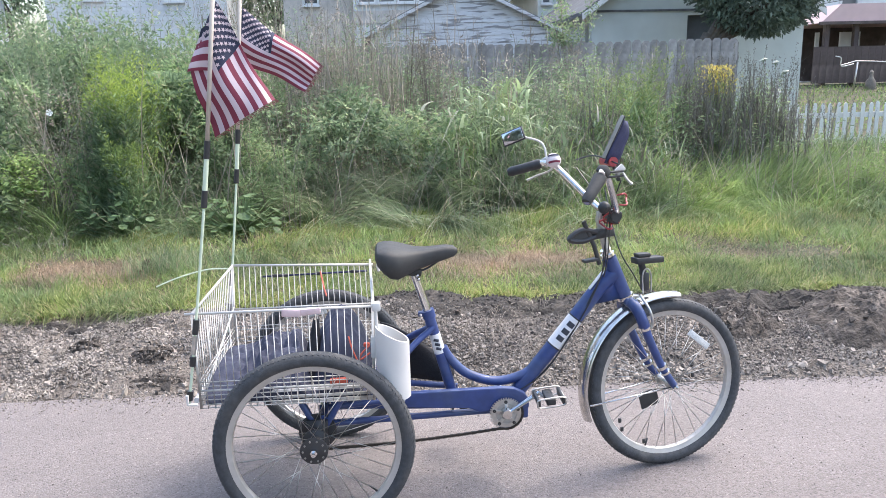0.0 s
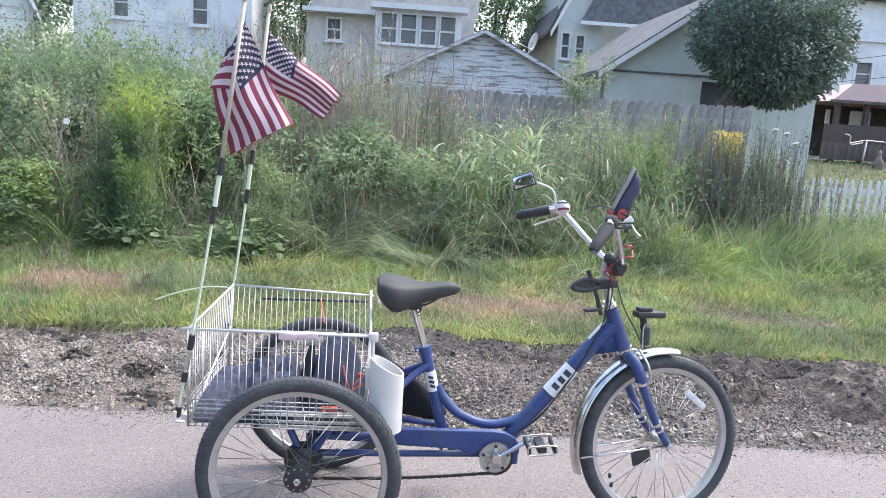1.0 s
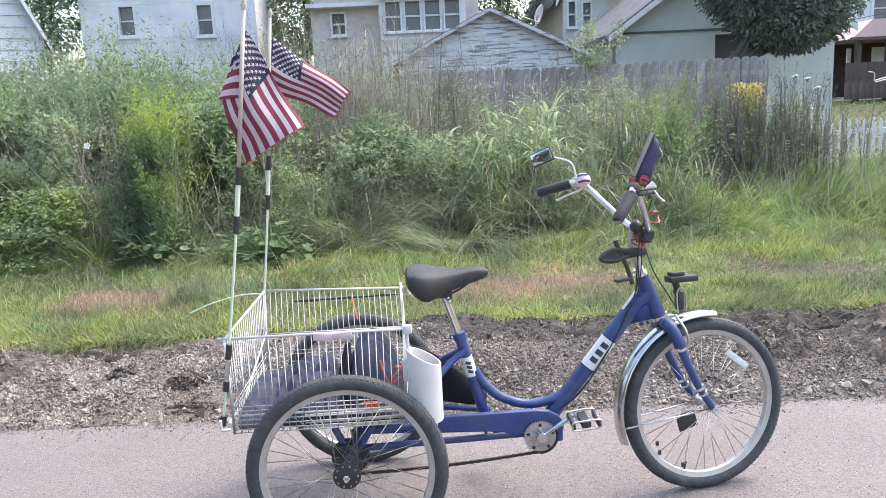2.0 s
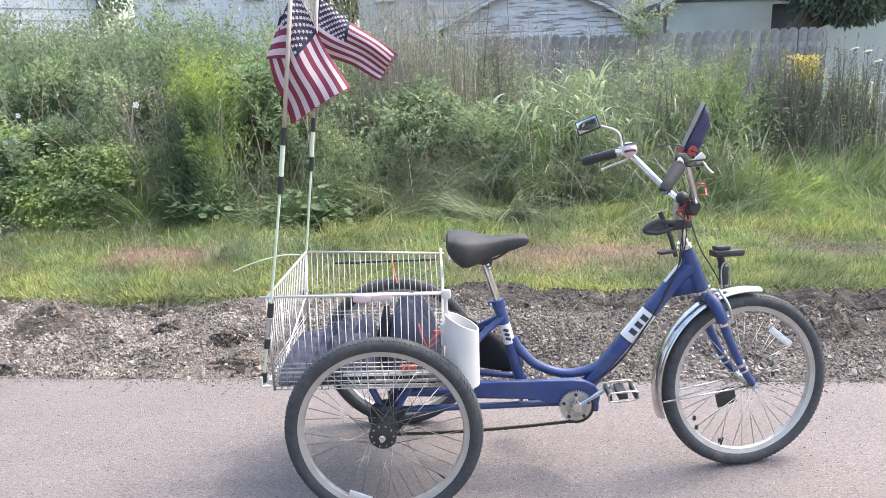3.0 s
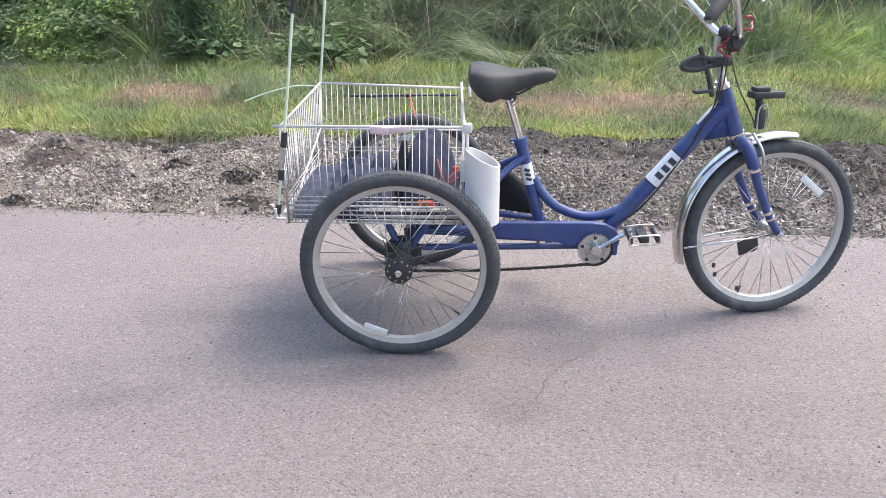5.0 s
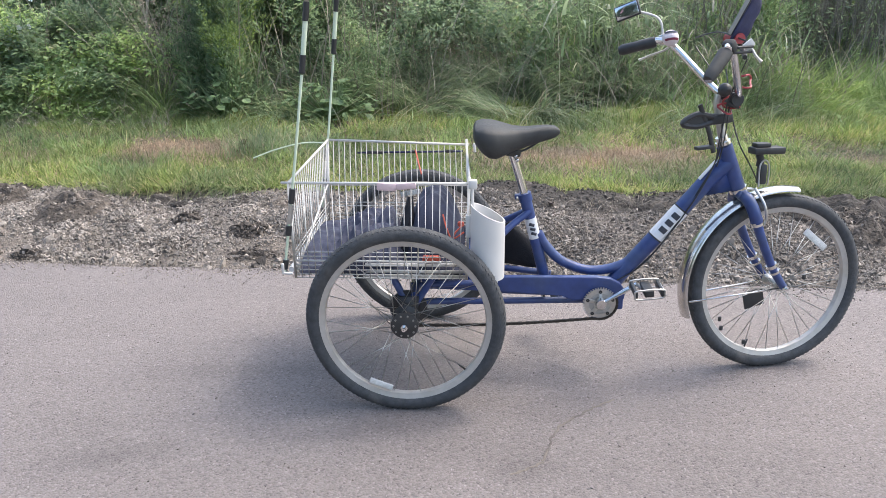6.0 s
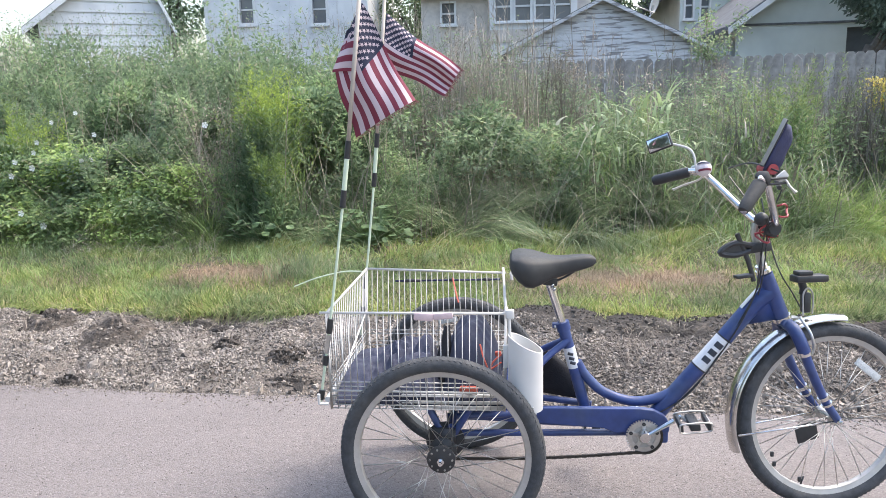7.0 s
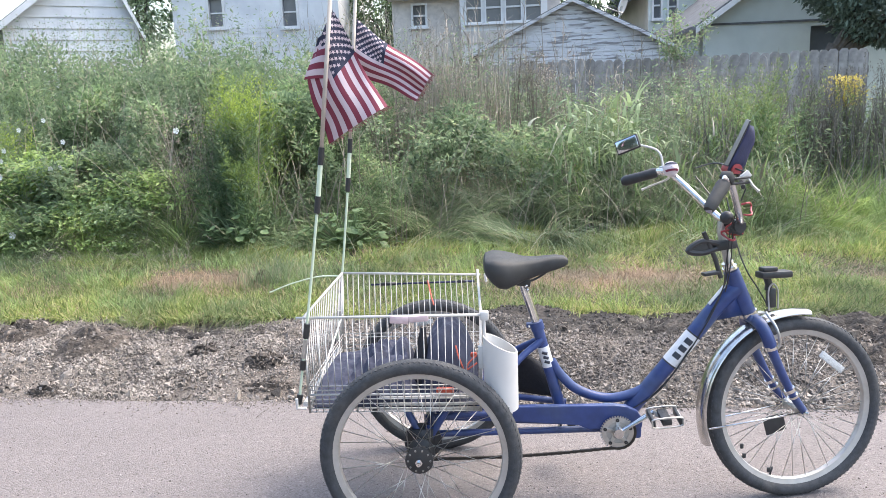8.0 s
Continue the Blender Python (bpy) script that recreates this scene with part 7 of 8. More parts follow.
    # a roof of leaves over the deep gap, and willowy shoots along the crest
    ch += lumps([(-1.75, 4.85, 1.32), (-1.7, 5.4, 1.45), (-1.4, 5.1, 1.3)], [(0.34, 0.4, 0.17), (0.4, 0.4, 0.2), (0.3, 0.3, 0.2)], 1500, 0.07, 0.03, 2)
    for x, h in ((-6.4, 2.1), (-5.9, 2.0), (-5.3, 2.15), (-4.95, 2.1), (-4.6, 2.15), (-4.25, 2.0), (-3.8, 1.95), (-3.45, 2.25), (-3.15, 2.48), (-2.95, 2.42), (-2.6, 2.2), (-2.3, 2.2), (-1.98, 2.22), (-1.7, 2.05)):
        ch += sprays((x, 5.65), 15, h, 0.42, 46, 0.105, 0.021, 3, around=0.2, toward=-1.57, fan=5.6, drop=0.5, sw=0.008)
    ch += sprays((-3.1, 5.6), 20, 2.45, 0.35, 60, 0.085, 0.028, 1, around=0.15)
    # long pale grass arching out along the foot
    cs = scatter(60, -6.5, -2.45, 3.8, 4.25)
    k = np.repeat(np.arange(60), 46)
    side = np.where(RNG.uniform(size=60) < 0.5, 1.0, -1.0)[k] * RNG.uniform(0.1, 0.6, len(k))
    q = cs[k] + np.concatenate([RNG.normal(0, 0.06, (len(k), 2)), np.zeros((len(k), 1))], 1)
    ch.append(blades(q, RNG.uniform(0.2, 0.55, len(k)), 0.008, np.stack([side, RNG.normal(-0.16, 0.1, len(k))], 1), 7, 5))
    q = np.stack([RNG.normal(-2.6, 0.16, 16), RNG.normal(4.15, 0.07, 16), np.full(16, 0.12)], 1)
    ch.append(blades(q, RNG.uniform(0.8, 1.65, 16), 0.009, lean_of(16, 0.28, (-0.08, 0)), 6, 5))
    # a low heap of flattened grass and straw where the thicket meets the verge
    q = scatter(8000, -7.0, -2.35, 3.55, 4.15)
    comb = 6.0 * field(q, 1.3, 44.0)
    tip = np.stack([np.cos(comb), 0.5 * np.sin(comb) - 0.35], 1) * RNG.uniform(0.08, 0.34, (len(q), 1)) + lean_of(len(q), 0.06)
    hh = RNG.uniform(0.08, 0.3, len(q)) * (0.5 + 0.5 * smooth_step(3.55, 4.0, q[:, 1]))
    sort = RNG.uniform(size=len(q)) + 0.5 * field(q, 1.6, 45.0)
    for lo, hi, mi in ((-9, 0.52, 7), (0.52, 0.8, 4), (0.8, 9, 6)):
        k = (sort >= lo) & (sort < hi)
        ch.append(blades(q[k], hh[k], 0.0075, tip[k], mi, 5))
    # bare brown twigs in front and dry tips above
    q = scatter(900, -7.0, -2.4, 3.75, 4.3)
    ch.append(blades(q, RNG.uniform(0.15, 0.6, len(q)), 0.005, lean_of(len(q), 0.35, (0, -0.08)), 0, 5))
    q = scatter(110, -7.0, -2.2, 4.2, 5.6)
    ch.append(blades(q, RNG.uniform(0.8, 1.95, len(q)), 0.009, lean_of(len(q), 0.3), 0, 5))
    q = np.stack([RNG.normal(-2.5, 0.16, 120), RNG.normal(4.25, 0.1, 120), np.full(120, 0.12)], 1)
    ch += [blades(q, RNG.uniform(0.5, 1.4, 120), 0.0055, lean_of(120, 0.4), 0, 5)]
    q2 = np.repeat(q, 6, 0) + RNG.normal(0, 1, (120 * 6, 3)) * np.array((0.16, 0.1, 0.0))
    q2[:, 2] += RNG.uniform(0.25, 1.3, len(q2))
    ch.append(leaves(q2, RNG.normal(size=q2.shape), 0.04, 0.012, 0))
    q = scatter(420, -7.5, -2.6, 6.2, 7.6)
    ch += stems_with_leaves(q, RNG.uniform(1.7, 2.55, len(q)), lean_of(len(q), 0.16), 26, 0.045, 0.013, 0, 3, 0.4, 0.2, 0.007, 2.2)
    q = scatter(900, -7.5, -0.9, 5.2, 7.2)
    q[:, 2] += RNG.uniform(1.45, 2.15, len(q))
    ch += [blades(q, RNG.uniform(0.06, 0.22, len(q)), 0.006, lean_of(len(q), 0.08), 0, 2)]
    np_object("shrub_thicket", ch, [M_DRY, M_LEAF, M_LEAFGREEN, M_LEAFPALE, M_TALL, M_VINE, M_STALK, M_LUSH], "tangled green shrubs and tall weeds along the verge", "shrubs")


def build_goldenrod(c, h, r, n, label, flowers=0, mat=None):
    ch = sprays(c, n, h, r * 1.5, 100, 0.08, 0.014, 1, around=r * 0.55, toward=-1.57, fan=5.5, taper=0.65, drop=0.1, fold=1.0)
    clump = thing("goldenrod", label, "wild plant")
    tagged(np_object("stem", [ch[0]], [M_LUSH], "slender green stems", "", parent=clump), kind="stuff")
    ch = carve(ch, HOLLOWS)
    q = ch[1][0].reshape(-1, 4, 3)
    top = q[:, 0, 2] > 0.1 + h * RNG.normal(0.66, 0.08, len(q))
    for name, pick, mt, words in (("crown_foliage", top, mat or M_GOLDEN, "bright feathery tips"), ("foliage", ~top, M_LEAFGREEN, "narrow green leaves")):
        w = q[pick]
        np_object(name, [(w.reshape(-1, 3), np.arange(4 * len(w)).reshape(-1, 4), 0)], [mt], words, "", parent=clump)
    if flowers:
        q = np.stack([RNG.normal(c[0], r * 0.8, n * flowers), RNG.normal(c[1], r * 0.8, n * flowers), 0.1 + h * RNG.uniform(0.78, 1.0, n * flowers)], 1)
        np_object("blossom", [leaves(q, RNG.normal(size=q.shape), 0.03, 0.02, 0)], [M_YELLOW], "deep yellow blossom", "", parent=clump)


def build_tangle():
    """Bent long grass heaps in front, dry stalks and low leafy weeds behind."""
    n = 11000
    cs = scatter(240, -1.7, 2.5, 3.85, 5.3)
    k = RNG.integers(0, len(cs), n)
    fans = np.array((-1.15, -0.3, 0.55, 1.35, 2.2, 3.0))
    off = cs[:, :1] - fans
    off = off[np.arange(len(cs)), np.abs(off).argmin(1)]
    turn = np.where(off > 0, 0.25, math.pi - 0.25) - 1.2 * np.sign(off) * (1 - np.clip(np.abs(off) / 0.3, 0, 1)) + 1.6 * field(cs, 1.1, 31.0)
    p = cs[k] + np.concatenate([RNG.normal(0, 0.10, (n, 2)), np.zeros((n, 1))], 1)
    reach = RNG.uniform(0.5, 1.2, n)
    a = turn[k] + RNG.normal(0, 0.30, n)
    lean = np.stack([np.cos(a) * reach, np.sin(a) * reach * 0.6 - 0.15], 1)
    h = RNG.uniform(0.28, 0.74, n) * (0.6 + 0.4 * smooth_step(3.8, 4.7, p[:, 1]))
    pale = RNG.uniform(size=n) < 0.3
    ch = [blades(p[~pale], h[~pale], 0.0105, lean[~pale], 0, 6), blades(p[pale], h[pale], 0.009, lean[pale], 1, 6)]
    ch = carve(ch, [((1.35, 4.0, 0.22), (0.5, 0.4, 0.12)), ((0.5, 4.1, 0.3), (0.22, 0.3, 0.14)), ((-0.75, 4.0, 0.22), (0.3, 0.3, 0.1)), ((2.3, 4.0, 0.22), (0.35, 0.35, 0.1))])
    np_object("bent_grass", ch, [M_TALL, M_REED], "long wind-bent grass heaped along the weeds", "tall grass")
    q = np.concatenate([scatter(1500, -7.0, 6.0, 3.9, 5.4), scatter(90, -6.5, 0.0, 4.0, 4.8)])
    np_object("dead_stems", [blades(q, np.where(np.arange(len(q)) < 1500, RNG.uniform(0.3, 0.9, len(q)), RNG.uniform(0.6, 1.7, len(q))), np.where(np.arange(len(q)) < 1500, 0.007, 0.011), lean_of(len(q), 0.35), 0, 5)], [M_DRY], "tangled dead brown stems among the weeds", "dead stems")
    p = np.concatenate([scatter(420, -1.9, 3.4, 5.0, 8.2), scatter(330, -1.7, 0.4, 5.4, 7.6)])
    hh = RNG.uniform(0.9, 2.15, len(p)) * (1 - 0.25 * smooth_step(0.6, 2.2, p[:, 0]))
    ch = [blades(p, hh, 0.011, lean_of(len(p), 0.16), 0, 4)]
    q = np.repeat(p, 5, 0)
    s = RNG.uniform(0.45, 0.95, len(q))
    q[:, 2] += np.repeat(hh, 5) * s
    ch.append(blades(q, RNG.uniform(0.08, 0.3, len(q)), 0.006, lean_of(len(q), 0.16), 0, 2))
    q2 = q + RNG.normal(0, 0.06, q.shape)
    ch.append(leaves(q2, RNG.normal(size=q2.shape), 0.045, 0.016, 0))
    tall = scatter(60, -1.7, 2.6, 5.8, 8.2)
    th = RNG.uniform(1.5, 2.45, len(tall))
    tl = lean_of(len(tall), 0.12)
    ch.append(blades(tall, th, 0.017, tl, 0, 5))
    q = np.repeat(tall, 12, 0)
    s = RNG.uniform(0.55, 0.98, len(q))
    q[:, :2] += np.repeat(tl, 12, 0) * s[:, None] ** 1.8
    q[:, 2] += np.repeat(th, 12) * s
    ch.append(blades(q, RNG.uniform(0.08, 0.28, len(q)), 0.007, lean_of(len(q), 0.14), 0, 3))
    q = scatter(75, -1.5, 0.5, 5.7, 7.4)
    qh, ql = RNG.uniform(1.5, 2.35, 75), lean_of(75, 0.13)
    ch.append(blades(q, qh, 0.017, ql, 2, 5))
    twig = np.repeat(q, 9, 0)
    s = RNG.uniform(0.5, 0.98, len(twig))
    twig[:, :2] += np.repeat(ql, 9, 0) * s[:, None] ** 1.8
    twig[:, 2] += np.repeat(qh, 9) * s
    ch.append(blades(twig, RNG.uniform(0.1, 0.3, len(twig)), 0.007, lean_of(len(twig), 0.16), 2, 3))
    p = scatter(330, -1.9, 0.5, 5.6, 8.0)
    ch += stems_with_leaves(p, RNG.uniform(1.2, 2.2, len(p)), lean_of(len(p), 0.2), 34, 0.045, 0.013, 0, 1, 0.3, 0.2, 0.007, 2.2)
    np_object("dry_stalks", ch, [M_DRY, M_LEAFPALE, M_STALK], "bare brown dry weed stalks in front of the fence", "dry stalks")
    p = np.concatenate([scatter(750, -1.7, 3.4, 4.9, 8.0), scatter(420, -0.8, 3.6, 6.2, 8.5)])
    h = (0.75 + 0.3 * field(p, 1.0, 11.0) + 0.42 * smooth_step(5.8, 7.2, p[:, 1])) * RNG.uniform(0.7, 1.25, len(p))
    ch = stems_with_leaves(p, h, lean_of(len(p), 0.14), 44, 0.07, 0.02, 0, 1, 0.2, 0.2, 0.007, 2.4)
    q = p[::3]
    ch += stems_with_leaves(q, h[::3] * 1.15, lean_of(len(q), 0.14), 40, 0.06, 0.013, 0, 3, 0.3, 0.2, 0.007, 2.0)
    ch += lumps([(-0.2, 5.5, 0.75), (0.5, 5.6, 0.7), (1.5, 5.9, 0.7), (2.2, 5.9, 0.75)], [(0.6, 0.35, 0.4), (0.55, 0.35, 0.35), (0.6, 0.4, 0.4), (0.6, 0.4, 0.45)], 500, 0.075, 0.026)
    ch += lumps([(0.0, 5.2, 0.98), (0.3, 5.3, 0.85), (-0.5, 5.3, 0.95), (-0.15, 5.5, 1.15)], [(0.28, 0.25, 0.2), (0.3, 0.25, 0.16), (0.3, 0.25, 0.25), (0.3, 0.25, 0.2)], 480, 0.07, 0.034, 1)
    for k in range(34):
        c = (RNG.uniform(-1.0, 1.0), RNG.uniform(4.55, 5.1), RNG.uniform(0.42, 1.0))
        ch += lumps([c], [(RNG.uniform(0.1, 0.22), 0.12, RNG.uniform(0.06, 0.13))], 110, 0.062, 0.028, RNG.choice((1, 1, 2)), 0.35)
    p = scatter(160, -1.2, 1.2, 4.5, 5.2)
    ch += stems_with_leaves(p, RNG.uniform(0.5, 1.15, len(p)), lean_of(len(p), 0.2), 20, 0.055, 0.02, 0, 1, 0.25, 0.25, 0.007, 1.6)
    ch += lumps([(-0.14, 5.1, 1.16), (0.05, 5.1, 1.05)], [(0.14, 0.14, 0.09), (0.12, 0.12, 0.07)], 150, 0.07, 0.036, 2)
    ch = carve(ch, HOLLOWS)
    np_object("low_weeds", ch, [M_DRY, M_LEAF, M_LEAFGREEN, M_LEAFPALE], "leafy green weeds growing before the board fence", "weeds")
    p = np.stack([RNG.normal(1.38, 0.30, 120), RNG.normal(5.0, 0.25, 120), np.full(120, 0.13)], 1)
    hh = RNG.uniform(0.7, 1.28, len(p))
    ch = [blades(p, hh, 0.01, lean_of(len(p), 0.07), 0, 3)]
    q = np.repeat(p, 4, 0)
    q[:, 2] += np.repeat(hh, 4) * RNG.uniform(0.3, 1.0, len(q))
    ch.append(blades(q, RNG.uniform(0.05, 0.26, len(q)), RNG.uniform(0.022, 0.042, len(q)), lean_of(len(q), 0.22), 0, 6))
    # coarse drooping grass, green and half dead, between the reeds and the shrubs
    n = 150
    cs = scatter(n, 0.45, 3.0, 4.35, 5.4)
    tall = RNG.uniform(0.45, 1.0, n) * (0.62 + 0.38 * smooth_step(4.3, 4.9, cs[:, 1]))
    ch.append(blades(cs, tall, 0.008, lean_of(n, 0.08), 2, 4))
    k = np.repeat(np.arange(n), 17)
    q = cs[k] + np.concatenate([RNG.normal(0, 0.035, (len(k), 2)), np.zeros((len(k), 1))], 1)
    q[:, 2] += tall[k] * RNG.uniform(0.05, 0.95, len(k))
    mix = RNG.uniform(size=len(k))
    reach = lean_of(len(k), 0.17, (0, -0.05))
    rise, wide = RNG.uniform(0.06, 0.26, len(k)), RNG.uniform(0.009, 0.021, len(k))
    for lo, hi, mi in ((0, 0.42, 1), (0.42, 0.66, 0), (0.66, 0.86, 3), (0.86, 1, 2)):
        w = (mix >= lo) & (mix < hi)
        ch.append(blades(q[w], rise[w], wide[w], reach[w], mi, 6))
    np_object("reed_grass", ch, [M_REED, M_TALL, M_DRY, M_LUSH], "pale broad-bladed reed grass clump", "reeds")


def build_dry_shrub(c, h, spread, label, leafy=False):
    """A bare branching shrub with seed clusters at the tips."""
    shrub = thing("dry_shrub", label, "shrub")
    rnd = random.Random(int(c[0] * 50))
    tips = []
    for k in range(9):
        a, r = rnd.uniform(0, 6.283), spread * rnd.uniform(0.3, 1.0)
        top = Vector((c[0] + r * math.cos(a), c[1] + r * math.sin(a) * 0.6, h * rnd.uniform(0.75, 1.0)))
        mid = Vector((c[0] + 0.25 * r * math.cos(a), c[1], top.z * 0.55))
        part("branch", Shape().tube(bend([(c[0], c[1], 0.1), mid, top], 4), [0.010 - 0.0009 * i for i in range(9)], 5), M_DRY, shrub)
        for j in range(7):
            b = mid.lerp(top, rnd.uniform(0.2, 1.0))
            e = b + Vector((rnd.uniform(-0.16, 0.16), rnd.uniform(-0.1, 0.1), rnd.uniform(0.04, 0.2)))
            part("twig", Shape().tube([b, (b + e) / 2 + Vector((0, 0, 0.015)), e], [0.004, 0.003, 0.002], 4), M_DRY, shrub)
            tips.append(e)
    q = np.repeat(np.array(tips), 16, 0) + RNG.normal(0, 0.035, (len(tips) * 16, 3))
    np_object("dry_foliage", [leaves(q, RNG.normal(size=q.shape), 0.032, 0.014, 0)], [M_DRY], "dry brown seed clusters", "", parent=shrub)
    if leafy:
        q = np.repeat(np.array(tips), 34, 0) + RNG.normal(0, 0.06, (len(tips) * 34, 3))
        q = q[q[:, 2] > h * 0.78]
        np_object("foliage", [leaves(q, RNG.normal(size=q.shape) + np.array((0, 0, -0.4)), 0.06, 0.022, 0)], [M_LEAFPALE], "drooping pale green leaves", "", parent=shrub)


def build_right_weeds():
    p = np.concatenate([scatter(150, 2.2, 4.5, 4.9, 7.4), scatter(130, 3.3, 4.5, 4.9, 5.6), scatter(16, 4.4, 4.9, 4.9, 5.6), scatter(14, 4.6, 5.9, 5.6, 7.4), scatter(70, 3.35, 4.6, 5.0, 5.7)])
    n = len(p)
    hh = RNG.uniform(0.85, 1.42, n) * (1 - 0.22 * smooth_step(4.3, 4.9, p[:, 0]))
    hh[-70:] = RNG.uniform(1.05, 1.55, 70)
    lean = lean_of(n, 0.07)
    ch = stems_with_leaves(p, hh * 0.8, lean * 0.7, 12, 0.075, 0.013, 0, 1, 0.12, 0.1, 0.011, 1.0)
    ch[0] = blades(p, hh, 0.010, lean, 0, 4)
    q = np.repeat(p, 60, 0)
    s = RNG.uniform(0.5, 1.03, (len(q), 1))
    q[:, :2] += np.repeat(lean, 60, 0) * s ** 1.8
    q[:, 2:] += np.repeat(hh, 60)[:, None] * s
    q += RNG.normal(0, 0.006, q.shape)
    ch.append(leaves(q, RNG.normal(0, 0.4, size=q.shape) + np.array((0, 0, 1.0)), 0.02, 0.008, 2))
    branch = np.repeat(p, 5, 0)
    s = RNG.uniform(0.4, 0.8, (len(branch), 1))
    branch[:, :2] += np.repeat(lean, 5, 0) * s ** 1.8
    branch[:, 2:] += np.repeat(hh, 5)[:, None] * s
    ch.append(blades(branch, RNG.uniform(0.1, 0.3, len(branch)), 0.009, lean_of(len(branch), 0.05), 2, 3))
    np_object("seedhead_weeds", ch, [M_SEED, M_LEAF, M_SEED], "slender dark weeds with brown seed heads", "weeds")
    n = 21000
    cs = np.concatenate([scatter(400, 1.9, 6.5, 3.7, 6.2), scatter(170, 4.0, 9.0, 4.2, 8.3)])
    k = RNG.integers(0, len(cs), n)
    turn = 5.0 * field(cs, 1.2, 61.0)
    p = cs[k] + np.concatenate([RNG.normal(0, 0.13, (n, 2)), np.zeros((n, 1))], 1)
    a = turn[k] + RNG.normal(0, 0.6, n)
    reach = RNG.uniform(0.12, 0.55, n)
    h = RNG.uniform(0.2, 0.56, n) * (0.45 + 0.55 * smooth_step(3.6, 4.8, p[:, 1])) * (1 - 0.55 * smooth_step(5.6, 7.0, p[:, 1])) * (1 - 0.25 * smooth_step(4.4, 5.2, p[:, 0]))
    veil = scatter(5200, 5.0, 9.6, 7.2, 8.4)
    turn2 = 6.0 * field(veil, 1.5, 51.0)
    veil_blades = blades(veil, RNG.uniform(0.2, 0.5, 5200) * (0.7 + 0.5 * field(veil, 1.1, 52.0)), 0.012, 0.2 * np.stack([np.cos(turn2), np.sin(turn2)], 1) + lean_of(5200, 0.07), 0, 4)
    np_object("tall_grass", [veil_blades, blades(p, h, 0.012, np.stack([np.cos(a) * reach, np.sin(a) * reach - 0.08], 1), 0, 4)], [M_LUSH], "long bright green grass at the weeds' edge", "tall grass")
    n = 2600
    p = scatter(n, -7.5, -1.2, 3.8, 4.4)
    np_object("edge_grass", [blades(p, RNG.uniform(0.1, 0.34, n), 0.009, lean_of(n, 0.24, (0, -0.1)), 0, 4)], [M_TALL], "long drooping grass before the shrubs", "tall grass")
    # leafy weeds between and behind the seed heads
    ch = []
    for x, y, h in ((2.35, 5.7, 1.0), (2.8, 6.6, 1.1), (3.3, 5.5, 0.75), (3.7, 6.4, 1.05), (4.1, 5.5, 0.7), (4.35, 6.2, 1.1), (3.0, 5.2, 0.7), (2.5, 6.2, 1.1), (4.5, 5.3, 0.5)):
        ch += sprays((x, y), 20, h, 0.35, 60, 0.07, 0.014, 1, around=0.14, stem=0)
    for k in range(26):
        x = 3.0 + 0.17 * k + RNG.uniform(-0.1, 0.1)
        ch += sprays((x, RNG.uniform(4.3, 6.2)), 14, RNG.uniform(0.38, 0.62), 0.4, 44, 0.06, 0.013, 2, around=0.14, stem=0, drop=0.5)
    np_object("leafy_weeds", ch, [M_TALL, M_LEAF, M_LUSH], "leafy green weeds among the seed heads", "weeds")


def build_burdock(c, n, size, label):
    b = thing("broadleaf_plant", label, "wild plant")
    s0 = random.Random(int(c[0] * 100))
    out = [(math.sin(a) * (0.42 + 0.06 * math.sin(5 * a)), -math.cos(a) * 0.5 + 0.45) for a in np.linspace(0, 2 * math.pi, 15)[:-1]]
    sh = Shape().add([(x, y + 0.06, 0.10 * abs(x) + 0.05 * math.sin(8 * y)) for x, y in out] + [(0, 0.4, -0.02)], [(i, (i + 1) % 14, 14) for i in range(14)])
    me = mesh_of("leaf", sh, M_BURDOCK, False)
    for k in range(n):
        a, r = s0.uniform(0, 6.283), s0.uniform(0.02, 0.30)
        z = s0.uniform(0.05, 0.34) * (1.1 - r)
        m = Matrix.Translation((c[0] + r * math.cos(a) * 1.5, c[1] + r * math.sin(a) * 0.7, c[2] + z)) @ Matrix.Rotation(a - math.pi / 2, 4, "Z") @ Matrix.Rotation(s0.uniform(-0.7, 0.2), 4, "X")
        sc = size * s0.uniform(0.6, 1.15)
        part("leaf", me, None, b, "", m @ Matrix.Diagonal((sc, sc, sc, 1)))
        part("leaf_stalk", Shape().tube([(c[0], c[1], c[2]), m.translation], 0.004, 4), M_BURDOCK, b)


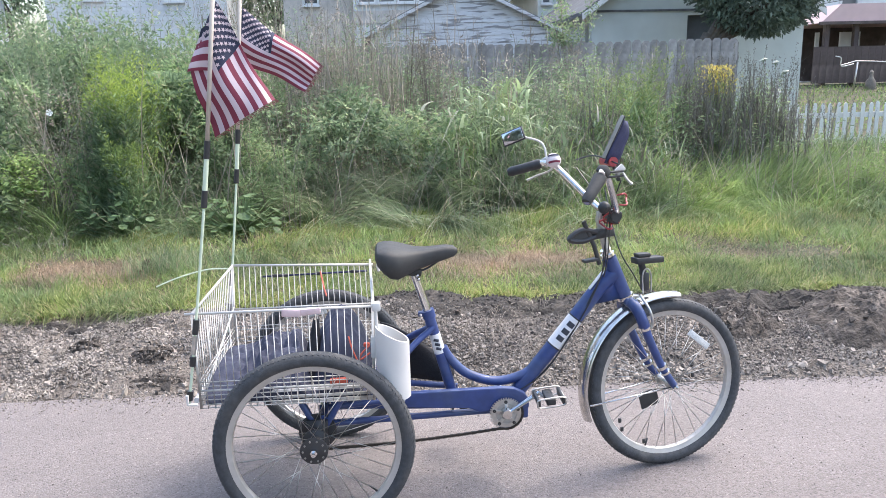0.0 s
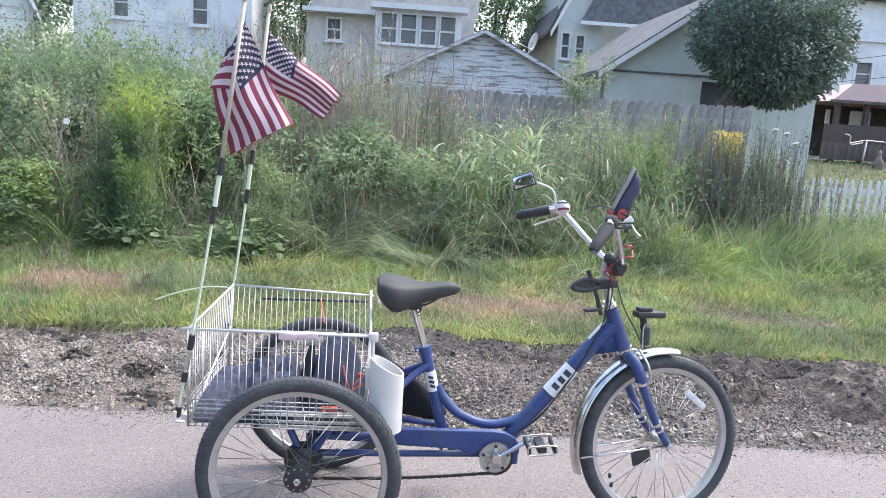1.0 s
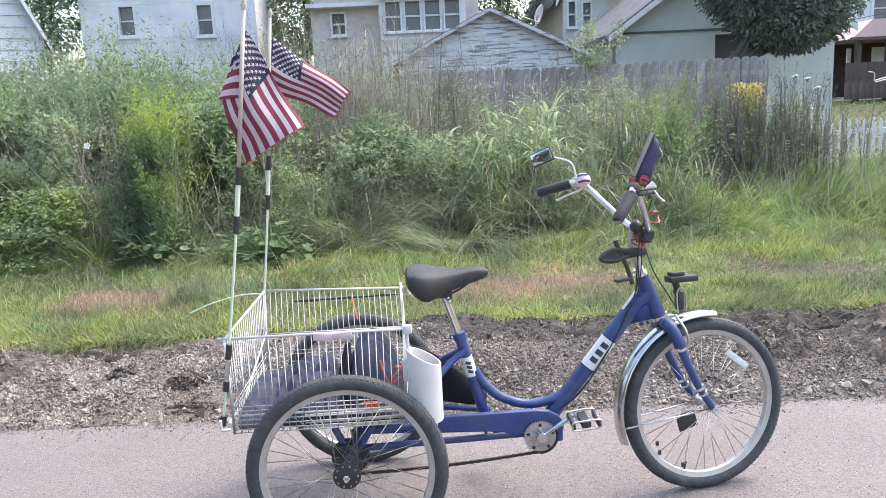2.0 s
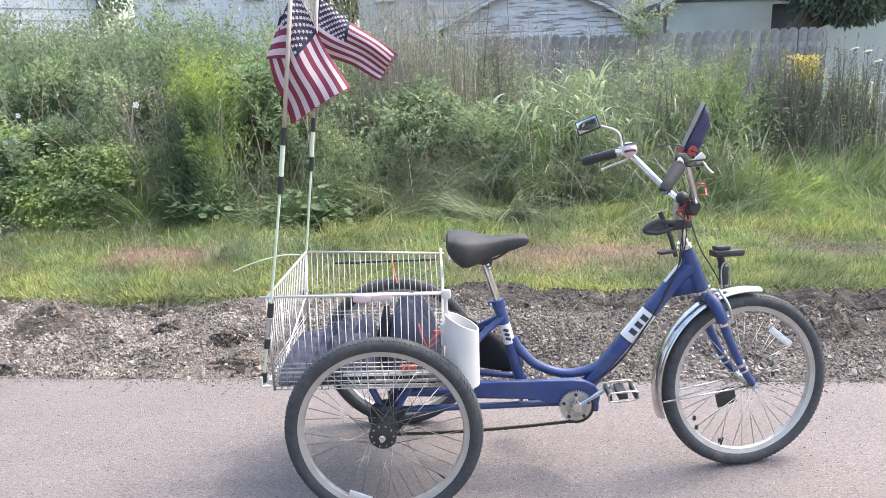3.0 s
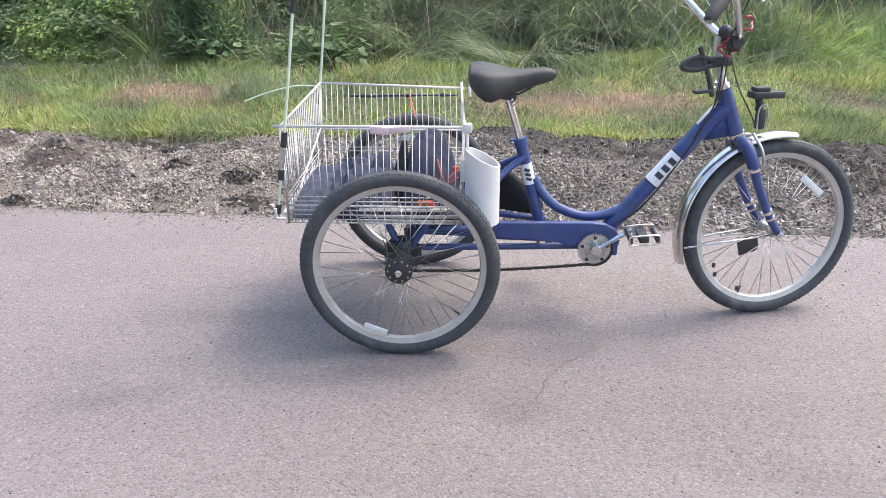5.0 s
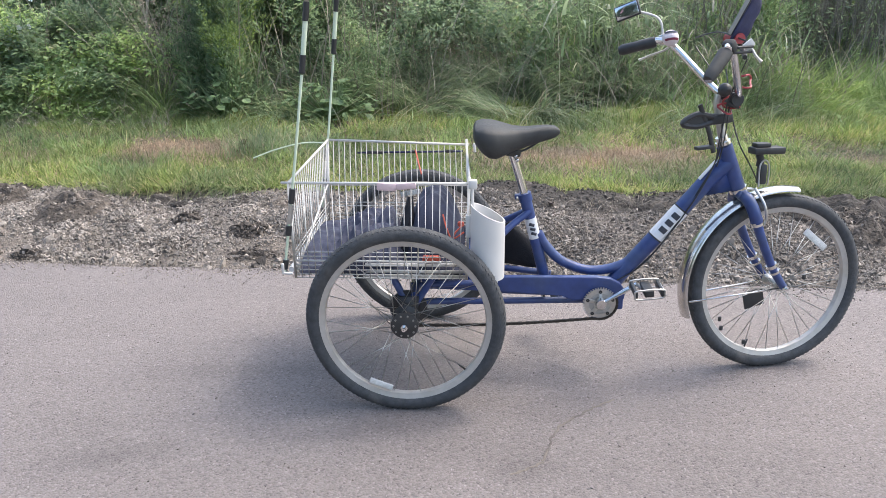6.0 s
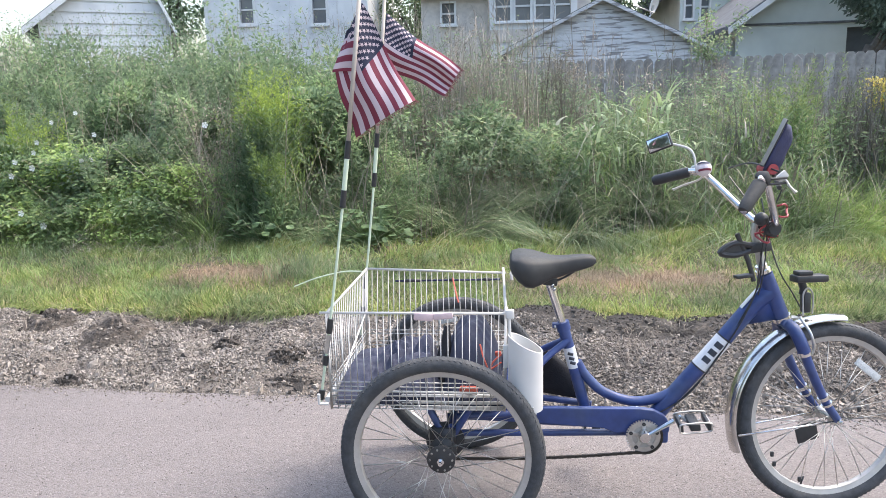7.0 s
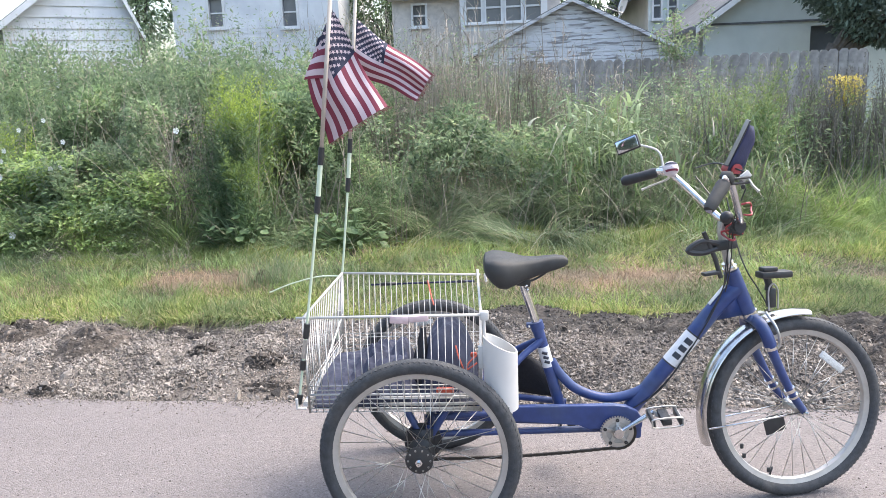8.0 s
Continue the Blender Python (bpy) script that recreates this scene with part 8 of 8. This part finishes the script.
def build_flowers():
    spots = [(-2.47, 3.9, 1.20, 0.028), (-3.89, 4.3, 1.33, 0.022), (-4.14, 4.3, 1.25, 0.022), (-3.67, 4.2, 1.13, 0.024), (-4.21, 4.15, 1.07, 0.024), (-4.22, 4.1, 0.98, 0.024), (-3.73, 4.05, 0.9, 0.024),
             (-3.64, 4.05, 0.91, 0.022), (-4.38, 4.05, 0.9, 0.026), (-4.15, 3.95, 0.85, 0.03), (-4.36, 3.95, 0.78, 0.028), (-4.15, 3.72, 0.47, 0.028), (-3.94, 3.7, 0.36, 0.032)]
    for x, y, z, wide in spots:
        r = 0.95 * wide
        f = thing("white_flower", "small white bindweed blossom on the shrubs", "flower", "white blossoms")
        for k in range(5):
            a = k * 2 * math.pi / 5
            pts = [(x, y, z), (x + r * math.cos(a - 0.5), y - 0.012, z + r * math.sin(a - 0.5)), (x + 1.1 * r * math.cos(a), y - 0.016, z + 1.1 * r * math.sin(a)), (x + r * math.cos(a + 0.5), y - 0.012, z + r * math.sin(a + 0.5))]
            part("petal", Shape().add(pts, [(0, 1, 2, 3)]), M_PETAL, f, smooth=False)
        part("flower_stem", Shape().tube([(x, y + 0.004, z), (x + 0.02, y + 0.1, z - 0.25), (x + 0.01, y + 0.2, 0.14)], 0.003, 4), M_TALL, f)


def build_umbels():
    """Flat white flower heads on slender stems."""
    for x, y, z in ((4.25, 5.35, 1.49), (4.41, 5.4, 1.46), (4.47, 5.3, 1.36)):
        u = thing("umbel_flower", "white flat-topped umbel flower among the seed heads", "flower", "umbel flowers")
        part("flower_stem", Shape().tube([(x + 0.05, y, 0.12), (x + 0.015, y, z * 0.6), (x, y, z)], [0.004, 0.003, 0.002], 5), M_BURDOCK, u)
        for k in range(11):
            a, r = k * 2.4, 0.034 * math.sqrt((k + 0.5) / 11)
            c = Vector((x + r * math.cos(a), y + r * math.sin(a), z + 0.035 - r * 0.5 + 0.3 * r * math.cos(a)))
            part("ray", Shape().tube([(x, y, z), c], 0.0014, 4), M_BURDOCK, u)
            part("floret", Shape().lathe([(0.001, 0.0), (0.012, 0.001), (0.014, 0.004), (0.008, 0.008), (0.001, 0.009)], 7, False), M_UMBEL, u, "", Matrix.Translation(c) @ Matrix.Rotation(radians(90), 4, "X"))


def build_clod():
    """A lump of dug earth with wisps of grass in the verge."""
    c = np.array((-1.46, 2.72, 0.12))
    bm = bmesh.new()
    bmesh.ops.create_icosphere(bm, subdivisions=4, radius=1.0)
    for vtx in bm.verts:
        k = 1 + 0.45 * noise.fractal(vtx.co * 2.3, 0.8, 2.0, 4)
        vtx.co = Vector((vtx.co.x * 0.034 * k + 0.02 * vtx.co.z, vtx.co.y * 0.04 * k, vtx.co.z * 0.062 * k + 0.03)) + Vector(c)
    me = bpy.data.meshes.new("earth_clod")
    bm.to_mesh(me)
    bm.free()
    me.materials.append(M_EARTH)
    tagged(new("earth_clod", me), "brown upturned lump of earth lying in the grass", "clod")
    k = 420
    p = np.stack([RNG.normal(-1.3, 0.13, k), RNG.normal(2.66, 0.07, k), np.full(k, 0.11)], 1)
    np_object("wispy_tuft", [blades(p, RNG.uniform(0.1, 0.3, k), 0.0045, lean_of(k, 0.12), 0, 4)], [M_TALL], "wispy dark green grass tuft beside the clod", "grass tuft")


def build_tree(name, at, trunk_h, crown, n, label, leaf, mat, shift=0.0):
    t = thing(name, label, "tree", at=at)
    part("trunk", Shape().tube([(shift, 0, -0.15), (shift * 0.9, 0, trunk_h * 0.5), (-0.02 + shift * 0.6, 0.02, trunk_h)], [0.16, 0.12, 0.09], 10), M_BARK, t)
    for c, r in crown:
        part("limb", Shape().tube(bend([(-0.02 + shift * 0.7, 0.02, trunk_h * 0.8), (c[0] * 0.4, c[1] * 0.4, (trunk_h + c[2]) / 2), (c[0] * 0.85, c[1] * 0.85, c[2])], 4), [0.07 - 0.0065 * k for k in range(9)], 7), M_BARK, t)
    np_object("crown", lumps([c for c, r in crown], [r for c, r in crown], n, leaf, leaf * 0.45, 0, 0.3), [mat], "", "", parent=t)


build_lawn()
build_left_thicket()
build_goldenrod((-2.04, 4.33), 1.62, 0.21, 160, "bright yellow-green feathery goldenrod clump")
build_goldenrod((-1.86, 4.6), 1.3, 0.15, 36, "yellow-green goldenrod stems beside the large clump")
build_goldenrod((-2.2, 4.15), 0.8, 0.2, 34, "leafy green weed clump before the shrubs", 0, M_LEAFGREEN)
build_goldenrod((-1.87, 4.08), 0.95, 0.16, 80, "low pale green weed clump before the shrubs", 0, M_GOLDEN)
build_goldenrod((2.92, 5.3), 1.62, 0.30, 80, "yellow-green feathery weed clump by the fence", 0, M_DULLGOLD)
build_goldenrod((3.83, 5.5), 1.37, 0.10, 36, "goldenrod clump with deep yellow blossom", 20)
build_goldenrod((2.5, 5.6), 1.3, 0.25, 30, "tall yellow-green weed clump by the fence", 0, M_DULLGOLD)
build_goldenrod((1.45, 5.7), 1.28, 0.2, 36, "pale green weed clump before the board fence", 0, M_DULLGOLD)
build_goldenrod((4.32, 5.6), 1.32, 0.16, 34, "feathery green weed clump beside the yellow blossom", 0, M_LEAFPALE)
build_tangle()
build_right_weeds()
build_goldenrod((-4.55, 4.5), 1.42, 0.2, 60, "yellow-green goldenrod clump among the vines")
build_burdock((-1.05, 3.9, 0.13), 110, 0.09, "broad-leaved green burdock at the foot of the shrubs")
build_burdock((-1.95, 3.85, 0.13), 80, 0.075, "low broad-leaved green plant at the shrubs' edge")
build_flowers()
build_umbels()
build_clod()
build_dry_shrub((2.85, 8.2), 2.36, 0.3, "tall pale-stemmed weed with a leafy top before the board fence", True)
build_dry_shrub((0.75, 6.3), 2.0, 0.3, "thin dry branching weed before the board fence")
build_dry_shrub((-0.4, 7.0), 2.2, 0.35, "tall dry branching weed beside the shrubs")
build_tree("tree", (7.0, 11.2, 0.4), 1.7, [((0, 0, 2.6), (1.1, 1.0, 0.85)), ((-0.7, 0, 2.9), (0.8, 0.8, 0.7)), ((0.75, 0.1, 2.8), (0.75, 0.8, 0.75)), ((0.1, 0, 3.7), (1.25, 1.1, 0.9)), ((0.2, 0.1, 2.1), (0.9, 0.7, 0.45)), ((-0.3, 0, 4.4), (0.9, 0.9, 0.7))],
           3600, "dense dark green tree beside the outbuilding", 0.11, M_LEAFDARK, -1.35)
for k, (x, y, w) in enumerate(((3.4, 24.0, 2.0), (-3.4, 25.0, 1.6), (9.5, 32.0, 3.0), (-11.4, 22.5, 1.7), (14.0, 36.0, 3.5))):
    build_tree("tree", (x, y, 1.0), 2.6, [((0, 0, 4.5), (w, w * 0.8, 2.0)), ((w * 0.5, 0, 5.8), (w * 0.8, w * 0.7, 1.8)), ((-w * 0.5, 0, 3.6), (w * 0.8, w * 0.7, 1.5)), ((0, 0, 7.0), (w * 0.8, w * 0.7, 1.6))], 2200,
               "leafy green yard tree behind the houses", 0.2, M_LEAF)

for x, y in ((-5.2, -8.4), (-8.0, -8.2), (-11.0, -8.0), (-14.5, -8.2), (-18.5, -8.8)):
    build_tree("tree", (x, y, 0.0), 2.2, [((0, 0, 1.7), (2.2, 1.5, 1.5)), ((0, 0, 3.4), (2.4, 1.6, 2.0)), ((1.2, 0.2, 4.8), (1.8, 1.4, 1.7)), ((-1.2, 0, 5.0), (1.7, 1.4, 1.6)), ((0, 0, 6.4), (1.7, 1.2, 1.7))], 1300,
               "leafy green tree across the road", 0.3, M_LEAFDARK)
